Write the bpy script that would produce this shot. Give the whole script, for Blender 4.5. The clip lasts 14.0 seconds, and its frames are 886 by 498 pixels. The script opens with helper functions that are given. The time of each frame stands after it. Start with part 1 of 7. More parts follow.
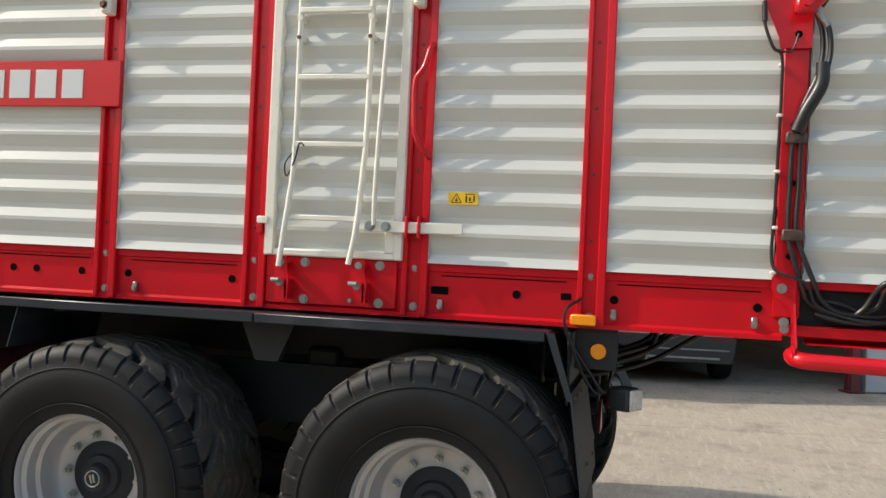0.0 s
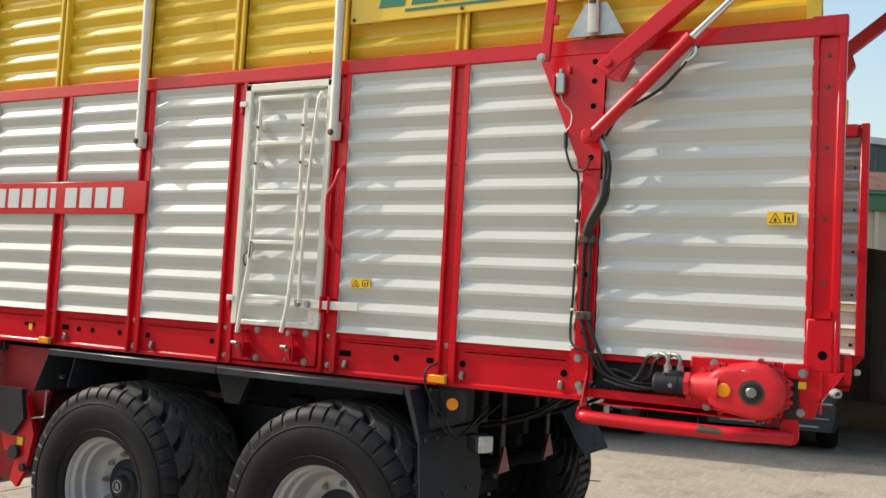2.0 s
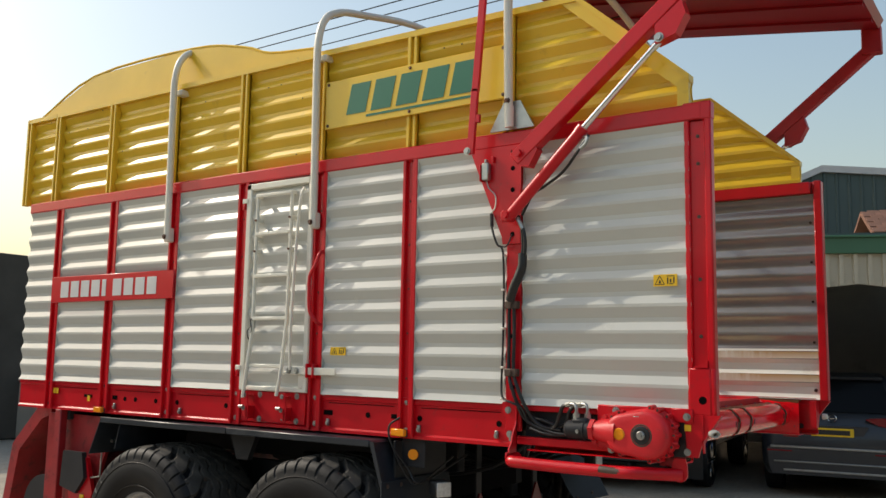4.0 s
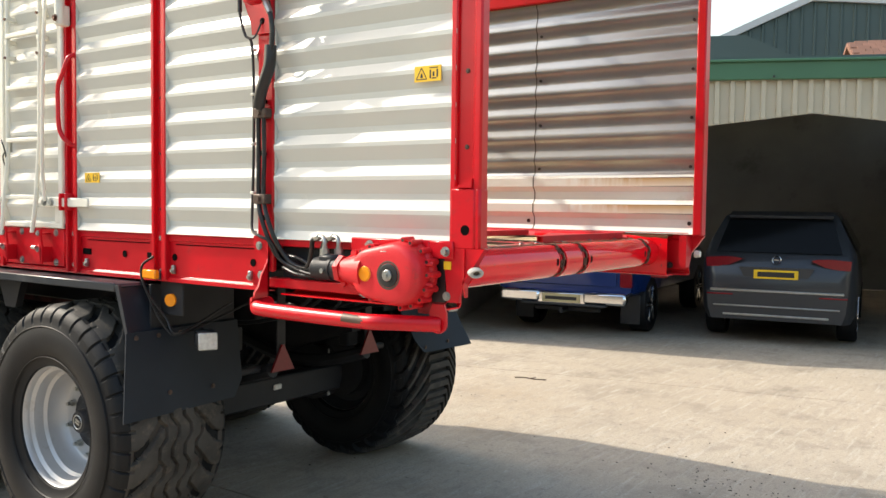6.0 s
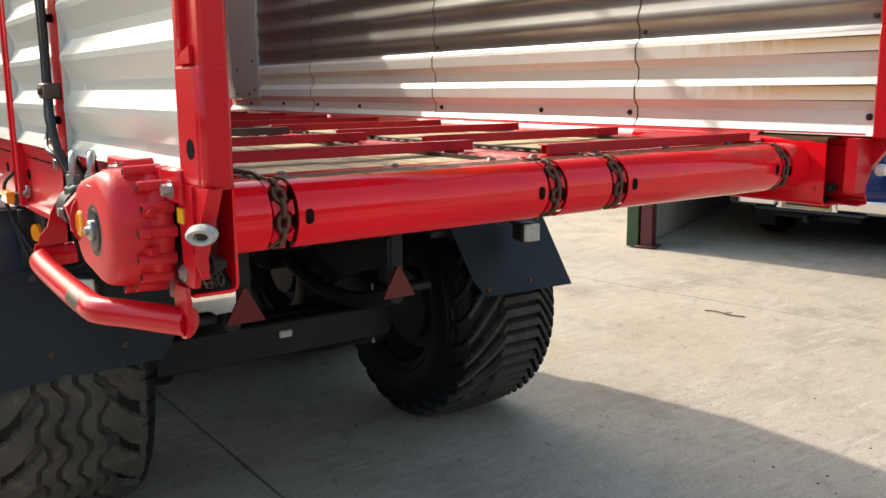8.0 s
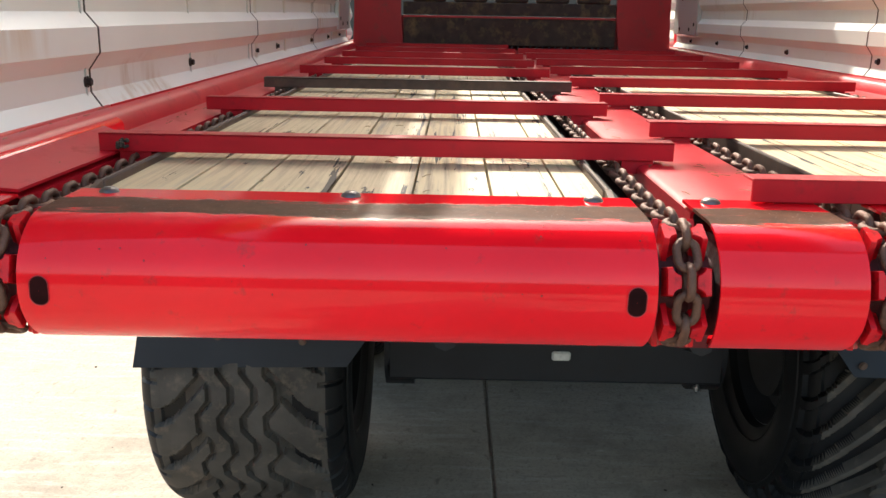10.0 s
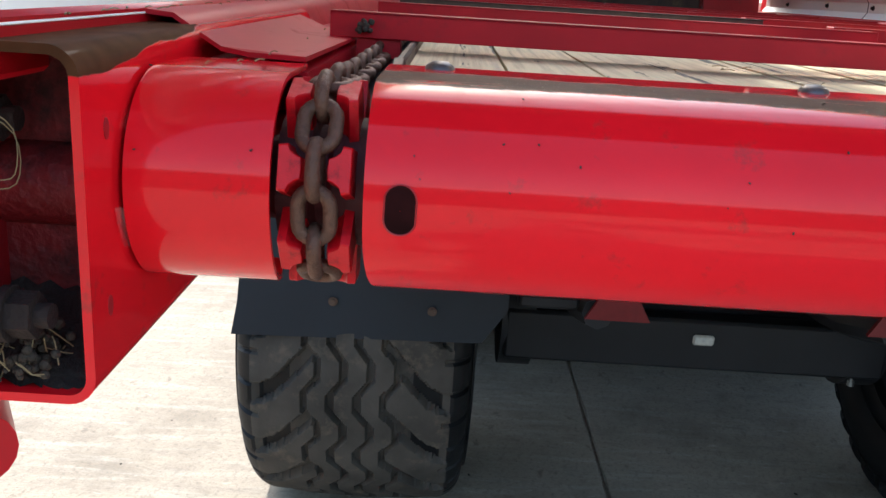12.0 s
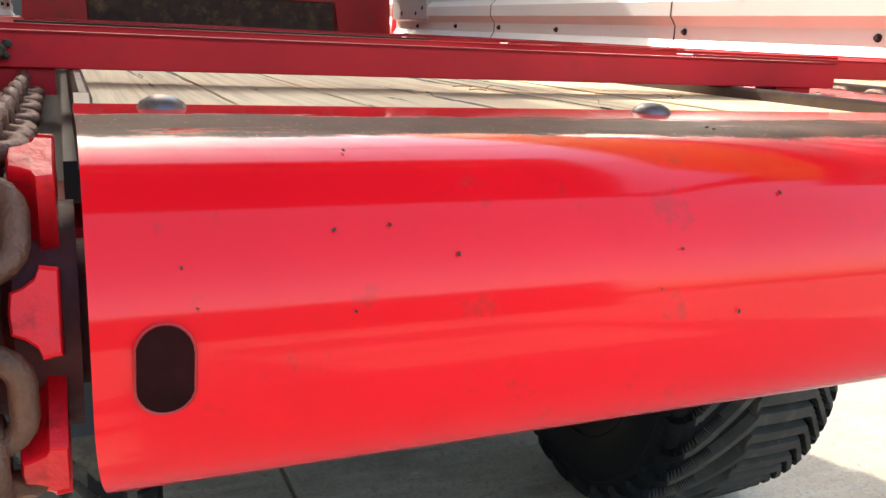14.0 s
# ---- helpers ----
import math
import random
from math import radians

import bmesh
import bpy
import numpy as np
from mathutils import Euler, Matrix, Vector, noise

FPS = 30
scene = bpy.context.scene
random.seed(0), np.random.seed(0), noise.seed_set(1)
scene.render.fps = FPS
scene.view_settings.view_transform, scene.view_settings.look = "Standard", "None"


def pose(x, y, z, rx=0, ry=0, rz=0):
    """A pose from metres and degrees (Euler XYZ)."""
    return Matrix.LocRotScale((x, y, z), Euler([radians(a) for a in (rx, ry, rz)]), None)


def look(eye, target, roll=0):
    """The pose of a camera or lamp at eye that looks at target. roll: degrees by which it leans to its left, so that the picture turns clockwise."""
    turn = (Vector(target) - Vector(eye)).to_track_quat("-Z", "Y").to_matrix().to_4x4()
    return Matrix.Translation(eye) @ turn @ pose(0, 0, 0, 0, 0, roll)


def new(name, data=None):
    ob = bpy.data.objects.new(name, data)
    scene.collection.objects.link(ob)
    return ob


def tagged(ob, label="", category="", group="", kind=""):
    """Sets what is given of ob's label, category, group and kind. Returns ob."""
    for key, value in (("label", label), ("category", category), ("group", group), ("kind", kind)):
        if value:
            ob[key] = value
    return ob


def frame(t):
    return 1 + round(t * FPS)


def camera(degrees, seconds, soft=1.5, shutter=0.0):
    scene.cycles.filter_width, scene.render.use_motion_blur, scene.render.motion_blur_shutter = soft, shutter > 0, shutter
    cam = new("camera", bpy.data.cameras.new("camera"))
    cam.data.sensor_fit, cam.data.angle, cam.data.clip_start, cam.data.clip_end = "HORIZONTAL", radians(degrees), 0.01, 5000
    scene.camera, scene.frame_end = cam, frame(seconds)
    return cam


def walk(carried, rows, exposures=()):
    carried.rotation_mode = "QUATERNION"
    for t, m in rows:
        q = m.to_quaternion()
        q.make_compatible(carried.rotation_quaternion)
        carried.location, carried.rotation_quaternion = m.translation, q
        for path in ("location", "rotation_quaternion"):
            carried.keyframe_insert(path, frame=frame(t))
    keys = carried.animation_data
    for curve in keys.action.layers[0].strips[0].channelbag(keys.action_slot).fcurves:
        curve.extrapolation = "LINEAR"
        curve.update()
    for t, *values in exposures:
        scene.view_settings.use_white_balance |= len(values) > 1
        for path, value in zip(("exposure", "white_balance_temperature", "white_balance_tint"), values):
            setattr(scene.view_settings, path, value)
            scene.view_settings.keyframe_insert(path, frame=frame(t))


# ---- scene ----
cam = camera(53.3, 14.0)
PATH = [
    (0, (-1.416, -3.352, 1.572), (-1.896, -1.41, 1.584), 2.6),
    (0.5, (-1.098, -3.468, 1.532), (-1.62, -1.543, 1.387), 3.2),
    (1, (-0.574, -3.531, 1.598), (-1.365, -1.699, 1.459), 3.3),
    (1.5, (-0.139, -3.63, 1.693), (-1.024, -1.838, 1.639), 2.2),
    (2, (0.269, -3.83, 1.725), (-0.648, -2.057, 1.843), 3.2),
    (2.5, (0.662, -3.98, 1.755), (-0.33, -2.258, 1.986), 2.8),
    (2.7, (0.799, -4.035, 1.772), (-0.217, -2.332, 2.032), 2.6),
    (4.8, (1.524, -3.714, 1.74), (0.344, -2.11, 1.934), 0.5),
    (5, (1.562, -3.556, 1.729), (0.388, -1.944, 1.887), 0.5),
    (5.5, (1.612, -3.043, 1.701), (0.475, -1.398, 1.714), 1.0),
    (6, (1.698, -2.528, 1.679), (0.546, -0.897, 1.58), 0.7),
    (6.5, (1.701, -2.031, 1.678), (0.484, -0.452, 1.519), -0.2),
    (7, (1.661, -1.528, 1.712), (0.36, -0.023, 1.502), -1.5),
    (7.5, (1.65, -1.017, 1.715), (0.185, 0.317, 1.44), -1.5),
    (7.7, (1.61, -0.825, 1.696), (0.091, 0.438, 1.388), -1.1),
    (9.8, (0.852, 0.682, 1.727), (-1.074, 0.776, 1.196), 1.1),
    (10, (0.780, 0.728, 1.732), (-1.152, 0.713, 1.215), 1.0),
    (10.5, (0.678, 0.679, 1.731), (-1.251, 0.467, 1.249), 0.6),
    (11, (0.547, 0.449, 1.684), (-1.382, 0.253, 1.194), 0.5),
    (11.5, (0.481, 0.336, 1.632), (-1.446, 0.229, 1.106), 2.7),
    (12, (0.425, 0.313, 1.574), (-1.492, 0.317, 1.004), 3.6),
    (12.5, (0.25, 0.17, 1.536), (-1.656, 0.421, 0.985), 1.1),
    (13, (0.159, 0.131, 1.527), (-1.689, 0.673, 0.985), 0.7),
    (13.5, (0.149, 0.138, 1.534), (-1.669, 0.785, 1.011), 1.1),
    (14, (0.178, 0.257, 1.553), (-1.604, 1.031, 1.08), 2.7),
]
walk(cam, [(t, look(eye, target, roll)) for t, eye, target, roll in PATH],
     [(0, 0.53, 6350, 10), (0.6, 0.99, 6350, 10), (1.0, 1.02, 6350, 10), (1.5, 0.77, 6350, 10), (2.0, 0.59, 6450, 10), (2.5, 0.31, 6600, 10), (5, 0.09, 6600, 10),
      (5.5, 0.60, 6700, 10), (6, 1.13, 6600, 10), (7, 1.07, 6500, 10), (7.5, 0.95, 6450, 10), (10, 1.59, 6450, 10), (10.6, 1.57, 6700, 10),
      (11, 1.37, 6600, 10), (11.5, 1.32, 6100, 10), (12, 1.42, 5800, 10), (12.5, 2.17, 5900, 10), (13, 2.24, 6350, 10), (13.5, 2.12, 6350, 10), (14, 1.98, 6400, 10)])

# ---- light ----
SUN = Vector((-0.77, -0.165, 0.615)).normalized()
world = bpy.data.worlds.new("sky")
scene.world = world
world.use_nodes = True
wn = world.node_tree
sky = wn.nodes.new("ShaderNodeTexSky")
sky.sky_type = 'NISHITA'
sky.sun_disc = False
sky.sun_elevation = math.asin(SUN.z)
sky.sun_rotation = math.atan2(SUN.x, SUN.y)
sky.air_density, sky.dust_density, sky.ozone_density = 1.7, 3.0, 1.0
bg = wn.nodes["Background"]
bg.inputs[1].default_value = 0.15
wn.links.new(sky.outputs[0], bg.inputs[0])
sun = new("sun", bpy.data.lights.new("sun", 'SUN'))
sun.data.energy, sun.data.angle, sun.data.color = 2.4, radians(0.55), (1.0, 0.93, 0.81)
sun.matrix_basis = look(SUN * 50, (0, 0, 0))


# ---- materials ----
def material(name, color, rough=0.5, metal=0.0, vary=0.12, scale=6.0, bump=0.0, bscale=80.0, dirt=None, dirt_amt=0.0, dirt_scale=3.0,
             coat=0.0, tint=0.0, rvary=0.1, spec=0.5):
    m = bpy.data.materials.new(name)
    m.use_nodes = True
    nt = m.node_tree
    L, N = nt.links.new, nt.nodes.new
    b = nt.nodes["Principled BSDF"]
    b.inputs["Metallic"].default_value = metal
    b.inputs["Coat Weight"].default_value = coat
    b.inputs["Coat Roughness"].default_value = 0.06
    b.inputs["Specular IOR Level"].default_value = spec
    tc = N("ShaderNodeTexCoord")
    n1 = N("ShaderNodeTexNoise")
    n1.inputs["Scale"].default_value, n1.inputs["Detail"].default_value = scale, 6
    L(tc.outputs["Object"], n1.inputs["Vector"])
    oi = N("ShaderNodeObjectInfo")
    add = N("ShaderNodeMath"); add.operation = 'MULTIPLY_ADD'
    L(oi.outputs["Random"], add.inputs[0]); add.inputs[1].default_value = tint
    L(n1.outputs["Fac"], add.inputs[2])
    ramp = N("ShaderNodeMapRange")
    ramp.inputs[1].default_value, ramp.inputs[2].default_value = 0.25, 0.75 + tint
    ramp.inputs[3].default_value, ramp.inputs[4].default_value = 1 - vary, 1 + vary
    L(add.outputs[0], ramp.inputs[0])
    mul = N("ShaderNodeVectorMath"); mul.operation = 'SCALE'
    mul.inputs[0].default_value = color
    L(ramp.outputs[0], mul.inputs["Scale"])
    last = mul.outputs[0]
    if dirt:
        n2 = N("ShaderNodeTexNoise")
        n2.inputs["Scale"].default_value, n2.inputs["Detail"].default_value, n2.inputs["Roughness"].default_value = dirt_scale, 9, 0.68
        L(tc.outputs["Object"], n2.inputs["Vector"])
        r2 = N("ShaderNodeMapRange")
        r2.inputs[1].default_value, r2.inputs[2].default_value = 0.62 - 0.3 * dirt_amt, 0.72 - 0.1 * dirt_amt
        r2.inputs[4].default_value = min(1.0, 0.35 + dirt_amt)
        L(n2.outputs["Fac"], r2.inputs[0])
        mix = N("ShaderNodeMix"); mix.data_type = 'RGBA'
        L(r2.outputs[0], mix.inputs[0]); L(last, mix.inputs[6])
        mix.inputs[7].default_value = (*dirt, 1)
        last = mix.outputs[2]
        rr = N("ShaderNodeMapRange")
        rr.inputs[3].default_value, rr.inputs[4].default_value = rough, min(1, rough + 0.35)
        L(r2.outputs[0], rr.inputs[0]); L(rr.outputs[0], b.inputs["Roughness"])
    else:
        rr = N("ShaderNodeMapRange")
        rr.inputs[3].default_value, rr.inputs[4].default_value = max(0.02, rough * (1 - rvary)), min(1, rough * (1 + rvary))
        L(n1.outputs["Fac"], rr.inputs[0]); L(rr.outputs[0], b.inputs["Roughness"])
    L(last, b.inputs["Base Color"])
    if bump:
        n3 = N("ShaderNodeTexNoise")
        n3.inputs["Scale"].default_value, n3.inputs["Detail"].default_value = bscale, 4
        L(tc.outputs["Object"], n3.inputs["Vector"])
        bp = N("ShaderNodeBump")
        bp.inputs["Strength"].default_value, bp.inputs["Distance"].default_value = bump, 0.004
        L(n3.outputs["Fac"], bp.inputs["Height"]); L(bp.outputs[0], b.inputs["Normal"])
    return m


RED = material("red_paint", (0.56, 0.005, 0.013), 0.30, vary=0.10, scale=3, dirt=(0.22, 0.030, 0.025), dirt_amt=0.06, dirt_scale=14, coat=0.12, spec=0.36)
RED_WORN = material("red_paint_worn", (0.87, 0.008, 0.017), 0.10, vary=0.10, scale=5, dirt=(0.12, 0.06, 0.045), dirt_amt=0.06, dirt_scale=26, coat=0.12, spec=0.30)
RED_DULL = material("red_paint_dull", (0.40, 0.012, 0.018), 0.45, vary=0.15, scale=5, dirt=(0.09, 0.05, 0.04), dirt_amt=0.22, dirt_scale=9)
CAST_RED = material("cast_red_paint", (0.62, 0.016, 0.024), 0.42, vary=0.12, scale=9, dirt=(0.16, 0.07, 0.05), dirt_amt=0.10, dirt_scale=22, bump=0.25, bscale=140, spec=0.4)
# Mucky reds of the channel inside, their bases darkened for the shade there.
CAKED_SHADED_RED = material("mucky_shaded_red", (0.20, 0.006, 0.009), 0.55, vary=0.4, scale=20, dirt=(0.007, 0.005, 0.005), dirt_amt=0.52, dirt_scale=17, bump=0.8, bscale=110)
SIDE_RED = material("smeared_shaded_red", (0.34, 0.008, 0.014), 0.35, vary=0.25, scale=14, dirt=(0.03, 0.012, 0.010), dirt_amt=0.34, dirt_scale=20, bump=0.2, bscale=60)
BOLT_DARK = material("dark_mucky_bolt", (0.022, 0.012, 0.009), 0.8, vary=0.4, scale=60, bump=0.5, bscale=200)
MUCK_BED = material("shaded_muck", (0.020, 0.013, 0.010), 0.85, vary=0.5, scale=40, bump=1.0, bscale=160)
LUG_RED = material("chipped_red_paint", (0.62, 0.005, 0.012), 0.30, vary=0.15, scale=20, dirt=(0.016, 0.010, 0.008), dirt_amt=0.36, dirt_scale=55, bump=0.15, bscale=160, spec=0.3)
SLAT_RED = material("grimy_slat_paint", (0.46, 0.008, 0.017), 0.42, vary=0.18, scale=9, dirt=(0.10, 0.020, 0.020), dirt_amt=0.14, dirt_scale=11, spec=0.30)
FLOOR_RED = material("dusty_floor_paint", (0.52, 0.010, 0.022), 0.34, vary=0.14, scale=7, dirt=(0.24, 0.060, 0.055), dirt_amt=0.12, dirt_scale=10, spec=0.36)
DOME = material("worn_bolt_steel", (0.16, 0.15, 0.145), 0.38, metal=0.8, vary=0.3, scale=60, dirt=(0.06, 0.045, 0.035), dirt_amt=0.25, dirt_scale=90)
# Grime that also stands for the shade inside the roller gaps.
DARK_GRIME = material("dark_grimy_red", (0.09, 0.007, 0.009), 0.6, vary=0.3, scale=12, dirt=(0.014, 0.010, 0.008), dirt_amt=0.55, dirt_scale=16, bump=0.4, bscale=90)
GRIME_RED = material("dirty_red_paint", (0.30, 0.010, 0.014), 0.5, vary=0.2, scale=8, dirt=(0.03, 0.02, 0.016), dirt_amt=0.28, dirt_scale=14)
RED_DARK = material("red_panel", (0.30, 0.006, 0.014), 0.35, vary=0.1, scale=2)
WHITE = material("white_enamel", (0.555, 0.557, 0.512), 0.22, vary=0.04, scale=2.5, dirt=(0.46, 0.43, 0.36), dirt_amt=0.03, dirt_scale=5, spec=0.5)
WHITE_IN = material("white_enamel_stained", (0.80, 0.79, 0.735), 0.32, vary=0.05, scale=3, dirt=(0.50, 0.44, 0.34), dirt_amt=0.05, dirt_scale=4)
CREAM = material("cream_paint", (0.74, 0.72, 0.63), 0.35, vary=0.06, scale=7, dirt=(0.38, 0.30, 0.20), dirt_amt=0.05, dirt_scale=18)
STEEL = material("worn_sheet_steel", (0.36, 0.362, 0.36), 0.30, metal=0.76, vary=0.14, scale=3.0, dirt=(0.28, 0.26, 0.24), dirt_amt=0.03, dirt_scale=7)
ZINC = material("zinc_plated", (0.40, 0.41, 0.39), 0.38, metal=0.9, vary=0.15, scale=20, dirt=(0.35, 0.30, 0.20), dirt_amt=0.1, dirt_scale=30)
CHROME = material("chrome", (0.78, 0.78, 0.79), 0.08, metal=1.0, vary=0.03)
YELLOW = material("yellow_paint", (0.76, 0.50, 0.035), 0.30, vary=0.08, scale=3, dirt=(0.36, 0.20, 0.03), dirt_amt=0.05, dirt_scale=6)
YELLOW_SIGN = material("yellow_sticker", (0.82, 0.50, 0.02), 0.35, vary=0.03)
GREEN_INK = material("green_lettering", (0.012, 0.15, 0.085), 0.35, vary=0.05)
# Dark colours for laid-on pieces that stand for the shade inside holes.
HOLE = material("hole_shade_black", (0.004, 0.004, 0.004), 0.95, vary=0.0, spec=0.05)
HOLE_RED = material("hole_shade_red", (0.020, 0.004, 0.004), 0.9, vary=0.5, scale=60, spec=0.1)
BUFFER = material("dirty_white_rubber", (0.42, 0.40, 0.36), 0.7, vary=0.2, scale=40, dirt=(0.10, 0.08, 0.06), dirt_amt=0.3, dirt_scale=60)
BLACK_INK = material("black_print", (0.02, 0.02, 0.02), 0.4)
WHITE_INK = material("pale_lettering", (0.62, 0.62, 0.62), 0.35, vary=0.03)
TREAD = material("dusty_tyre_tread", (0.068, 0.062, 0.054), 0.85, vary=0.35, scale=9, dirt=(0.16, 0.132, 0.098), dirt_amt=0.25, dirt_scale=16, bump=0.2, bscale=120, spec=0.25)
RUBBER = material("tyre_rubber", (0.0075, 0.0080, 0.0090), 0.56, vary=0.3, scale=9, dirt=(0.014, 0.013, 0.012), dirt_amt=0.04, dirt_scale=7, bump=0.15, bscale=120, spec=0.25)
HOSE = material("hose_rubber", (0.014, 0.014, 0.015), 0.38, vary=0.15, scale=20)
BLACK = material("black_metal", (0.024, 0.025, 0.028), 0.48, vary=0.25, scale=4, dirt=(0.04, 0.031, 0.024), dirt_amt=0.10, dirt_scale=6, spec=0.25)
FENDER = material("fender_plastic", (0.018, 0.023, 0.030), 0.34, vary=0.2, scale=4, dirt=(0.06, 0.068, 0.08), dirt_amt=0.10, dirt_scale=3)
FLAP = material("mud_flap", (0.020, 0.025, 0.032), 0.58, vary=0.2, scale=3, spec=0.25, dirt=(0.034, 0.036, 0.040), dirt_amt=0.10, dirt_scale=4)
RIM = material("silver_rim", (0.47, 0.475, 0.48), 0.38, metal=0.35, vary=0.06, scale=4, dirt=(0.30, 0.25, 0.20), dirt_amt=0.08, dirt_scale=10)
RUST = material("rusty_chain_steel", (0.125, 0.060, 0.038), 0.55, metal=0.35, vary=0.35, scale=70, dirt=(0.055, 0.035, 0.028), dirt_amt=0.25, dirt_scale=50, bump=0.35, bscale=400)
RUST_PLATE = material("rusty_worn_steel", (0.085, 0.055, 0.042), 0.5, metal=0.3, vary=0.3, scale=30, dirt=(0.16, 0.11, 0.07), dirt_amt=0.3, dirt_scale=20)
CRUST = material("crusted_brown_steel", (0.045, 0.026, 0.020), 0.75, vary=0.4, scale=18, dirt=(0.20, 0.14, 0.065), dirt_amt=0.30, dirt_scale=12, bump=0.4, bscale=120)
GLASS_DK = material("dark_glass", (0.004, 0.005, 0.006), 0.12, vary=0.02, spec=0.10)
AMBER = material("amber_lens", (0.90, 0.30, 0.01), 0.22, vary=0.06, scale=60)
LENS = material("clear_lamp_lens", (0.62, 0.62, 0.58), 0.15, vary=0.2, scale=70)
REDLENS = material("red_reflector", (0.17, 0.007, 0.010), 0.32, vary=0.12, scale=60)
STRAW = material("dry_straw", (0.27, 0.20, 0.10), 0.8, vary=0.3, scale=40)
EDGE_RUST = material("edge_rust", (0.075, 0.026, 0.014), 0.8, vary=0.4, scale=40, dirt=(0.22, 0.10, 0.03), dirt_amt=0.2, dirt_scale=30)
MUCK = material("caked_debris", (0.055, 0.042, 0.03), 0.9, vary=0.4, scale=60, bump=0.6, bscale=200)
CLAD_CREAM = material("cream_cladding", (0.46, 0.42, 0.33), 0.5, vary=0.10, scale=1.2, dirt=(0.33, 0.28, 0.20), dirt_amt=0.12, dirt_scale=2)
CLAD_GREEN = material("green_cladding", (0.052, 0.085, 0.085), 0.5, vary=0.12, scale=0.7)
FASCIA = material("green_fascia", (0.045, 0.135, 0.075), 0.4, vary=0.10, scale=1.5)
GREY_TRIM = material("grey_trim", (0.50, 0.51, 0.52), 0.4, vary=0.06)
TILE = material("clay_roof_tile", (0.20, 0.10, 0.068), 0.8, vary=0.3, scale=5, tint=0.8, dirt=(0.16, 0.14, 0.10), dirt_amt=0.2, dirt_scale=4)
BLOCK = material("rendered_block_wall", (0.33, 0.29, 0.235), 0.85, vary=0.12, scale=1.5, dirt=(0.22, 0.19, 0.15), dirt_amt=0.2, dirt_scale=1.2, bump=0.3, bscale=40)
PALE_WALL = material("pale_render", (0.50, 0.51, 0.52), 0.8, vary=0.08, scale=3, dirt=(0.35, 0.34, 0.32), dirt_amt=0.08, dirt_scale=2)
MAROON = material("maroon_column", (0.13, 0.03, 0.035), 0.5, vary=0.15, dirt=(0.12, 0.08, 0.06), dirt_amt=0.15)
GREEN_POST = material("green_post", (0.05, 0.10, 0.05), 0.6, vary=0.2, dirt=(0.12, 0.10, 0.07), dirt_amt=0.2)
CAR_GREY = material("grey_car_paint", (0.036, 0.040, 0.046), 0.34, metal=0.35, vary=0.04, coat=0.2)
CAR_BLUE = material("blue_car_paint", (0.008, 0.032, 0.16), 0.22, metal=0.35, vary=0.05, coat=0.7)
CAR_BLACK = material("car_plastic", (0.03, 0.031, 0.033), 0.5, vary=0.1)
CAR_LAMP = material("tail_lamp", (0.17, 0.006, 0.011), 0.12, vary=0.1, scale=30)
PLATE = material("number_plate", (0.80, 0.52, 0.02), 0.35, vary=0.02)
PLATE_OLD = material("number_plate_dusty", (0.50, 0.42, 0.22), 0.5, vary=0.05)


def concrete():
    m = bpy.data.materials.new("yard_concrete")
    m.use_nodes = True
    nt = m.node_tree
    L, N = nt.links.new, nt.nodes.new
    b = nt.nodes["Principled BSDF"]
    b.inputs["Roughness"].default_value = 0.85
    tc = N("ShaderNodeTexCoord")

    def tex(scale, detail=8, rough=0.6, sx=1.0):
        mp = N("ShaderNodeMapping")
        mp.inputs["Scale"].default_value = (scale * sx, scale, scale)
        mp.inputs["Rotation"].default_value = (0, 0, radians(23))
        n = N("ShaderNodeTexNoise")
        n.inputs["Scale"].default_value, n.inputs["Detail"].default_value, n.inputs["Roughness"].default_value = 1.0, detail, rough
        L(tc.outputs["Object"], mp.inputs[0]); L(mp.outputs[0], n.inputs["Vector"])
        return n.outputs["Fac"]

    def blend(fac, lo, hi, a, col):
        r = N("ShaderNodeMapRange")
        r.inputs[1].default_value, r.inputs[2].default_value = lo, hi
        L(fac, r.inputs[0])
        mx = N("ShaderNodeMix"); mx.data_type = 'RGBA'
        L(r.outputs[0], mx.inputs[0])
        if isinstance(a, tuple):
            mx.inputs[6].default_value = (*a, 1)
        else:
            L(a, mx.inputs[6])
        mx.inputs[7].default_value = (*col, 1)
        return mx.outputs[2]
    c = blend(tex(0.35), 0.35, 0.65, (0.385, 0.322, 0.242), (0.47, 0.40, 0.308))
    c = blend(tex(1.6, 10, 0.74), 0.50, 0.70, c, (0.235, 0.196, 0.148))
    c = blend(tex(2.2, 6, 0.55, 9.0), 0.52, 0.74, c, (0.49, 0.435, 0.355))
    c = blend(tex(0.28, 9, 0.7), 0.53, 0.66, c, (0.385, 0.305, 0.21))
    c = blend(tex(60, 3, 0.6), 0.52, 0.78, c, (0.23, 0.20, 0.16))
    c = blend(tex(5, 9, 0.78, 5.0), 0.53, 0.66, c, (0.30, 0.258, 0.205))
    c = blend(tex(14, 6, 0.7, 0.6), 0.60, 0.68, c, (0.24, 0.20, 0.155))
    c = blend(tex(9, 6, 0.7, 3.0), 0.60, 0.72, c, (0.56, 0.50, 0.415))
    c = blend(tex(170, 2, 0.5, 1.6), 0.60, 0.72, c, (0.20, 0.175, 0.145))
    L(c, b.inputs["Base Color"])
    bp = N("ShaderNodeBump")
    bp.inputs["Strength"].default_value, bp.inputs["Distance"].default_value = 0.55, 0.006
    L(tex(45, 5, 0.65, 3.0), bp.inputs["Height"]); L(bp.outputs[0], b.inputs["Normal"])
    return m


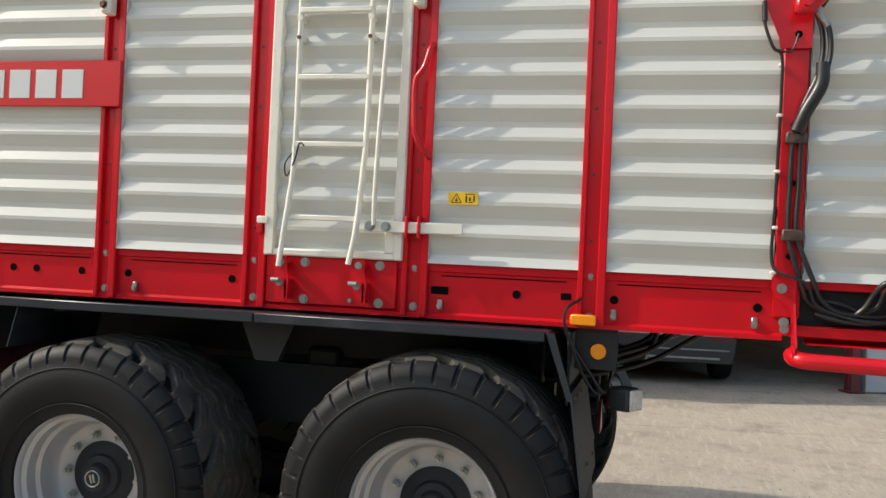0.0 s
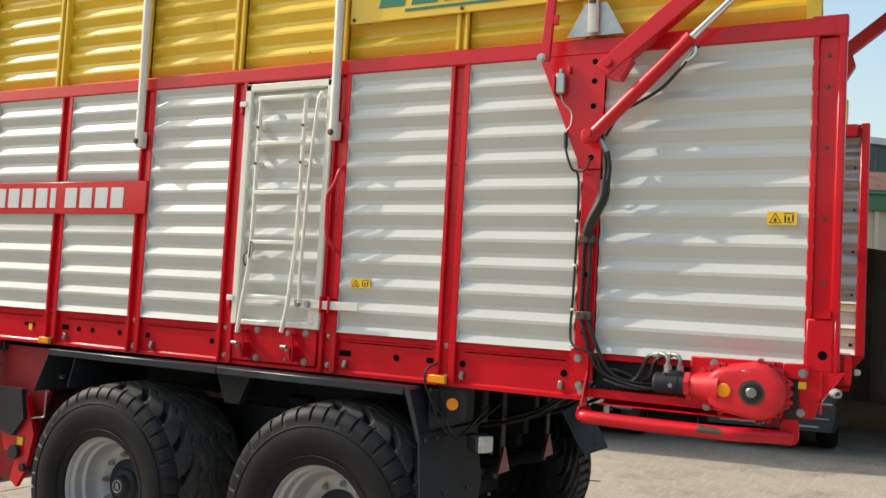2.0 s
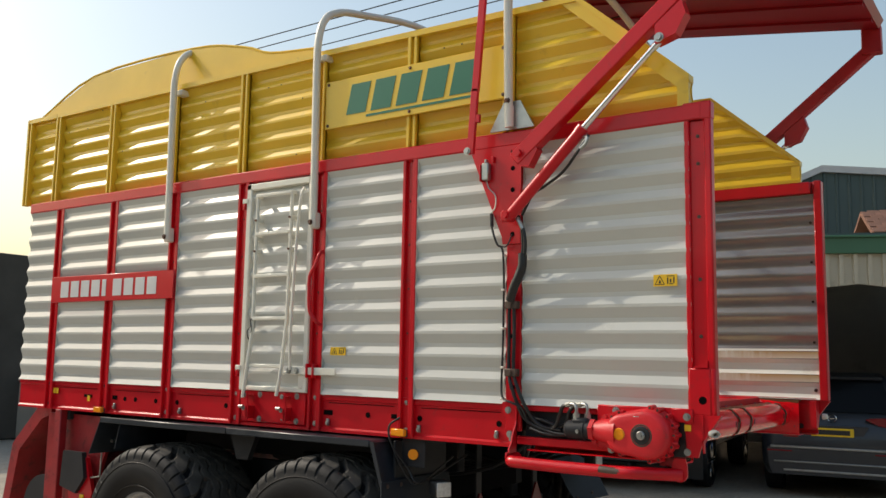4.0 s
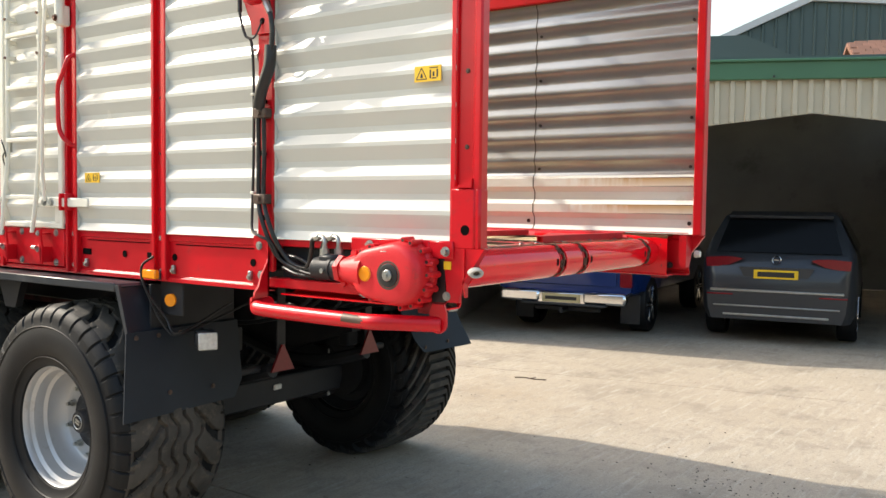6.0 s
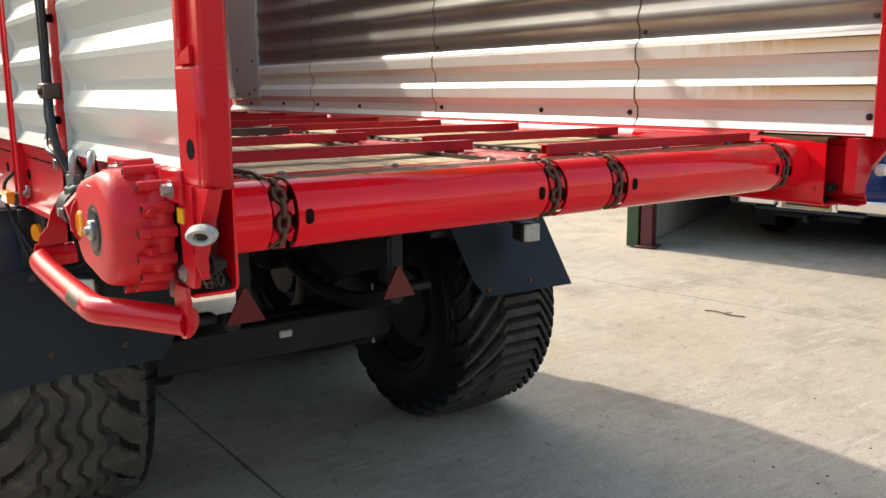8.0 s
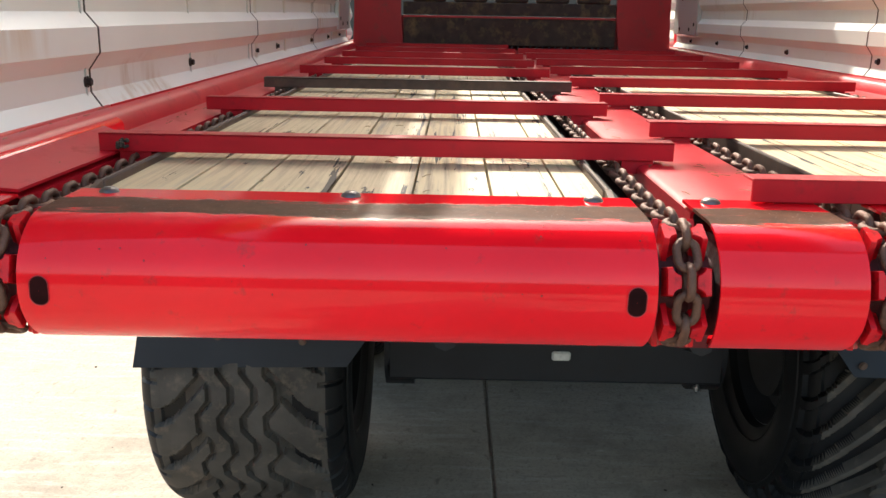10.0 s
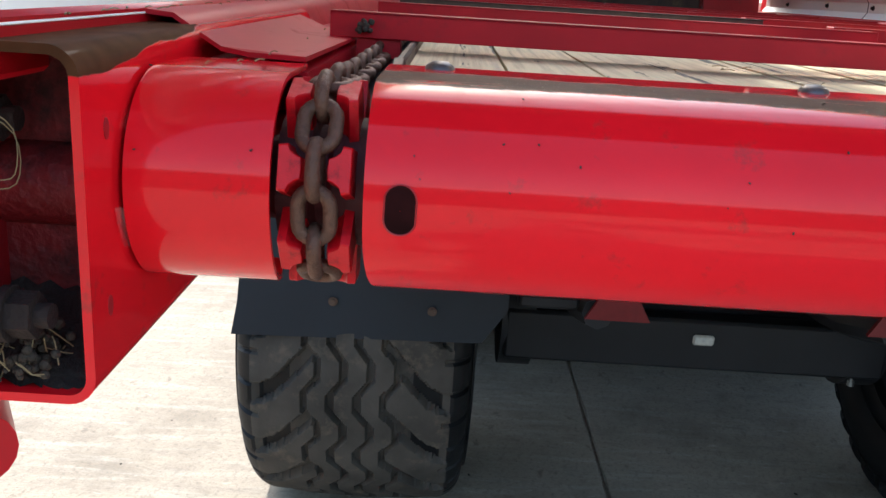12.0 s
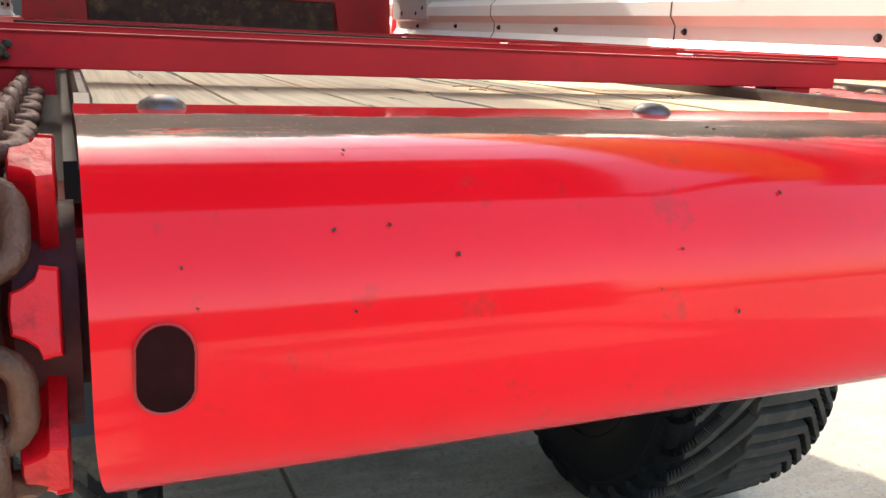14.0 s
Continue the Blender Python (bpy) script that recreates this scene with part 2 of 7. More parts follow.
CONCRETE = concrete()


def add_streaks(m, col=(0.36, 0.17, 0.05), patch=1.3, lo=0.54):
    """Rust that has run down the sheet in thin streaks, in some places only."""
    nt = m.node_tree
    L, N = nt.links.new, nt.nodes.new
    b = nt.nodes["Principled BSDF"]
    old = b.inputs["Base Color"].links[0].from_socket
    tc = N("ShaderNodeTexCoord")

    def tex(sx, sz, detail):
        mp = N("ShaderNodeMapping")
        mp.inputs["Scale"].default_value = (sx, sx, sz)
        n = N("ShaderNodeTexNoise")
        n.inputs["Scale"].default_value, n.inputs["Detail"].default_value = 1.0, detail
        L(tc.outputs["Object"], mp.inputs[0]); L(mp.outputs[0], n.inputs["Vector"])
        return n.outputs["Fac"]
    r = []
    for f, a, e in ((tex(30, 4.0, 5), 0.47, 0.66), (tex(patch, patch * 2.5, 3), lo, lo + 0.12)):
        q = N("ShaderNodeMapRange")
        q.inputs[1].default_value, q.inputs[2].default_value = a, e
        L(f, q.inputs[0])
        r.append(q.outputs[0])
    mu = N("ShaderNodeMath"); mu.operation = 'MULTIPLY'
    L(r[0], mu.inputs[0]); L(r[1], mu.inputs[1])
    mx = N("ShaderNodeMix"); mx.data_type = 'RGBA'
    L(mu.outputs[0], mx.inputs[0]); L(old, mx.inputs[6]); mx.inputs[7].default_value = (*col, 1)
    L(mx.outputs[2], b.inputs["Base Color"])


add_streaks(WHITE_IN, (0.46, 0.30, 0.15), 1.1, 0.60)


def add_end_rust(m, flats, col=(0.50, 0.27, 0.065)):
    """Ochre rust that has run down the recessed flats of the sheet towards its open end."""
    nt = m.node_tree
    L, N = nt.links.new, nt.nodes.new
    b = nt.nodes["Principled BSDF"]
    old = b.inputs["Base Color"].links[0].from_socket
    tc, sep = N("ShaderNodeTexCoord"), N("ShaderNodeSeparateXYZ")
    L(tc.outputs["Object"], sep.inputs[0])
    total = None
    for lo, hi in flats:
        c = N("ShaderNodeMath"); c.operation = 'COMPARE'
        L(sep.outputs["Z"], c.inputs[0]); c.inputs[1].default_value, c.inputs[2].default_value = (lo + hi) / 2, (hi - lo) / 2
        r = N("ShaderNodeMapRange")
        r.inputs[1].default_value, r.inputs[2].default_value, r.inputs[3].default_value = lo, hi, 0.35
        L(sep.outputs["Z"], r.inputs[0])
        w = N("ShaderNodeMath"); w.operation = 'MULTIPLY'
        L(c.outputs[0], w.inputs[0]); L(r.outputs[0], w.inputs[1])
        if total:
            a = N("ShaderNodeMath"); a.operation = 'ADD'
            L(total, a.inputs[0]); L(w.outputs[0], a.inputs[1])
            total = a.outputs[0]
        else:
            total = w.outputs[0]
    mp, n = N("ShaderNodeMapping"), N("ShaderNodeTexNoise")
    mp.inputs["Scale"].default_value = (26, 26, 3.5)
    n.inputs["Scale"].default_value, n.inputs["Detail"].default_value = 1.0, 6
    L(tc.outputs["Object"], mp.inputs[0]); L(mp.outputs[0], n.inputs["Vector"])
    x = N("ShaderNodeMath"); x.operation = 'MULTIPLY_ADD'  # reaches further in where the streaks are strong
    L(n.outputs["Fac"], x.inputs[0]); x.inputs[1].default_value = 0.75
    L(sep.outputs["X"], x.inputs[2])
    q = N("ShaderNodeMapRange")
    q.inputs[1].default_value, q.inputs[2].default_value, q.inputs[4].default_value = -0.34, 0.06, 0.92
    L(x.outputs[0], q.inputs[0])
    mu = N("ShaderNodeMath"); mu.operation = 'MULTIPLY'
    L(total, mu.inputs[0]); L(q.outputs[0], mu.inputs[1])
    mx = N("ShaderNodeMix"); mx.data_type = 'RGBA'
    L(mu.outputs[0], mx.inputs[0]); L(old, mx.inputs[6]); mx.inputs[7].default_value = (*col, 1)
    L(mx.outputs[2], b.inputs["Base Color"])


add_end_rust(WHITE_IN, [(1.647, 1.695), (1.799, 1.846)])


def planks():
    """Weathered boards: long grain along x, dark cracks, grey stains, each board a little different."""
    m = bpy.data.materials.new("weathered_floor_board")
    m.use_nodes = True
    nt = m.node_tree
    L, N = nt.links.new, nt.nodes.new
    b = nt.nodes["Principled BSDF"]
    b.inputs["Roughness"].default_value = 0.62
    tc, oi = N("ShaderNodeTexCoord"), N("ShaderNodeObjectInfo")
    shift = N("ShaderNodeVectorMath"); shift.operation = 'MULTIPLY_ADD'
    L(oi.outputs["Random"], shift.inputs[0]); shift.inputs[1].default_value = (7, 3, 5)
    L(tc.outputs["Object"], shift.inputs[2])

    def tex(sx, sy, detail, rough):
        mp = N("ShaderNodeMapping")
        mp.inputs["Scale"].default_value = (sx, sy, sy)
        n = N("ShaderNodeTexNoise")
        n.inputs["Scale"].default_value, n.inputs["Detail"].default_value, n.inputs["Roughness"].default_value = 1.0, detail, rough
        L(shift.outputs[0], mp.inputs[0]); L(mp.outputs[0], n.inputs["Vector"])
        return n.outputs["Fac"]

    def blend(fac, lo, hi, a, col):
        r = N("ShaderNodeMapRange")
        r.inputs[1].default_value, r.inputs[2].default_value = lo, hi
        L(fac, r.inputs[0])
        mx = N("ShaderNodeMix"); mx.data_type = 'RGBA'
        L(r.outputs[0], mx.inputs[0])
        if isinstance(a, tuple):
            mx.inputs[6].default_value = (*a, 1)
        else:
            L(a, mx.inputs[6])
        mx.inputs[7].default_value = (*col, 1)
        return mx.outputs[2]
    c = blend(oi.outputs["Random"], 0, 1, (0.71, 0.585, 0.345), (0.58, 0.465, 0.275))
    c = blend(tex(3, 110, 6, 0.68), 0.46, 0.70, c, (0.36, 0.275, 0.165))
    c = blend(tex(2.5, 9, 7, 0.65), 0.58, 0.80, c, (0.21, 0.165, 0.12))
    c = blend(tex(1.2, 30, 4, 0.55), 0.60, 0.72, c, (0.30, 0.25, 0.19))
    crack = tex(2.0, 46, 6, 0.62)
    c = blend(crack, 0.612, 0.618, c, (0.022, 0.016, 0.012))
    c = blend(tex(9, 34, 7, 0.7), 0.640, 0.652, c, (0.03, 0.024, 0.018))
    L(c, b.inputs["Base Color"])
    bp = N("ShaderNodeBump")
    bp.inputs["Strength"].default_value, bp.inputs["Distance"].default_value = 0.4, 0.003
    L(tex(3, 90, 5, 0.6), bp.inputs["Height"]); L(bp.outputs[0], b.inputs["Normal"])
    return m


WOOD_A = planks()
SHED_WALL = material("shed_inner_cladding", (0.30, 0.295, 0.28), 0.8, vary=0.2, scale=1, dirt=(0.08, 0.075, 0.065), dirt_amt=0.2, dirt_scale=0.8)
DARK_WALL = material("unseen_wall_dark", (0.055, 0.050, 0.042), 0.8, vary=0.3, scale=1.5, dirt=(0.03, 0.03, 0.026), dirt_amt=0.2, dirt_scale=0.8)


# ---- mesh helpers ----
class Build:
    """Collects pieces of geometry for one mesh."""

    def __init__(self):
        self.v, self.f, self.marks = [], [], []

    def mark(self):
        """Begins a new piece."""
        self.marks.append((len(self.v), len(self.f)))
        return self

    def put(self, verts, faces):
        o = len(self.v)
        self.v += [tuple(p) for p in verts]
        self.f += [tuple(i + o for i in f) for f in faces]
        return self

    def box(self, x0, x1, y0, y1, z0, z1, c=0.0, m=None):
        """A box, its edges chamfered by c."""
        c = min(c, abs(x1 - x0) * 0.45, abs(y1 - y0) * 0.45, abs(z1 - z0) * 0.45)
        if c <= 0:
            vs = [(x, y, z) for x in (x0, x1) for y in (y0, y1) for z in (z0, z1)]
            fs = [(0, 1, 3, 2), (4, 6, 7, 5), (0, 4, 5, 1), (2, 3, 7, 6), (0, 2, 6, 4), (1, 5, 7, 3)]
        else:
            ctr = Vector(((x0 + x1) / 2, (y0 + y1) / 2, (z0 + z1) / 2))
            hx, hy, hz = abs(x1 - x0) / 2, abs(y1 - y0) / 2, abs(z1 - z0) / 2
            vs, ix = [], {}
            for sx in (-1, 1):
                for sy in (-1, 1):
                    for sz in (-1, 1):
                        for k, d in enumerate(((0, c, c), (c, 0, c), (c, c, 0))):
                            ix[sx, sy, sz, k] = len(vs)
                            vs.append(ctr + Vector((sx * (hx - d[0]), sy * (hy - d[1]), sz * (hz - d[2]))))
            fs = []
            for k in range(3):
                for s in (-1, 1):
                    q = []
                    for a, e in ((-1, -1), (1, -1), (1, 1), (-1, 1)):
                        key = [a, e]
                        key.insert(k, s)
                        q.append(ix[(*key, k)])
                    fs.append(tuple(q) if (s > 0) != (k == 1) else tuple(reversed(q)))
            for k in range(3):
                i, j = [a for a in range(3) if a != k]
                for si in (-1, 1):
                    for sj in (-1, 1):
                        lo, hi = [0, 0, 0], [0, 0, 0]
                        lo[i] = hi[i] = si
                        lo[j] = hi[j] = sj
                        lo[k], hi[k] = -1, 1
                        fs.append((ix[(*lo, i)], ix[(*hi, i)], ix[(*hi, j)], ix[(*lo, j)]))
            for sx in (-1, 1):
                for sy in (-1, 1):
                    for sz in (-1, 1):
                        fs.append((ix[sx, sy, sz, 0], ix[sx, sy, sz, 1], ix[sx, sy, sz, 2]))
        if m is not None:
            vs = [m @ Vector(p) for p in vs]
        return self.put(vs, fs)

    def rod(self, p0, p1, r, n=16, r1=None, cap=True):
        p0, p1 = Vector(p0), Vector(p1)
        d = (p1 - p0).normalized()
        a = d.orthogonal().normalized()
        b = d.cross(a)
        r1 = r if r1 is None else r1
        vs = [p + (a * math.cos(t) + b * math.sin(t)) * q for p, q in ((p0, r), (p1, r1)) for t in (2 * math.pi * i / n for i in range(n))]
        fs = [(i, (i + 1) % n, n + (i + 1) % n, n + i) for i in range(n)]
        if cap:
            fs += [tuple(range(n - 1, -1, -1)), tuple(range(n, 2 * n))]
        return self.put(vs, fs)

    def tube(self, path, r, n=10, closed=False, cap=True):
        """A round bar along a line of points."""
        pts = [Vector(p) for p in path]
        k = len(pts)
        a = None
        vs = []
        for i, p in enumerate(pts):
            d = (pts[(i + 1) % k] - pts[i - 1]) if closed or 0 < i < k - 1 else (pts[1] - pts[0] if i == 0 else pts[-1] - pts[-2])
            d.normalize()
            a = (d.orthogonal() if a is None else a - d * a.dot(d)).normalized()
            b = d.cross(a)
            vs += [p + (a * math.cos(2 * math.pi * j / n) + b * math.sin(2 * math.pi * j / n)) * r for j in range(n)]
        fs = [(i * n + j, i * n + (j + 1) % n, (i + 1) % k * n + (j + 1) % n, (i + 1) % k * n + j) for i in range(k if closed else k - 1) for j in range(n)]
        if cap and not closed:
            fs += [tuple(range(n - 1, -1, -1)), tuple(range((k - 1) * n, k * n))]
        return self.put(vs, fs)

    def prism(self, poly, axis, a, b):
        """An outline, drawn in the two other axes in order, drawn out along an axis from a to b."""
        def at(p, w):
            q = list(p)
            q.insert("xyz".index(axis), w)
            return tuple(q)
        n = len(poly)
        vs = [at(p, a) for p in poly] + [at(p, b) for p in poly]
        fs = [(i, (i + 1) % n, n + (i + 1) % n, n + i) for i in range(n)] + [tuple(range(n - 1, -1, -1)), tuple(range(n, 2 * n))]
        return self.put(vs, fs)

    def sheet(self, line, axis, a, b, thick, close=False):
        """A bent sheet: a line in the two other axes, given a thickness, drawn out along an axis."""
        pts = [Vector(p) for p in line]
        n = len(pts)
        off = []
        for i in range(n):
            if close:
                d0, d1 = (pts[i] - pts[i - 1]).normalized(), (pts[(i + 1) % n] - pts[i]).normalized()
            else:
                d0 = (pts[i] - pts[i - 1]).normalized() if i else (pts[1] - pts[0]).normalized()
                d1 = (pts[i + 1] - pts[i]).normalized() if i < n - 1 else d0
            nn = Vector((-d0.y - d1.y, d0.x + d1.x))
            nn.normalize()
            off.append(pts[i] + nn * thick / max(0.4, nn.dot(Vector((-d0.y, d0.x)))))
        def at(p, w):
            q = [p.x, p.y]
            q.insert("xyz".index(axis), w)
            return tuple(q)
        vs = [at(p, w) for w in (a, b) for side in (pts, off) for p in side]
        fs = []
        for i in range(n - 1):
            fs += [(i, i + 1, 2 * n + i + 1, 2 * n + i), (n + i, 3 * n + i, 3 * n + i + 1, n + i + 1), (i, n + i, n + i + 1, i + 1), (2 * n + i, 2 * n + i + 1, 3 * n + i + 1, 3 * n + i)]
        fs += [(0, 2 * n, 3 * n, n), (n - 1, 2 * n - 1, 4 * n - 1, 3 * n - 1)]
        return self.put(vs, fs)

    def lathe(self, prof, n=48, centre=(0, 0, 0), axis="y"):
        """An outline of (radius, place along the axis) turned round the axis."""
        vs = []
        for j in range(n):
            t = 2 * math.pi * j / n
            for r, w in prof:
                p = (r * math.cos(t), w, r * math.sin(t)) if axis == "y" else ((w, r * math.cos(t), r * math.sin(t)) if axis == "x" else (r * math.cos(t), r * math.sin(t), w))
                vs.append(Vector(p) + Vector(centre))
        k = len(prof)
        fs = [(j * k + i, j * k + i + 1, (j + 1) % n * k + i + 1, (j + 1) % n * k + i) for j in range(n) for i in range(k - 1)]
        return self.put(vs, fs)

    def mesh(self, name, smooth=40):
        me = bpy.data.meshes.new(name)
        me.from_pydata(self.v, [], self.f)
        bm = bmesh.new()
        bm.from_mesh(me)
        bmesh.ops.recalc_face_normals(bm, faces=bm.faces)
        bm.to_mesh(me)
        bm.free()
        if smooth:
            me.polygons.foreach_set("use_smooth", [True] * len(me.polygons))
            me.set_sharp_from_angle(angle=radians(smooth))
        return me


def part(name, b, mat, parent=None, label="", smooth=40, m=None):
    """Links a build, or a mesh that is shared, as one object under its thing."""
    me = b if isinstance(b, bpy.types.Mesh) else b.mesh(name, smooth)
    if not me.materials:
        for one in (mat if isinstance(mat, (list, tuple)) else [mat]):
            me.materials.append(one)
    ob = new(name, me)
    if parent:
        ob.parent = parent
    if m is not None:
        ob.matrix_basis = m
    return tagged(ob, label)


def each(name, b, mat, parent, label=""):
    """Links every marked piece of a build as an object of its own."""
    ends = b.marks[1:] + [(len(b.v), len(b.f))]
    for (v0, f0), (v1, f1) in zip(b.marks, ends):
        one = Build()
        one.v, one.f = b.v[v0:v1], [tuple(i - v0 for i in f) for f in b.f[f0:f1]]
        part(name, one, mat, parent, label)


def thing(name, label, category, at=(0, 0, 0), group="", kind=""):
    ob = new(name)
    ob.matrix_basis = Matrix.Translation(at)
    ob.empty_display_size = 0.2
    return tagged(ob, label, category, group, kind)


def arc(cx, cy, r, a0, a1, n=10):
    return [(cx + r * math.cos(radians(a0 + (a1 - a0) * i / n)), cy + r * math.sin(radians(a0 + (a1 - a0) * i / n))) for i in range(n + 1)]


def smooth_path(pts, steps=6):
    """A soft line through the points."""
    p = [Vector(q) for q in pts]
    p = [p[0] * 2 - p[1]] + p + [p[-1] * 2 - p[-2]]
    out = []
    for i in range(1, len(p) - 2):
        for s in range(steps):
            t = s / steps
            a, b, c, d = p[i - 1], p[i], p[i + 1], p[i + 2]
            out.append(0.5 * ((2 * b) + (c - a) * t + (2 * a - 5 * b + 4 * c - d) * t * t + (3 * b - a - 3 * c + d) * t ** 3))
    return out + [p[-2]]


# ---- yard ----
ground = tagged(part("ground", Build().box(-700, 700, -700, 700, -1.0, -0.014), CONCRETE), "pale sunlit concrete farmyard with dust and wheel marks", "ground", kind="structure")
YLINES = [(-22.0, 0.0), (-8.4, 0.0), (-3.7, 0.0), (0.914, 0.0), (5.758, 0.19), (8.62, 0.4415)]
XCUTS = [-9.5, -6.1, 3.6, 9.0]


def slab(lo, hi, x0, x1, g=0.007):
    b = Build()
    y = [(lo[0] + lo[1] * x0 + g), (lo[0] + lo[1] * x1 + g), (hi[0] + hi[1] * x1 - g), (hi[0] + hi[1] * x0 - g)]
    x = [x0 + g, x1 - g, x1 - g, x0 + g]
    top = [(x[i], y[i], 0.0) for i in range(4)]
    mid = [(x[i], y[i], -0.004) for i in range(4)]
    cx, cy = sum(x) / 4, sum(y) / 4
    inn = [(x[i] + (0.004 if x[i] < cx else -0.004), y[i] + (0.004 if y[i] < cy else -0.004), 0.0) for i in range(4)]
    low = [(x[i], y[i], -0.02) for i in range(4)]
    b.put(inn + mid + low, [(0, 1, 2, 3)] + [(i, (i + 1) % 4, 4 + (i + 1) % 4, 4 + i) for i in range(4)] + [(4 + i, 4 + (i + 1) % 4, 8 + (i + 1) % 4, 8 + i) for i in range(4)])
    return b


for lo, hi in zip(YLINES, YLINES[1:]):
    for x0, x1 in zip(XCUTS, XCUTS[1:]):
        part("concrete_slab", slab(lo, hi, x0, x1), CONCRETE, ground, smooth=0)

# straw, crumbs and a stick lying on the yard
rng = random.Random(5)
b = Build()
for i in range(300):
    if i < 80:
        x, y = rng.gauss(0.15, 0.28), rng.gauss(2.75, 0.14)
    elif i < 120:
        x, y = rng.gauss(-0.1, 0.6), rng.gauss(3.1, 0.4)
    else:
        x, y = rng.uniform(-6, 3), rng.uniform(-3, 8)
    s = rng.uniform(0.002, 0.0065)
    a = rng.uniform(0, 6.28)
    b.box(-s, s, -s * 0.6, s * 0.6, 0, s * 0.8, s * 0.3, m=Matrix.Translation((x, y, 0.0)) @ Matrix.Rotation(a, 4, 'Z'))
tagged(part("crumbs", b, MUCK), "dark crumbs of soil scattered over the concrete", "debris", kind="stuff")
b = Build().tube(smooth_path([(-2.65, 4.87, 0.010), (-2.56, 4.90, 0.014), (-2.46, 4.91, 0.009), (-2.34, 4.94, 0.011)], 4), 0.006, 6)
b.tube([(-2.50, 4.91, 0.012), (-2.46, 4.95, 0.018)], 0.004, 5)
tagged(part("stick", b, RUST_PLATE), "thin dry stick lying on the concrete", "stick")

# ---- shed with an open front ----
SHED = Matrix.Translation((-4.85, 6.60, 0)) @ Matrix.Rotation(radians(23.8), 4, 'Z')
shed = thing("farm_shed", "open-fronted farm shed with cream cladding and green fascia", "shed")
shed.matrix_basis = SHED
W, D = 8.95, 9.0
b = Build()
b.box(-0.02, 0.02, -0.07, 0.07, 0, 2.4).box(-0.06, 0.06, -0.08, -0.066, 0, 2.4).box(-0.06, 0.06, 0.066, 0.08, 0, 2.4)
b.box(-0.11, 0.11, -0.13, 0.13, 0, 0.02, 0.003)
part("column", b, MAROON, shed, "maroon steel column", m=Matrix.Translation((0.06, 0.05, 0)))
part("column", b.mesh("column"), MAROON, shed, "maroon steel column", m=Matrix.Translation((6.52, 0.05, 0)))
part("front_wall", Build().box(6.70, W + 0.06, 0.02, 0.14, 0, 3.2, 0.01), PALE_WALL, shed, "pale grey rendered wall beside the column")
part("post", Build().box(-0.16, -0.03, -0.02, 0.12, 0, 3.2, 0.008), GREEN_POST, shed, "weathered green post")
# front cladding above the opening
cl = [(-0.16, 3.2), (-0.16, 2.25), (0.0, 2.27), (4.46, 2.80), (W, 2.27), (W + 0.2, 2.25), (W + 0.2, 3.2)]
clad = part("front_cladding", Build().prism(cl, "y", -0.012, 0.02), CLAD_CREAM, shed, "cream box-profile sheeting")
rib = Build().prism([(-0.034, 0), (-0.026, -0.042), (0.022, -0.042), (0.032, 0)], "z", 0, 1).mesh("rib", 0)
rib.materials.append(CLAD_CREAM)
for i in range(53):
    u = -0.10 + i * 0.174
    z = 2.27 + 0.1188 * min(u, 8.92 - u) if u > 0 else 2.26
    r = new("rib", rib)
    r.parent = clad
    r.matrix_basis = Matrix.Translation((u, -0.012, z)) @ Matrix.Diagonal((1, 1, 3.19 - z, 1))
b = Build().box(-0.3, W + 0.4, -0.10, -0.05, 3.185, 3.40, 0.012).box(-0.3, W + 0.4, -0.14, -0.05, 3.39, 3.42, 0.006)
fas = part("fascia", b, FASCIA, shed, "dark green fascia board")
for u in (0.8, 2.4, 4.0, 5.6, 7.2):
    part("screw", Build().rod((u, -0.115, 3.22), (u, -0.10, 3.22), 0.014, 8), BLACK, fas)
part("roof", Build().prism([(-0.05, 3.38), (D, 4.6), (D, 4.72), (-0.05, 3.46)], "x", -0.3, W + 0.4), CLAD_GREEN, shed, "dark sheeted roof")
b = Build().box(-0.16, 0.0, 0.14, D, 0, 1.25, 0.01)
part("side_wall", b, BLOCK, shed, "rendered block side wall")
part("side_cladding", Build().box(-0.14, -0.04, 0.14, D, 1.25, 3.6), SHED_WALL, shed)
part("side_wall", Build().box(W + 0.06, W + 0.22, 0.14, D, 0, 3.7), SHED_WALL, shed)
part("back_wall", Build().box(-0.16, W + 0.22, D, D + 0.15, 0, 4.6), SHED_WALL, shed)
b = Build()
for k in range(5):
    b.box(0.0, W, 0.3 + k * 1.9, 0.38 + k * 1.9, 2.95 + 0.256 * k, 3.10 + 0.256 * k)
part("purlins", b, BLACK, shed)
# wall that stands further back beside the shed
low = tagged(part("block_wall", Build().box(-14, -0.25, 3.9, 4.1, 0, 1.15, 0.02).box(-14.02, -0.23, 3.87, 4.13, 1.15, 1.22, 0.015), BLOCK), "low rendered block wall beside the shed", "wall", kind="structure")
low.matrix_basis = SHED

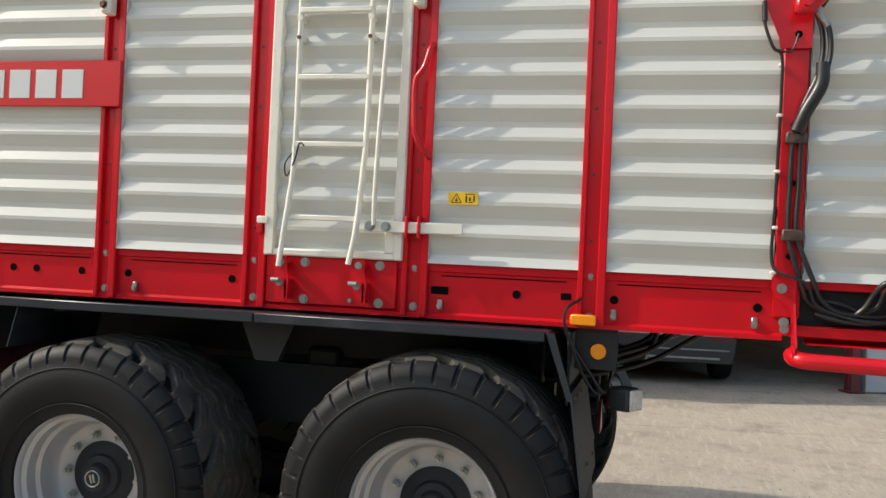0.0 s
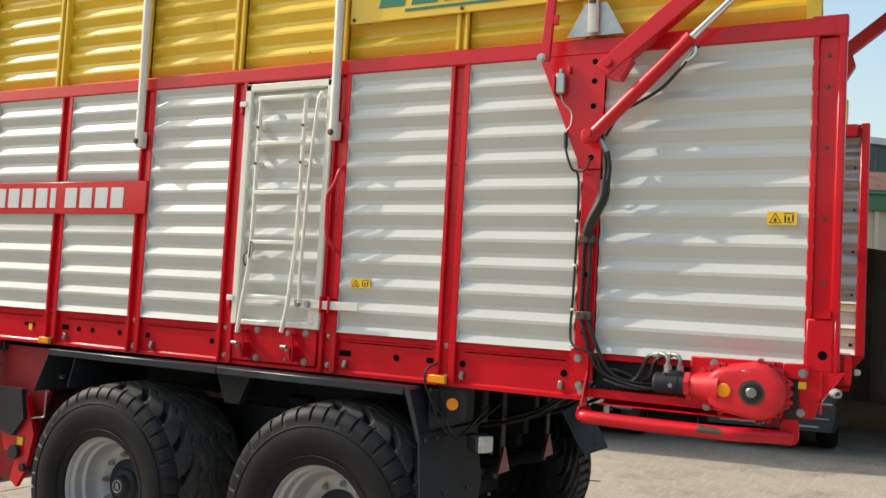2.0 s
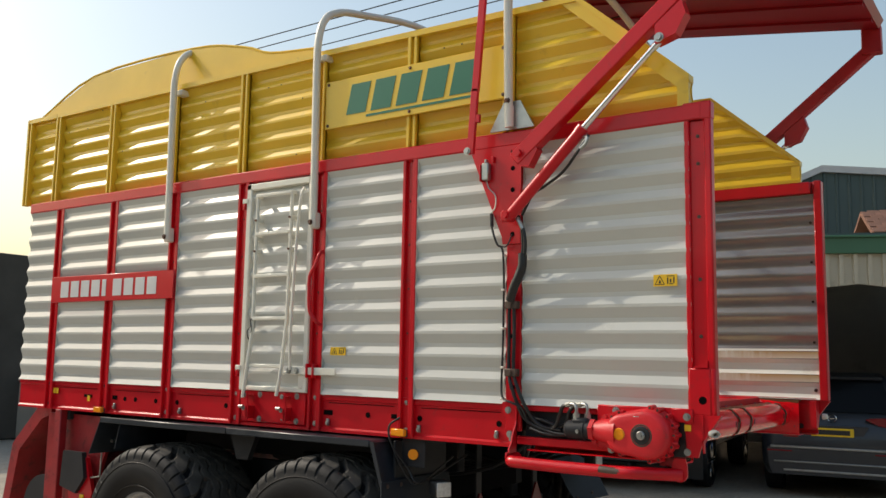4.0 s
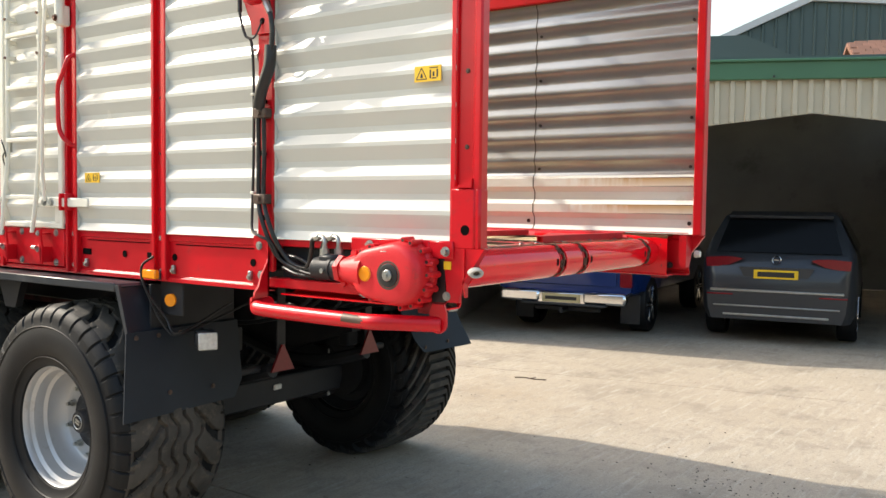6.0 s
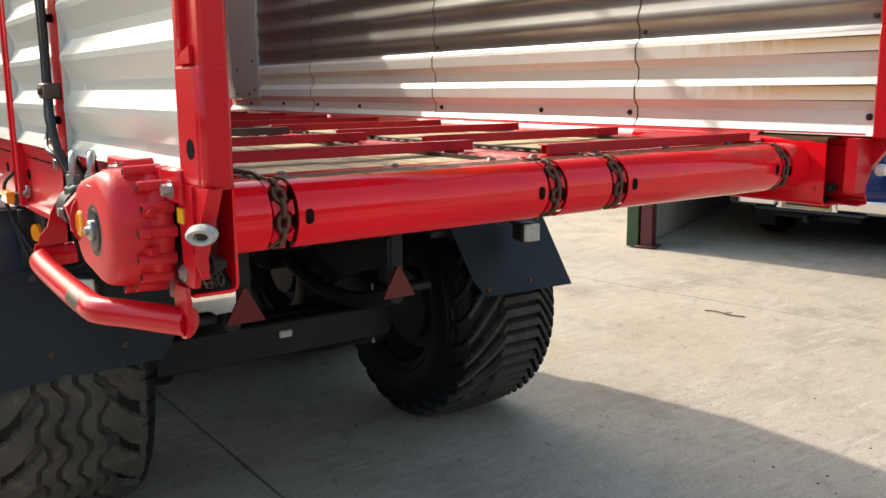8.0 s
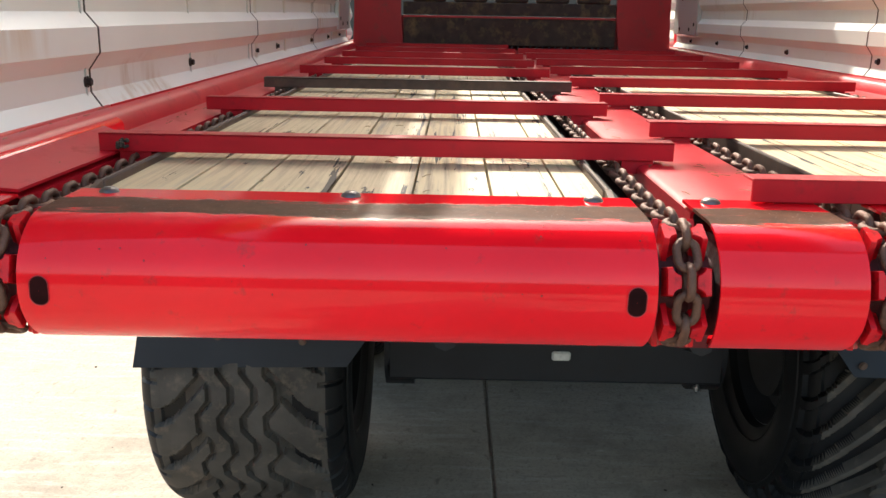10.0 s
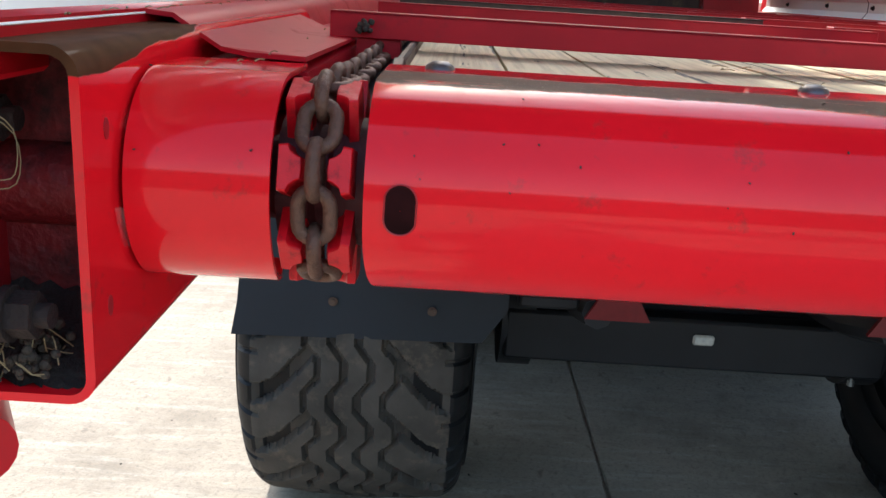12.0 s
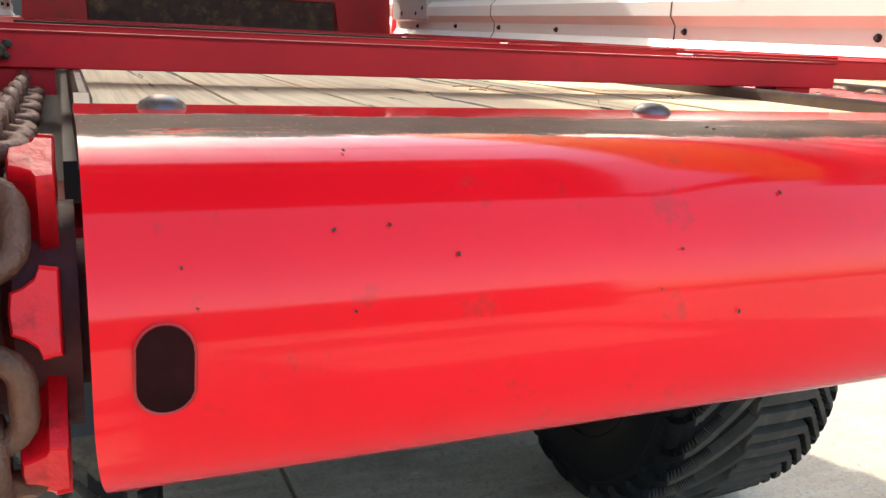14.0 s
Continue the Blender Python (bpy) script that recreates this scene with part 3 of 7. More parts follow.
# ---- buildings behind ----
barn = thing("barn", "tall dark green clad barn with pale grey edge trim", "barn")
barn.matrix_basis = SHED @ Matrix.Translation((0, 14, 0))
out = [(-3.0, 0), (-3.0, 2.6), (5.57, 6.50), (7.10, 7.18), (18.0, 6.35), (18.0, 0)]
gable = part("gable_wall", Build().prism(out, "y", 0, 0.2), CLAD_GREEN, barn, "dark green profiled sheeting")
rb = Build().prism([(-0.05, 0), (-0.02, -0.045), (0.02, -0.045), (0.05, 0)], "z", 0, 1).mesh("rib", 0)
rb.materials.append(CLAD_GREEN)
for i in range(64):
    u = -2.9 + i * 0.325
    z = 2.6 + (u + 3) * 0.4545 if u < 7.1 else 7.18 - (u - 7.1) * 0.0762
    r = new("rib", rb)
    r.parent = gable
    r.matrix_basis = Matrix.Translation((u, 0, 0)) @ Matrix.Diagonal((1, 1, z - 0.05, 1))
b = Build()
for (x0, z0), (x1, z1) in zip(out[1:4], out[2:5]):
    b.prism([(x0, z0 - 0.02), (x1, z1 - 0.02), (x1, z1 + 0.17), (x0, z0 + 0.17)], "y", -0.12, 0.3)
part("verge_trim", b, GREY_TRIM, barn, "pale grey verge flashing")
b = Build()
for (x0, z0), (x1, z1) in zip(out[1:4], out[2:5]):
    b.prism([(x0, z0), (x1, z1), (x1, z1 + 0.1), (x0, z0 + 0.1)], "y", 0.2, 12)
part("roof", b, GREY_TRIM, barn, "pale sheeted roof")
part("lean_to_roof", Build().prism([(2.0, 5.0), (6.5, 5.0), (6.5, 5.35), (5.2, 5.95), (2.0, 5.95)], "y", -2.0, -0.1), CLAD_GREEN, barn)

cot = thing("tiled_outhouse", "low outhouse with a weathered clay tile roof", "outhouse")
cot.matrix_basis = SHED @ Matrix.Translation((7.12, 9.35, 0.12))
part("wall", Build().box(0.06, 5.95, 0.05, 1.75, 0, 4.70), BLOCK, cot)
tl = Build().box(0, 0.265, -0.012, 0.012, 0, 0.17, 0.005).mesh("roof_tile", 0)
tl.materials.append(TILE)
roof = part("roof", Build().prism([(-0.08, 4.66), (0.86, 5.28), (1.86, 4.66), (1.80, 4.62), (0.86, 5.18), (0.0, 4.62)], "x", 0.0, 6), TILE, cot)
for r in range(8):
    for c in range(16):
        o = new("roof_tile", tl)
        o.parent = roof
        o.matrix_basis = Matrix.Translation((0.02 + c * 0.272 + (r % 2) * 0.13 + rng.uniform(-.006, .006), -0.10 + r * 0.117, 4.655 + r * 0.077 + rng.uniform(-.004, .004))) @ Matrix.Rotation(radians(-50 + rng.uniform(-3, 3)), 4, 'X')


# unseen plain dark walls, added to block low sky and darken reflections
rear_blocker = part("wall_yard", Build().box(11.0, 11.3, -11.0, 8.0, 0.0, 3.7, 0.02), DARK_WALL, None)
tagged(rear_blocker, "plain dark wall added out of view to block low sky and darken reflections", "wall", kind="structure")
side_blocker = part("wall_yard_side", Build().box(-16.3, 10.9, -12.3, -12.0, 0.0, 3.7, 0.02).box(-16.3, -16.0, -11.9, 16.0, 0.0, 3.7, 0.02), DARK_WALL, None)
tagged(side_blocker, "plain dark wall added out of view to block low sky and darken reflections", "wall", kind="structure")


# ---- forage wagon ----
# x runs towards its rear, y from the near side (0) to the far side (2.2); the floor lies at 1.5
wagon = thing("forage_wagon", "red and white forage trailer with yellow upper boards and raised tailgate", "trailer")
PIL = [-5.165, -4.455, -3.745, -3.045, -2.355, -1.665, -0.975]
Z0, Z1 = 1.535, 2.885
WAVES = 12
FAR = 2.20


def corrugation(z0, waves, pitch, face, depth, s, lo=-9.0, hi=9.0):
    """Points (y, z) up a trapezoid sheet whose crests lie at y = face and whose valleys lie depth * s further."""
    pts = []
    for k in range(waves):
        z = z0 + k * pitch
        pts += [(face + depth * s, z), (face + depth * s, z + pitch * 0.18), (face, z + pitch * 0.58), (face, z + pitch * 0.70)]
    pts.append((face + depth * s, z0 + waves * pitch))
    return [(y, min(hi, max(lo, z))) for y, z in pts if lo - pitch * 0.4 < z < hi + pitch * 0.4]


def wavy(x0, x1, z0, waves, pitch, face, depth, s, thick=0.0022, lo=-9.0, hi=9.0):
    """One continuous trapezoid sheet with thickness."""
    line = corrugation(z0, waves, pitch, face, depth, s, lo, hi)
    n = len(line)
    vs = [(x, y + o * s, z) for x in (x0, x1) for o in (0, thick) for y, z in line]
    fs = []
    for i in range(n - 1):
        fs += [(i, i + 1, 2 * n + i + 1, 2 * n + i), (n + i, 3 * n + i, 3 * n + i + 1, n + i + 1), (i, n + i, n + i + 1, i + 1), (2 * n + i, 2 * n + i + 1, 3 * n + i + 1, 3 * n + i)]
    fs += [(0, 2 * n, 3 * n, n), (n - 1, 2 * n - 1, 4 * n - 1, 3 * n - 1)]
    return Build().put(vs, fs)


PITCH, ZV, ZI = 0.1255, 1.445, 1.525


def bolt(b, p, r=0.011, d=(0, -1, 0), h=0.008):
    b.mark()
    p, d = Vector(p), Vector(d)
    b.rod(p, p + d * 0.002, r * 1.5, 12)
    b.rod(p, p + d * h, r, 6)
    return b


def side_wall(near):
    s = 1 if near else -1
    Y = (lambda y: y) if near else (lambda y: FAR - y)
    wall = Build()
    # floor rail with folded edges
    wall.sheet([(Y(0.05), 1.545), (Y(0.012), 1.54), (Y(0.012), 1.505), (Y(0.020), 1.50), (Y(0.020), 1.345), (Y(0.008), 1.335), (Y(0.008), 1.318), (Y(0.06), 1.315)], "x", -5.6, -0.985 if near else 0.02, 0.004 * s)
    if near:
        wall.box(-0.985, -0.03, 0.008, 0.05, 1.505, 1.545, 0.004).box(-0.985, -0.24, 0.010, 0.06, 1.335, 1.375, 0.004)
    w = part("side_wall", wall, RED, wagon, "red folded floor rail of the body side")
    # top rail
    part("top_rail", Build().box(-5.6, 0.03, min(Y(-0.012), Y(0.07)), max(Y(-0.012), Y(0.07)), 2.885, 2.965, 0.008), RED, w)
    # sheets outside
    xs = [-5.6] + [p for p in PIL] + [-0.034]
    for a, e in zip(xs, xs[1:]):
        if near and abs(a + 3.045) < 0.01:
            continue
        a, e = a + (0.046 if a > -5.5 else 0), e - (0.046 if e < -0.1 else 0)
        if near:
            sh = wavy(a + 0.003, e - 0.003, ZV, WAVES, PITCH, -0.004, 0.018, 1, lo=Z0, hi=Z1)
            if a > -5.5:
                sh.box(a + 0.0066, a + 0.0090, -0.0030, 0.030, Z0, Z1)  # turned-up end of the sheet against the pillar
            part("wall_sheet", sh, WHITE, w, smooth=0)
        else:
            part("wall_sheet", wavy(a + 0.003, e - 0.003, ZV, WAVES, PITCH, FAR + 0.004, 0.025, -1, lo=Z0, hi=Z1), WHITE, w, smooth=0)
    # sheets inside: deep white profile low down, bare worn steel above
    ins = [-5.12, -3.745, -2.355, -0.945, 0.044 if near else 0.045]
    white = [(0.051, 1.537), (0.0265, 1.572), (0.0265, 1.615), (0.050, 1.647), (0.050, 1.695), (0.0265, 1.723), (0.0265, 1.767), (0.050, 1.799), (0.050, 1.846), (0.0440, 1.862)]
    steel = [(0.0420, 1.8625), (0.0285, 1.878)]
    for k in range(8):
        z = 1.878 + k * 0.1315
        steel += [(0.0275, z + 0.004), (0.0290, z + 0.045), (0.0375, z + 0.060), (0.0430, z + 0.070), (0.0430, z + 0.084), (0.0380, z + 0.102), (0.0290, z + 0.1275)]
    steel = [p for p in steel if p[1] < Z1]
    for a, e in zip(ins, ins[1:]):
        for line, mat, lab in ((white, WHITE_IN, "stained white lower wall sheet"), (steel, STEEL, "bare worn steel wall sheet")):
            b = Build().sheet([(Y(y), z) for y, z in line], "x", a + 0.0013, e - 0.0013, 0.002 * s)
            part("inner_sheet", b, mat, w, lab, smooth=12 if mat is WHITE_IN else 50)
    for x in (-3.745, -2.355, -0.945):
        b = Build().sheet([(Y(y + 0.0012), z) for y, z in white + steel], "x", x - 0.003, x + 0.003, 0.0012 * s)
        part("seam", b, MUCK, w, "dark dirt-filled sheet joint", smooth=0)
    # edges of the folds rusted through towards the open end
    for z, x0 in ((1.6465, -0.42), (1.6955, -0.66), (1.7985, -0.30), (1.8465, -0.60)):
        b = Build().put([(x0, Y(0.0506), z), (-0.25, Y(0.0507), z - 0.0010), (0.042, Y(0.0508), z - 0.0022), (0.042, Y(0.0508), z + 0.0018), (-0.25, Y(0.0507), z + 0.0008)], [(0, 1, 2, 3, 4)])
        part("rust_line", b, EDGE_RUST, w, "dark rust along a fold")
    bolts = Build()
    for x in (-0.03 if near else 0.018, -0.915, -2.33, -3.7):
        for k in range(4):
            z = 1.903 + k * 0.263 + rng.uniform(-.004, .004)
            bolts.mark().rod((x, Y(0.026), z), (x, Y(0.036), z), 0.0085, 10)
    for x in (-0.925, -1.612, -2.42, -2.80, -3.66, -4.25, -4.75) if near else (0.018, -0.985, -1.52, -2.30, -3.15, -3.69, -4.2, -4.75):
        z = 1.593 + rng.uniform(-.003, .003)
        bolts.mark().rod((x, Y(0.026), z), (x, Y(0.030), z), 0.0115, 12).rod((x, Y(0.029), z), (x, Y(0.038), z), 0.0075, 6)
    each("wall_bolt", bolts, BOLT_DARK, w)
    # pillars: a channel with two proud flanges
    for x in PIL:
        b = Build()
        if abs(x + 0.975) < 0.01:
            b.box(x - 0.046, x + 0.044, min(Y(-0.004), Y(0.0225)), max(Y(-0.004), Y(0.0225)), 1.40, 2.89, 0.006)
        else:
            wd = 0.052
            prof = [(-wd, 0.0225), (-wd, -0.003), (-wd + 0.003, -0.006), (-wd + 0.017, -0.006), (-wd + 0.020, -0.003), (-wd + 0.020, 0.016),
                    (wd - 0.032, 0.016), (wd - 0.032, -0.004), (wd - 0.028, -0.008), (wd - 0.004, -0.008), (wd, -0.004), (wd, 0.0225)]
            b.prism([(x + dx, Y(dy)) for dx, dy in prof], "z", 1.325, 2.89)
        p = part("pillar", b, RED, w, "red steel side pillar")
        if near:
            bb = Build()
            for z in (1.515, 1.36):
                bolt(bb, (x - 0.005, 0.016 if x < -1 else -0.004, z), 0.011)
            each("pillar_bolt", bb, ZINC if x > -4 else BLACK, p)
            bb = Build()
            for k in range(1, WAVES, 2):
                if x < -1:
                    bolt(bb, (x - 0.010, 0.016, ZV + (k + 0.6) * PITCH), 0.0042, h=0.004)
            each("pillar_screw", bb, RUST_PLATE, p)
    return w


near_wall = side_wall(True)
side_wall(False)

# near floor rail: slots, holes and embossed lines as shade-coloured pieces, and small clips
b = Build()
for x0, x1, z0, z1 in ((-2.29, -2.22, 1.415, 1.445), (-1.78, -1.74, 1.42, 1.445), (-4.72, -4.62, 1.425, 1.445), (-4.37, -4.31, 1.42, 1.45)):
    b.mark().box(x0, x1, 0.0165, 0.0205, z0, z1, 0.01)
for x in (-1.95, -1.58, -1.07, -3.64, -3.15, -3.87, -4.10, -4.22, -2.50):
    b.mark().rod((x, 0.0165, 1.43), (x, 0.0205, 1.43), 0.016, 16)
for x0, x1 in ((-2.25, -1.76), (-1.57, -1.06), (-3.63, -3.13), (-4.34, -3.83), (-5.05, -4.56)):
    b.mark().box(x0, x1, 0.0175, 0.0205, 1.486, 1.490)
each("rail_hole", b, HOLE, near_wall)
for x in (-2.25, -1.58, -1.08, -3.60, -4.33, -2.62):
    b = Build().box(x - 0.010, x + 0.010, 0.004, 0.020, 1.355, 1.395, 0.003)
    bolt(b, (x, 0.004, 1.37), 0.008)
    part("clip", b, ZINC, near_wall, "zinc-plated tarpaulin clip")

# rear corner post, near side
post = part("rear_post", Build().box(-0.036, 0.038, 0.010, 0.024, 1.53, 2.93, 0.003), RED, wagon, "red rear corner post")
part("post_flange", Build().box(-0.060, -0.034, -0.005, 0.024, 1.53, 2.97, 0.005), RED, post)
part("post_flange", Build().box(0.034, 0.068, -0.005, 0.044, 1.53, 2.97, 0.007), RED, post)
part("post_head", Build().box(-0.064, 0.071, -0.010, 0.046, 2.885, 2.972, 0.006), RED, post)
b = Build().box(-0.056, 0.050, -0.009, 0.0235, 1.525, 1.74, 0.008).box(0.046, 0.070, -0.0086, 0.046, 1.525, 1.7396, 0.008)
b.prism([(-0.03, 1.74), (0.036, 1.74), (0.036, 1.77), (0.0, 1.76)], "y", -0.012, 0.0235)
part("post_foot", b, RED, post)
part("post_hole", Build().rod((0.010, -0.0100, 1.594), (0.010, -0.002, 1.594), 0.018, 20), HOLE, post)
bb = Build()
for z in (1.88, 2.14, 2.43, 2.68, 2.81):
    bolt(bb, (0.002, 0.010, z), 0.0060, h=0.006)
each("post_bolt", bb, RUST_PLATE, post)
b = Build()
b.box(0.046, 0.096, FAR - 0.058, FAR + 0.012, 1.53, 2.97, 0.006).box(-0.05, 0.06, FAR - 0.0215, FAR + 0.012, 1.53, 2.97, 0.006)
part("rear_post", b, RED, wagon, "red rear corner post")


def corner_paint():
    """Red gloss paint, worn to brown rust over the rolled top edge, with a pale lip round the worn patch."""
    m = RED_WORN.copy()
    m.name = "corner_paint"
    nt = m.node_tree
    L, N = nt.links.new, nt.nodes.new
    bs = nt.nodes["Principled BSDF"]
    old = bs.inputs["Base Color"].links[0].from_socket
    oldr = bs.inputs["Roughness"].links[0].from_socket
    tc, sep, nz = N("ShaderNodeTexCoord"), N("ShaderNodeSeparateXYZ"), N("ShaderNodeTexNoise")
    L(tc.outputs["Object"], sep.inputs[0])
    nz.inputs["Scale"].default_value, nz.inputs["Detail"].default_value = 9, 5
    L(tc.outputs["Object"], nz.inputs["Vector"])
    # height above the worn line, which rises towards the front
    zl = N("ShaderNodeMath"); zl.operation = 'MULTIPLY_ADD'
    L(sep.outputs["X"], zl.inputs[0]); zl.inputs[1].default_value = 0.060
    L(sep.outputs["Z"], zl.inputs[2])
    zn = N("ShaderNodeMath"); zn.operation = 'MULTIPLY_ADD'
    L(nz.outputs["Fac"], zn.inputs[0]); zn.inputs[1].default_value = 0.018
    L(zl.outputs[0], zn.inputs[2])
    rust = N("ShaderNodeMapRange")
    rust.inputs[1].default_value, rust.inputs[2].default_value = 1.5155, 1.5165
    L(zn.outputs[0], rust.inputs[0])
    xe = N("ShaderNodeMapRange")
    xe.inputs[1].default_value, xe.inputs[2].default_value = -0.395, -0.385
    xn = N("ShaderNodeMath"); xn.operation = 'MULTIPLY_ADD'
    L(nz.outputs["Fac"], xn.inputs[0]); xn.inputs[1].default_value = 0.10
    L(sep.outputs["X"], xn.inputs[2]); L(xn.outputs[0], xe.inputs[0])
    fac = N("ShaderNodeMath"); fac.operation = 'MULTIPLY'
    L(rust.outputs[0], fac.inputs[0]); L(xe.outputs[0], fac.inputs[1])
    n2 = N("ShaderNodeTexNoise")
    n2.inputs["Scale"].default_value, n2.inputs["Detail"].default_value = 40, 7
    L(tc.outputs["Object"], n2.inputs["Vector"])
    bare = N("ShaderNodeMix"); bare.data_type = 'RGBA'
    L(n2.outputs["Fac"], bare.inputs[0])
    bare.inputs[6].default_value, bare.inputs[7].default_value = (0.040, 0.013, 0.005, 1), (0.13, 0.056, 0.024, 1)
    mx = N("ShaderNodeMix"); mx.data_type = 'RGBA'
    L(fac.outputs[0], mx.inputs[0]); L(old, mx.inputs[6]); L(bare.outputs[2], mx.inputs[7])
    L(mx.outputs[2], bs.inputs["Base Color"])
    rx = N("ShaderNodeMix")
    L(fac.outputs[0], rx.inputs[0]); L(oldr, rx.inputs[2]); rx.inputs[3].default_value = 0.8
    L(rx.outputs[0], bs.inputs["Roughness"])
    for socket, clean in (("Specular IOR Level", 0.30), ("Coat Weight", 0.12)):
        sp = N("ShaderNodeMapRange")
        sp.inputs[3].default_value, sp.inputs[4].default_value = clean, 0.08
        L(fac.outputs[0], sp.inputs[0]); L(sp.outputs[0], bs.inputs[socket])
    return m


CORNER = corner_paint()


def corner_channel(near):
    """Open channel at the floor corner, cut off on a slant below, with the roller's end plate as its inner web."""
    Y = (lambda y: y) if near else (lambda y: FAR - y)
    b = Build()
    t = 0.006
    outer = [(0.012, 1.308)] + arc(0.085, 1.326, 0.018, -90, 0, 6) + arc(0.085, 1.512, 0.018, 0, 90, 8) + [(0.010, 1.530)]
    inner = [(0.012, 1.308 + t)] + arc(0.085, 1.326, 0.018 - t, -90, 0, 6) + arc(0.085, 1.512, 0.018 - t, 0, 90, 8) + [(0.010, 1.530 - t)]
    n, vs, fs = len(outer), [], []
    for x in (-0.076, -0.900):
        for line in (outer, inner):
            vs += [(x, Y(y), z) for y, z in line]
    for i in range(n - 1):
        fs += [(i, i + 1, 2 * n + i + 1, 2 * n + i), (n + i, 3 * n + i, 3 * n + i + 1, n + i + 1), (i, n + i, n + i + 1, i + 1), (2 * n + i, 2 * n + i + 1, 3 * n + i + 1, 3 * n + i)]
    fs += [(0, 2 * n, 3 * n, n), (n - 1, 2 * n - 1, 4 * n - 1, 3 * n - 1)]
    b.put(vs, fs)
    ch = part("floor_corner", b, CORNER, wagon, "open red channel at the floor corner")
    # Bolts, bearing, back and muck bed carry the channel's shade in their colour.
    bb = Build()
    for x, y, z in ((-0.128, 0.018, 1.478), (-0.078, 0.054, 1.366)):
        bb.mark().rod((x, Y(0.012), z), (x, Y(y + 0.024), z), 0.008, 12)
        bb.rod((x, Y(y), z), (x, Y(y + 0.015), z), 0.0150, 6).rod((x, Y(y - 0.006), z), (x, Y(y), z), 0.0180, 14)
    each("channel_bolt", bb, BOLT_DARK, ch, "rusty mucky hexagon bolt, darkened for the shade in the channel")
    part("bearing", Build().rod((-0.165, Y(0.012), 1.43), (-0.165, Y(0.088), 1.43), 0.030, 24), CAKED_SHADED_RED, ch, "mucky shaft bearing, darkened for the shade in the channel")
    part("channel_back", Build().box(-0.170, -0.158, min(Y(0.0128), Y(0.096)), max(Y(0.0128), Y(0.096)), 1.312, 1.522), CAKED_SHADED_RED, ch, "grimy channel back, darkened for the shade inside")
    bed, nx, ny = [], 9, 9
    for i in range(nx + 1):
        for j in range(ny + 1):
            x, y = -0.158 + 0.074 * i / nx, 0.0125 + 0.0845 * j / ny
            bed.append((x, Y(y), 1.316 + (-0.084 - x) * 0.55 + 0.006 * math.sin(i * 2.1 + j * 1.3) * math.sin(j * 1.7)))
    part("muck_bed", Build().put(bed, [(i * (ny + 1) + j, (i + 1) * (ny + 1) + j, (i + 1) * (ny + 1) + j + 1, i * (ny + 1) + j + 1) for i in range(nx) for j in range(ny)]), MUCK_BED, ch, "muck bed, added dark to stand for shade on the channel floor", smooth=60)
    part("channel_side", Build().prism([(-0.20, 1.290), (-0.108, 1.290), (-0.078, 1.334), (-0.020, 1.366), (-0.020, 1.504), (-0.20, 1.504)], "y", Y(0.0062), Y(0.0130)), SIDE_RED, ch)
    hb = Build()
    for x, z in ((-0.112, 1.478), (-0.105, 1.365)):
        hb.mark().prism([(x + 0.004 * math.cos(t * 0.628), z + 0.007 * math.sin(t * 0.628)) for t in range(10)], "y", Y(0.1028), Y(0.1036))
    each("slot", hb, RED_DULL, ch)
    return ch


corner = corner_channel(True)
corner_channel(False)
# plates below the near post
b = Build()
b.prism([(-0.074, 1.53), (0.092, 1.53), (0.005, 1.405), (-0.015, 1.34), (-0.06, 1.34), (-0.074, 1.46)], "y", -0.008, 0.004)
b.prism([(-0.013, 1.529), (-0.013, 1.40), (0.0, 1.36), (0.012, 1.36), (0.012, 1.529)], "x", 0.004, 0.012)
b.put([(0.092, -0.013, 1.53), (0.005, -0.013, 1.405), (0.005, 0.014, 1.395), (0.092, 0.014, 1.53), (0.084, -0.013, 1.53), (-0.003, -0.013, 1.405), (-0.003, 0.014, 1.395), (0.084, 0.014, 1.53)],
      [(0, 1, 2, 3), (7, 6, 5, 4), (0, 3, 7, 4), (1, 5, 6, 2), (0, 4, 5, 1), (3, 2, 6, 7)])
br = part("corner_bracket", b, RED, wagon, "red angled bracket below the rear post")
part("rubber_buffer", Build().lathe([(0.009, 0.006), (0.011, 0.020), (0.018, 0.022), (0.022, 0.014), (0.022, 0.0)], 22, axis="x"), BUFFER, br, "dirty white oval rubber buffer", m=Matrix.Translation((0.055, -0.012, 1.452)) @ Matrix.Rotation(radians(-35), 4, 'Z') @ Matrix.Rotation(radians(15), 4, 'Y') @ Matrix.Diagonal((1, 1.25, 0.8, 1)))
# Dark disc for the shade in the hollow middle of the buffer.
part("buffer_bolt", Build().rod((0.056, -0.012, 1.452), (0.066, -0.018, 1.449), 0.010, 12), MUCK, br)
b = Build().prism([(FAR - 0.10, 1.53), (FAR + 0.03, 1.53), (FAR + 0.03, 1.50), (FAR - 0.05, 1.36), (FAR - 0.10, 1.36)], "x", -0.01, 0.03)
b.prism([(-0.30, 1.529), (0.098, 1.529), (0.004, 1.405), (-0.02, 1.345), (-0.30, 1.345)], "y", FAR - 0.014, FAR + 0.010)
fb = part("corner_bracket", b, RED, wagon, "red angled bracket below the rear post")
part("rubber_buffer", Build().lathe([(0.0, 0.0), (0.018, 0.0), (0.020, 0.008), (0.016, 0.03), (0.0, 0.034)], 18, axis="x"), CREAM, fb, "dirty white rubber buffer", m=Matrix.Translation((0.045, FAR - 0.005, 1.43)))

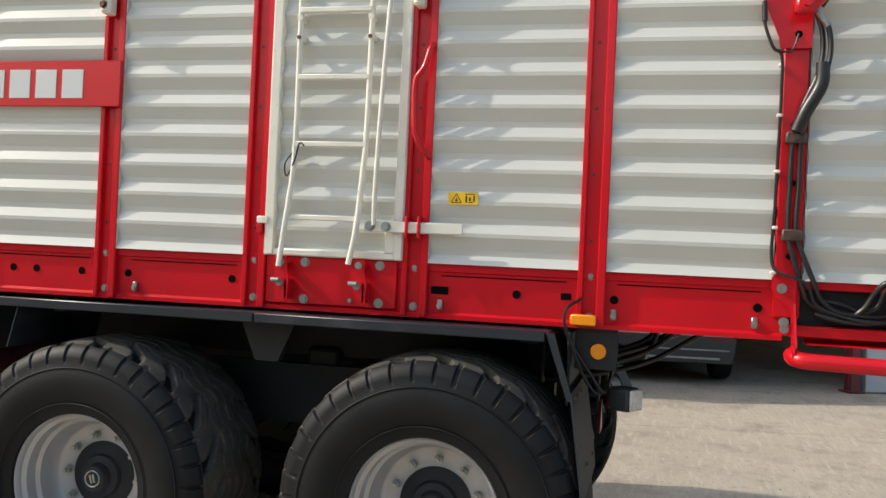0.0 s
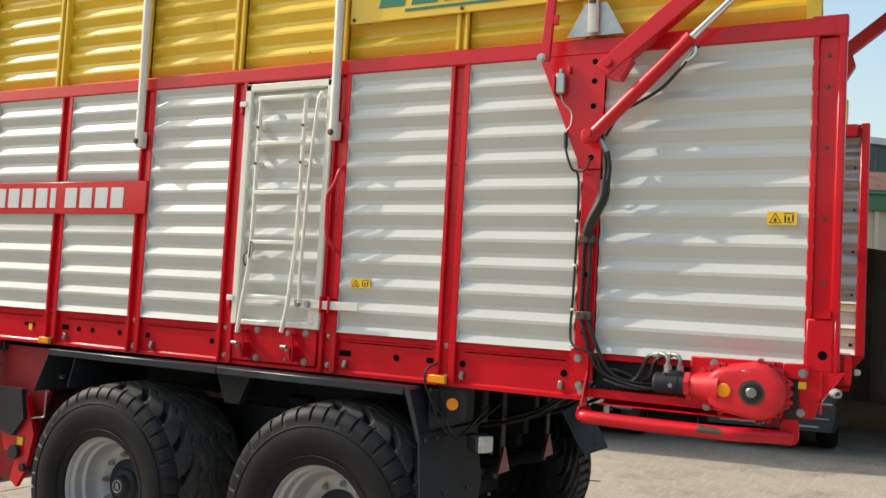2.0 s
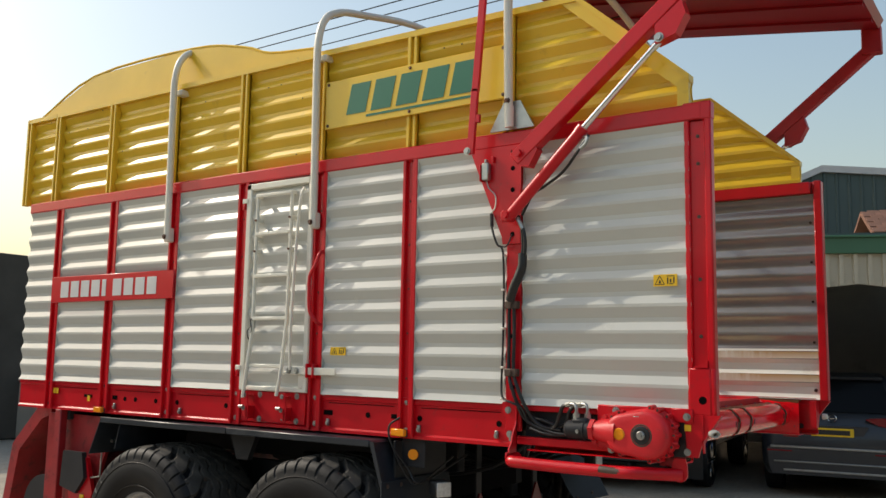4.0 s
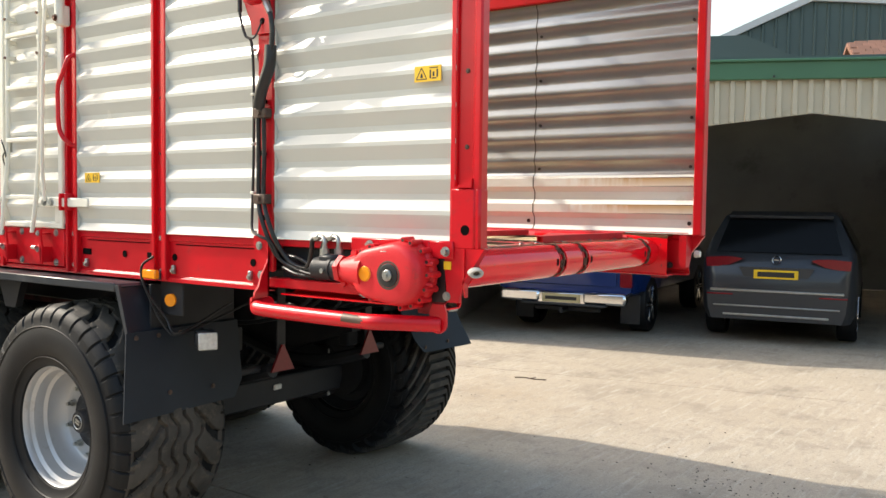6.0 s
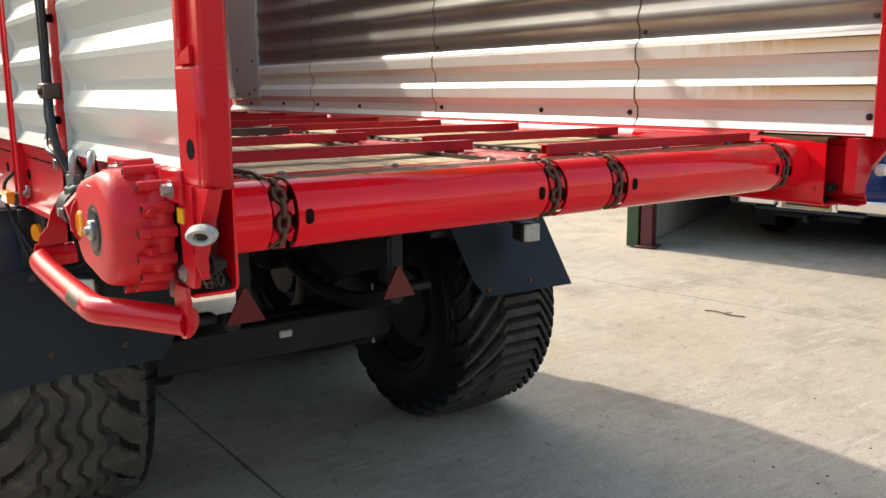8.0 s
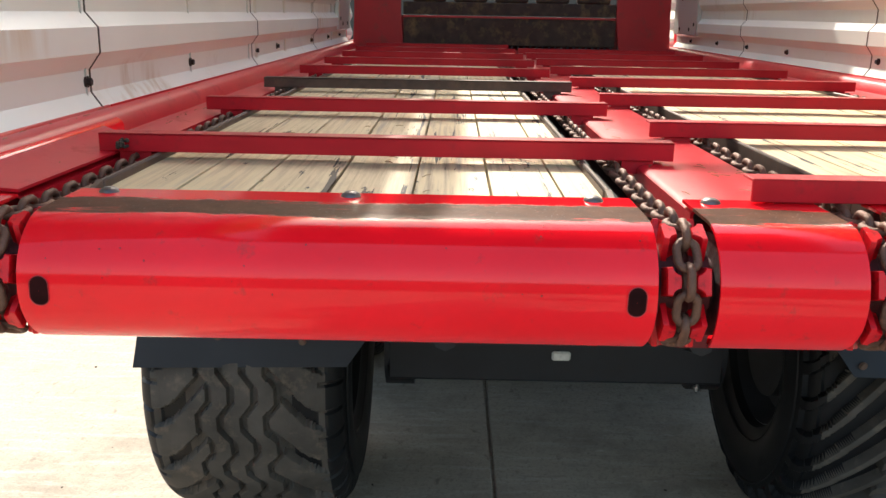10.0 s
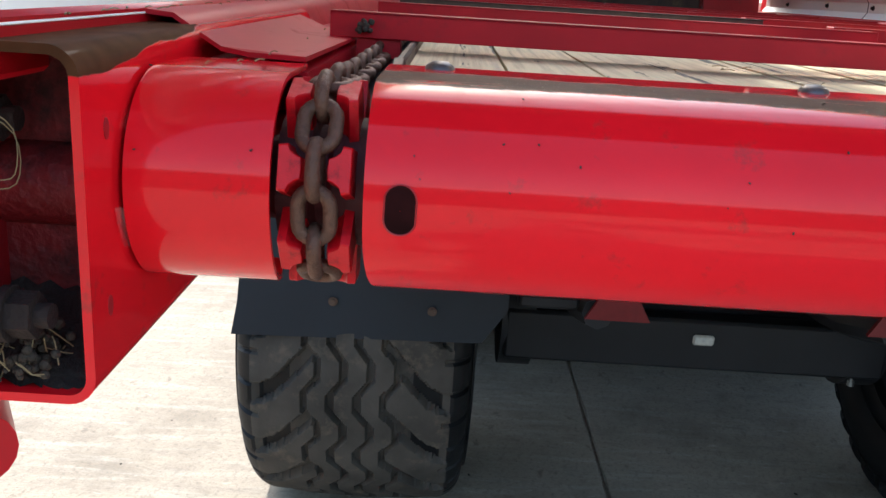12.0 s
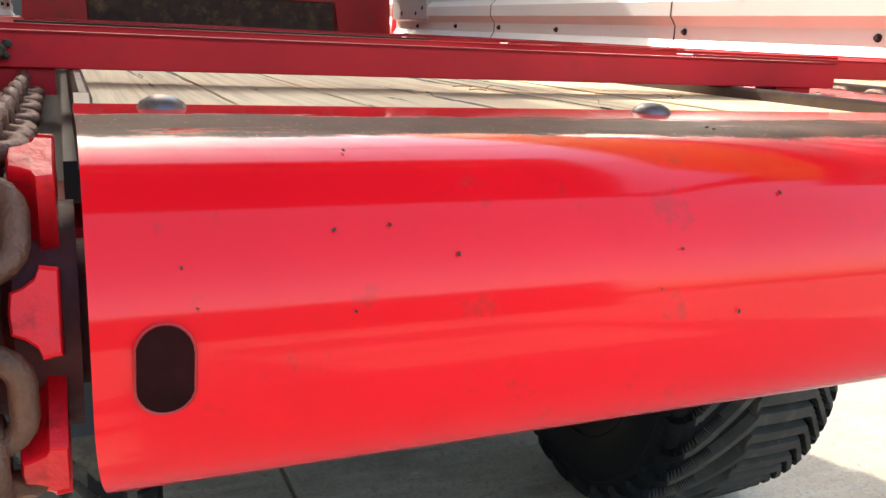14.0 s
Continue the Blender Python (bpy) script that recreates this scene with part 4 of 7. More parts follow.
# ---- floor, roller covers, chains and slats ----
RX, RZ, RR = -0.200, 1.435, 0.075
fl = Build()
fl.box(-5.2, -0.33, 0.255, 0.945, 1.455, 1.478).box(-5.2, -0.33, 1.255, 1.945, 1.455, 1.478)
floor_pan = part("floor_pan", fl, BLACK, wagon, "dark steel under the floor boards")
for y0 in (0.270, 1.262):
    ys = [y0]
    while ys[-1] < y0 + 0.655:
        ys.append(min(y0 + 0.66, ys[-1] + rng.choice([0.105, 0.112, 0.118, 0.095])))
    for a, e in zip(ys, ys[1:]):
        if e - a > 0.02:
            part("plank", Build().box(-5.15, -0.318, a + 0.0015, e - 0.0015, 1.478, 1.499 + rng.uniform(-.0014, .0014), 0.0006), WOOD_A, floor_pan)
b = Build()
b.sheet([(0.100, 1.502), (0.150, 1.510), (0.196, 1.500), (0.198, 1.47)], "x", -5.2, -0.30, -0.004)
b.sheet([(0.046, 1.541), (0.074, 1.539), (0.088, 1.530), (0.100, 1.502)], "x", -5.2, -0.345, -0.004)
b.sheet([(FAR - 0.100, 1.502), (FAR - 0.150, 1.510), (FAR - 0.196, 1.500), (FAR - 0.198, 1.47)], "x", -5.2, -0.30, 0.004)
b.sheet([(FAR - 0.046, 1.541), (FAR - 0.074, 1.539), (FAR - 0.088, 1.530), (FAR - 0.100, 1.502)], "x", -5.2, -0.345, 0.004)
part("floor_edge_strip", b, FLOOR_RED, wagon, "folded red strip along the floor edge")
b = Build().sheet([(1.022, 1.46), (1.022, 1.500), (1.03, 1.506), (1.172, 1.506), (1.180, 1.500), (1.180, 1.46)], "x", -5.2, -0.28, -0.004)
part("floor_middle_strip", b, FLOOR_RED, wagon, "red strip between the two floor halves")
for y, s in ((0.262, 1), (0.938, -1), (1.254, 1), (1.93, -1)):
    b = Build().box(-5.1, -0.36, y, y + 0.010 * s, 1.47, 1.512, 0.003)
    b.prism([(-0.36, 1.512), (-0.30, 1.500), (-0.285, 1.48), (-0.36, 1.47)], "y", y, y + 0.008 * s)
    part("chain_guide", b, RUST_PLATE, floor_pan, "worn bright steel chain guide")


def roller_cover(y0, y1, x_in, round_a=True, round_b=True):
    """A sheet bent round the rear roller: flat on top, half round at the back, with rounded lower corners; oval holes
    are laid on as dark discs.
    """
    nseg, rows = 26, []
    line = [(x_in, RZ + RR)] + [(RX + RR * math.sin(a), RZ + RR * math.cos(a)) for a in (math.pi * i / nseg * 0.98 for i in range(nseg + 1))]
    line += [(RX - 0.03, RZ - RR)]
    cum = [0.0]
    for p, q in zip(line, line[1:]):
        cum.append(cum[-1] + math.hypot(q[0] - p[0], q[1] - p[1]))
    total = cum[-1]

    def at(u, r=0.0):
        for i in range(len(line) - 1):
            if u <= cum[i + 1] or i == len(line) - 2:
                t = (u - cum[i]) / (cum[i + 1] - cum[i])
                x, z = line[i][0] + (line[i + 1][0] - line[i][0]) * t, line[i][1] + (line[i + 1][1] - line[i][1]) * t
                break
        d = Vector((x - RX, z - RZ))
        if x < RX:
            d = Vector((0, z - RZ))
        d.normalize()
        return x + d.x * r, z + d.y * r
    us = [total * i / 60 for i in range(61)]
    n = max(6, int((y1 - y0) / 0.012))
    vy = [y0 + (y1 - y0) * j / n for j in range(n + 1)]
    cr, cl = (0.034, 0.135) if y1 - y0 > 0.12 else (0.014, 0.12)  # width and length of the rounded corner
    vs, grid = [], {}
    for i, u in enumerate(us):
        for j, y in enumerate(vy):
            yy = y
            over = (u - (total - cl)) / cl
            if over > 0:
                cut = cr * (1 - math.sqrt(max(0.0, 1 - over * over)))
                yy = min(max(y, y0 + (cut if round_a else 0)), y1 - (cut if round_b else 0))
            for k, r in enumerate((0.0, -0.004)):
                x, z = at(u, r)
                grid[i, j, k] = len(vs)
                vs.append((x, yy, z))
    b = Build()
    fs = []

    I, J = len(us) - 1, n
    for i in range(I):
        for j in range(J):
            fs.append((grid[i, j, 0], grid[i, j + 1, 0], grid[i + 1, j + 1, 0], grid[i + 1, j, 0]))
            fs.append((grid[i, j, 1], grid[i + 1, j, 1], grid[i + 1, j + 1, 1], grid[i, j + 1, 1]))
    for i in range(I):
        for j in (0, J):
            fs.append((grid[i, j, 0], grid[i + 1, j, 0], grid[i + 1, j, 1], grid[i, j, 1]))
    for j in range(J):
        for i in (0, I):
            fs.append((grid[i, j, 0], grid[i, j + 1, 0], grid[i, j + 1, 1], grid[i, j, 1]))
    b.put(vs, fs)
    return b, at


def worn_roller_paint():
    """Red gloss paint, rubbed to bare rusty steel in an uneven band on the top of the bend."""
    m = RED_WORN.copy()
    m.name = "roller_paint"
    nt = m.node_tree
    L, N = nt.links.new, nt.nodes.new
    bs = nt.nodes["Principled BSDF"]
    old = bs.inputs["Base Color"].links[0].from_socket
    oldr = bs.inputs["Roughness"].links[0].from_socket
    tc = N("ShaderNodeTexCoord")
    sep = N("ShaderNodeSeparateXYZ")
    L(tc.outputs["Object"], sep.inputs[0])
    nz = N("ShaderNodeTexNoise")
    nz.inputs["Scale"].default_value, nz.inputs["Detail"].default_value = 7, 9
    nz.inputs["Roughness"].default_value = 0.7
    along = N("ShaderNodeMapping")
    along.inputs["Scale"].default_value = (1.0, 0.32, 1.0)
    L(tc.outputs["Object"], along.inputs[0]); L(along.outputs[0], nz.inputs["Vector"])
    d = N("ShaderNodeMath"); d.operation = 'SUBTRACT'
    L(sep.outputs["X"], d.inputs[0]); d.inputs[1].default_value = -0.222
    ab = N("ShaderNodeMath"); ab.operation = 'ABSOLUTE'
    L(d.outputs[0], ab.inputs[0])
    sm = N("ShaderNodeMath"); sm.operation = 'MULTIPLY_ADD'
    L(nz.outputs["Fac"], sm.inputs[0]); sm.inputs[1].default_value = -0.12
    L(ab.outputs[0], sm.inputs[2])
    band = N("ShaderNodeMapRange")
    band.inputs[1].default_value, band.inputs[2].default_value = -0.027, -0.021
    band.inputs[3].default_value, band.inputs[4].default_value = 1, 0
    L(sm.outputs[0], band.inputs[0])
    up = N("ShaderNodeMapRange")
    up.inputs[1].default_value, up.inputs[2].default_value = 1.488, 1.498
    L(sep.outputs["Z"], up.inputs[0])
    fac = N("ShaderNodeMath"); fac.operation = 'MULTIPLY'
    L(band.outputs[0], fac.inputs[0]); L(up.outputs[0], fac.inputs[1])
    n2 = N("ShaderNodeTexNoise")
    n2.inputs["Scale"].default_value, n2.inputs["Detail"].default_value = 45, 6
    L(tc.outputs["Object"], n2.inputs["Vector"])
    n3 = N("ShaderNodeTexNoise")
    n3.inputs["Scale"].default_value, n3.inputs["Detail"].default_value, n3.inputs["Roughness"].default_value = 34, 8, 0.72
    al3 = N("ShaderNodeMapping")
    al3.inputs["Scale"].default_value = (1.0, 0.14, 1.0)
    L(tc.outputs["Object"], al3.inputs[0]); L(al3.outputs[0], n3.inputs["Vector"])
    fl = N("ShaderNodeMapRange")
    fl.inputs[1].default_value, fl.inputs[2].default_value = 0.38, 0.42
    L(n3.outputs["Fac"], fl.inputs[0])
    fac2 = N("ShaderNodeMath"); fac2.operation = 'MULTIPLY'
    L(fac.outputs[0], fac2.inputs[0]); L(fl.outputs[0], fac2.inputs[1])
    fac = fac2
    bare = N("ShaderNodeMix"); bare.data_type = 'RGBA'
    L(n2.outputs["Fac"], bare.inputs[0])
    bare.inputs[6].default_value, bare.inputs[7].default_value = (0.022, 0.008, 0.004, 1), (0.150, 0.062, 0.032, 1)
    n4 = N("ShaderNodeTexNoise")
    n4.inputs["Scale"].default_value, n4.inputs["Detail"].default_value = 420, 3
    L(tc.outputs["Object"], n4.inputs["Vector"])
    sk = N("ShaderNodeMapRange")
    sk.inputs[1].default_value, sk.inputs[2].default_value = 0.66, 0.72
    L(n4.outputs["Fac"], sk.inputs[0])
    speck = N("ShaderNodeMix"); speck.data_type = 'RGBA'
    L(sk.outputs[0], speck.inputs[0]); L(bare.outputs[2], speck.inputs[6]); speck.inputs[7].default_value = (0.34, 0.30, 0.27, 1)
    bare = speck
    mx = N("ShaderNodeMix"); mx.data_type = 'RGBA'
    L(fac.outputs[0], mx.inputs[0]); L(old, mx.inputs[6]); L(bare.outputs[2], mx.inputs[7])
    L(mx.outputs[2], bs.inputs["Base Color"])
    rx = N("ShaderNodeMix")
    L(fac.outputs[0], rx.inputs[0]); L(oldr, rx.inputs[2]); rx.inputs[3].default_value = 0.50
    L(rx.outputs[0], bs.inputs["Roughness"])
    for socket, clean in (("Specular IOR Level", 0.30), ("Coat Weight", 0.12)):
        sp = N("ShaderNodeMapRange")
        sp.inputs[3].default_value, sp.inputs[4].default_value = clean, 0.06
        L(fac.outputs[0], sp.inputs[0]); L(sp.outputs[0], bs.inputs[socket])
    return m


ROLLER = worn_roller_paint()
for y0, y1, holes in ((0.261, 0.953, (0.285, 0.931)), (1.020, 1.180, ()), (1.245, 1.940, (1.268, 1.916))):
    b, at = roller_cover(y0, y1, -0.315)
    cov = part("roller_cover", b, ROLLER, wagon, "glossy red bent sheet cover, rubbed bare on top")
    # Holes are discs on the sheet, the inner shade put into their colour.
    hb = Build()
    rim = Build()
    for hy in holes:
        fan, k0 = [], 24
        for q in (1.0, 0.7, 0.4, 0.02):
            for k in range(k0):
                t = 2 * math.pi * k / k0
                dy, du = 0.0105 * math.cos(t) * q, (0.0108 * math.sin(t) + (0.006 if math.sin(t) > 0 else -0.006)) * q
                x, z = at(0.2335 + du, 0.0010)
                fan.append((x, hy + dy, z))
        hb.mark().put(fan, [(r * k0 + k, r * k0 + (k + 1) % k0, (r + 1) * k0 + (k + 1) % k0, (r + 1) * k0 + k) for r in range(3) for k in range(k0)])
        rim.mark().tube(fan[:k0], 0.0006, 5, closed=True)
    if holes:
        each("oval_hole", hb, HOLE_RED, cov, "oval hole drawn as a dark disc for its inner shade")
        each("hole_edge", rim, RED_DULL, cov)
    if y1 - y0 > 0.3:
        for k in range(3):
            y = y0 + 0.042 + k * (y1 - y0 - 0.09) / 2
            part("dome_bolt", Build().lathe([(0.0, 0.0065), (0.006, 0.006), (0.011, 0.003), (0.0125, 0.0)], 20, axis="z"), DOME, cov, "flat steel dome bolt", m=Matrix.Translation((-0.296, y, RZ + RR)))
    else:
        part("dome_bolt", Build().lathe([(0.0, 0.0065), (0.006, 0.006), (0.011, 0.003), (0.0125, 0.0)], 20, axis="z"), DOME, cov, "flat steel dome bolt", m=Matrix.Translation((-0.296, y0 + 0.03, RZ + RR)))
for y0, y1 in ((0.1065, 0.2005), (FAR - 0.2005, FAR - 0.1065)):
    b, at = roller_cover(y0, y1, -0.27, y0 > 1, y0 < 1)
    part("roller_end_cover", b, RED_WORN, wagon, "short glossy red roller end cover")
# bent deflector plate beside each outer chain
for Y in ((lambda y: y), (lambda y: FAR - y)):
    b = Build()
    pl = [(-0.318, 0.104, 1.526), (-0.300, 0.126, 1.517), (-0.290, 0.150, 1.5145), (-0.277, 0.198, 1.5145), (-0.80, 0.198, 1.510), (-0.80, 0.140, 1.512), (-0.80, 0.104, 1.526)]
    top = [(x, Y(y), z) for x, y, z in pl]
    n = len(top)
    b.put(top + [(x, y, z - 0.004) for x, y, z in top], [tuple(range(n)), tuple(range(2 * n - 1, n - 1, -1))] + [(i, (i + 1) % n, n + (i + 1) % n, n + i) for i in range(n)])
    part("deflector_plate", b, FLOOR_RED, wagon, "bent red plate beside the chain")
# Shaft and sprockets coloured dark for the shaded gaps; drums added to close them.
part("roller_shaft", Build().rod((RX, 0.1, RZ), (RX, FAR - 0.1, RZ), 0.030, 24), DARK_GRIME, wagon)
for y0, y1 in ((0.268, 0.946), (1.026, 1.174), (1.252, 1.933)):
    part("roller_drum", Build().rod((RX, y0, RZ), (RX, y1, RZ), 0.060, 32), DARK_GRIME, wagon, "dark grimy drum added inside the roller cover to block the gaps")
part("floor_cross_member", Build().box(-0.50, -0.33, 0.13, FAR - 0.13, 1.38, 1.44, 0.006), RED_DULL, wagon)


def sprocket():
    return Build().lathe([(0.028, -0.030), (0.046, -0.030), (0.046, -0.008), (0.040, -0.004), (0.040, 0.004), (0.046, 0.008), (0.046, 0.030), (0.028, 0.030)], 28).mesh("sprocket")


def tooth():
    """One pocket lug: a flat-topped block whose chain side is hollowed above and below for the lying links."""
    out = [(0.0240, -0.0150), (0.0240, 0.0150), (0.0180, 0.0160), (0.0165, 0.0120), (0.0125, 0.0088), (0.0085, 0.0072), (0.0078, 0.0),
           (0.0085, -0.0072), (0.0125, -0.0088), (0.0165, -0.0120), (0.0180, -0.0160)]
    n, b, vs = len(out), Build(), []
    for x, f, dy in ((0.038, 1.06, 0.0), (0.0705, 1.0, 0.0), (0.0722, 0.97, 0.0004), (0.0730, 0.90, 0.0012)):
        vs += [(x, 0.0175 + (y - 0.0175) * f, z * f) for y, z in out]
    fs = [(i * n + j, i * n + (j + 1) % n, (i + 1) * n + (j + 1) % n, (i + 1) * n + j) for i in range(3) for j in range(n)]
    b.put(vs, fs + [tuple(range(3 * n, 4 * n)), tuple(range(n - 1, -1, -1))])
    return b.mesh("pocket_lug", 35)


def link_mesh(p=0.0302, w=0.0108, r=0.0050, n=9):
    """One oval chain link lying along x, flat in the x-y plane."""
    h = p / 2 + r - 0.0028
    pts = [((h - w) + w * math.cos(t), w * math.sin(t), 0) for t in (-math.pi / 2 + math.pi * i / 8 for i in range(9))]
    pts += [(-(h - w) + w * math.cos(t), w * math.sin(t), 0) for t in (math.pi / 2 + math.pi * i / 8 for i in range(9))]
    return Build().tube(pts, r, n, closed=True).mesh("chain_link", 80)


SPROCKET, LINK, TOOTH = sprocket(), link_mesh(), tooth()
TOOTH.materials.append(LUG_RED)
SPROCKET.materials.append(DARK_GRIME)
LINK.materials.append(RUST)
CR = 0.0673
PHASE = radians(17.5)  # height of one upright link, and of its pair of lugs, round the roller
for ci, y in enumerate((0.2285, 0.987, 1.213, 1.9715)):
    ch = part("sprocket", SPROCKET, DARK_GRIME, wagon, "grimy pocket sprocket with red lugs, hub darkened for the shaded gap", m=Matrix.Translation((RX, y, RZ)))
    for k in range(7):
        for side in (0, math.pi):
            o = new("pocket_lug", TOOTH)
            o.parent = ch
            a = 2 * math.pi * k / 7 + PHASE
            o.matrix_basis = Matrix.Rotation(-a, 4, 'Y') @ Matrix.Rotation(side, 4, 'X')
    pitch = 0.0302
    n_arc = 8
    for k in range(-44, n_arc + 1):
        s = k * pitch + CR * (math.pi / 2 - PHASE) - 2 * pitch
        if s < 0:
            p, ang = Vector((RX + s, y, RZ + CR - 0.008 * min(1, -s / 0.12))), 0.0
        else:
            a = s / CR
            if a > 2.95:
                continue
            p, ang = Vector((RX + CR * math.sin(a), y, RZ + CR * math.cos(a))), a
        tw = 0 if k % 2 else math.pi / 2
        m = Matrix.Translation(p - Vector((RX, y, RZ))) @ Matrix.Rotation(ang, 4, 'Y') @ Matrix.Rotation(tw + rng.uniform(-.06, .06), 4, 'X')
        o = new("chain_link", LINK)
        o.parent = ch
        o.matrix_basis = m
    b = Build()
    far_links = [p.co for p in LINK.vertices]
    fpoly = [tuple(p.vertices) for p in LINK.polygons]
    for k in range(-150, -44):
        m = Matrix.Translation((RX + k * pitch + CR * (math.pi / 2 - PHASE) - 2 * pitch, y, RZ + CR - 0.008)) @ Matrix.Rotation(0 if k % 2 else math.pi / 2, 4, 'X')
        b.put([m @ v for v in far_links], fpoly)
    tagged(part("chain_run", b, RUST, wagon, "long run of rusty conveyor chain", smooth=80), kind="stuff")


def slat():
    b = Build().box(-0.020, 0.020, 0, 0.905, 0.034, 0.038, 0.001).box(0.015, 0.020, 0, 0.905, 0.009, 0.038, 0.001).box(-0.020, -0.015, 0.012, 0.893, 0.010, 0.038, 0.001)
    b.box(-0.019, 0.014, 0.03, 0.08, -0.012, 0.034).box(-0.019, 0.014, 0.825, 0.875, -0.012, 0.034)  # feet that bolt it to the chains
    return b


SL, SLK = slat().mesh("floor_slat", 0), slat().mesh("floor_slat", 0)
SL.materials.append(SLAT_RED)
SLK.materials.append(RUST_PLATE)
for i in range(8):
    x = -0.620 - i * 0.625
    part("floor_slat", SLK if i == 2 else SL, RED, wagon, "black worn conveyor slat" if i == 2 else "red angle-iron conveyor slat", m=Matrix.Translation((x, 0.172, 1.503)))
    x = -0.315 - i * 0.592
    part("floor_slat", SL, RED, wagon, "red angle-iron conveyor slat", m=Matrix.Translation((x, 1.100, 1.503)))

part("floor_slat", SL, RED, wagon, "red angle-iron slat on the lower run", m=Matrix.Translation((-0.550, 1.103, 1.360)) @ Matrix.Rotation(math.pi, 4, 'X'))

# caked debris and straw at the rear end
b = Build()
for cx, cy, cz, sr, n in ((-0.595, 0.212, 1.520, 0.008, 36), (-0.100, 0.055, 1.324, 0.015, 110)):
    for i in range(n):
        q = Vector((rng.gauss(cx, sr), rng.gauss(cy, sr * 0.6), cz + abs(rng.gauss(0, sr * 0.7))))
        s = rng.uniform(0.001, 0.0034)
        b.box(-s, s, -s, s, -s, s, s * 0.5, m=Matrix.Translation(q) @ Matrix.Rotation(rng.uniform(0, 6), 4, Vector((rng.random(), rng.random(), 0.3)).normalized()))
for i in range(26):
    y, x = rng.uniform(0.27, 0.95), None
    a = rng.uniform(-0.2, 1.6)
    q = Vector((RX + (RR + 0.001) * math.sin(a), y, RZ + (RR + 0.001) * math.cos(a)))
    if rng.random() < 0.12:
        q.y = rng.uniform(0.105, 0.195)
    s = rng.uniform(0.0003, 0.0007)
    b.box(-s, s, -s * 1.6, s * 1.6, -s * 0.6, s * 0.6, s * 0.4, m=Matrix.Translation(q) @ Matrix.Rotation(a, 4, 'Y') @ Matrix.Rotation(rng.uniform(0, 3), 4, 'Z'))
tagged(part("caked_debris", b, MUCK), "dark crumbs and muck stuck on the rear end", "debris", kind="stuff")
b = Build()
for i in range(24):
    p = Vector((rng.uniform(-0.115, -0.070), rng.uniform(0.025, 0.080), 1.322 + rng.uniform(0, 0.010)))
    q = p + Vector((rng.uniform(-.02, .030), rng.uniform(-.035, .012), rng.uniform(-.003, .025)))
    b.tube([p, (p + q) / 2 + Vector((0, 0, rng.uniform(-.004, .008))), q], 0.0005, 4)
for i in range(5):  # long blades that hang in the open end of the channel
    p = Vector((rng.uniform(-0.095, -0.070), 0.018 + 0.006 * i, 1.506))
    q, r = rng.uniform(-.012, .012), rng.uniform(0.035, 0.10)
    b.tube(smooth_path([p, p + Vector((0.012, 0.004 + 0.6 * q, -0.010)), p + Vector((0.010 + q, 0.008 - q, -0.5 * r)), p + Vector((0.006 + q, 0.005 - q, -r)), p + Vector((0.010 + q, 0.014 + 2 * q, -r - 0.004))], 4), 0.00045, 4)
for i in range(90):
    x = -0.14 - abs(rng.gauss(0, 0.9))
    y = rng.choice([rng.uniform(0.15, 0.18), rng.uniform(0.055, 0.075), rng.uniform(0.28, 0.92), rng.uniform(1.03, 1.17)])
    if x > -0.36 and y > 0.2:
        x -= 0.3
    z = 1.5165 if 0.1 < y < 0.2 else (1.5425 if y < 0.1 else (1.5075 if y > 1.0 else 1.5010))
    a, ln = rng.uniform(0, math.pi), rng.uniform(0.006, 0.026)
    d = Vector((math.cos(a), math.sin(a) * (0.3 if y < 0.2 else 1.0), 0.04)) * ln
    p = Vector((x, y, z))
    b.tube([p, p + d * 0.5 + Vector((0, 0, 0.001)), p + d], 0.0006, 4)
tagged(part("straw", b, STRAW), "dry straw in the corner channel and along the floor", "straw", kind="stuff")

# ---- front end of the load space ----
fx = -5.09
b = Build()
b.prism([(0.075, 1.50), (0.40, 1.50), (0.385, 1.715), (0.385, 3.0), (0.10, 3.0), (0.085, 1.72)], "x", fx - 0.03, fx)
front = part("front_wall", b, RED_DULL, wagon, "red steel plate beside the front intake")
b = Build().prism([(FAR - 0.075, 1.50), (FAR - 0.40, 1.50), (FAR - 0.43, 1.715), (FAR - 0.43, 3.0), (FAR - 0.10, 3.0), (FAR - 0.085, 1.72)], "x", fx - 0.03, fx)
part("front_wall", b, RED_DULL, wagon, "red steel plate beside the front intake")
b = Build().box(fx - 0.05, fx - 0.01, 0.40, 1.77, 1.53, 1.70, 0.004).box(fx - 0.06, fx - 0.015, 0.40, 1.77, 1.72, 1.80, 0.004)
part("intake_lip", b, CRUST, front, "grimy steel lip of the intake")
# Dark panel added behind the lip so that no daylight shows through.
part("intake_back", Build().box(fx - 0.14, fx - 0.065, 0.38, 1.80, 1.46, 1.715), DARK_GRIME, front, "dark panel added behind the intake lip to block bright gaps")
part("intake_edge", Build().box(fx - 0.012, fx - 0.004, 0.40, 1.77, 1.703, 1.715), RED_DULL, front)
b = Build()
for i in range(34):
    y = 0.42 + i * 0.040
    b.prism([(fx - 0.01, 1.53), (fx + 0.03, 1.515), (fx - 0.01, 1.505)], "y", y, y + 0.012)
part("intake_comb", b, BLACK, front, "row of dark intake teeth")
for i in range(5):
    y = 0.46 + i * 0.265
    part("intake_bar", Build().box(fx - 0.10, fx - 0.05, y, y + 0.215, 1.80, 2.9, 0.01), CRUST, front, "brown crusted intake bar")
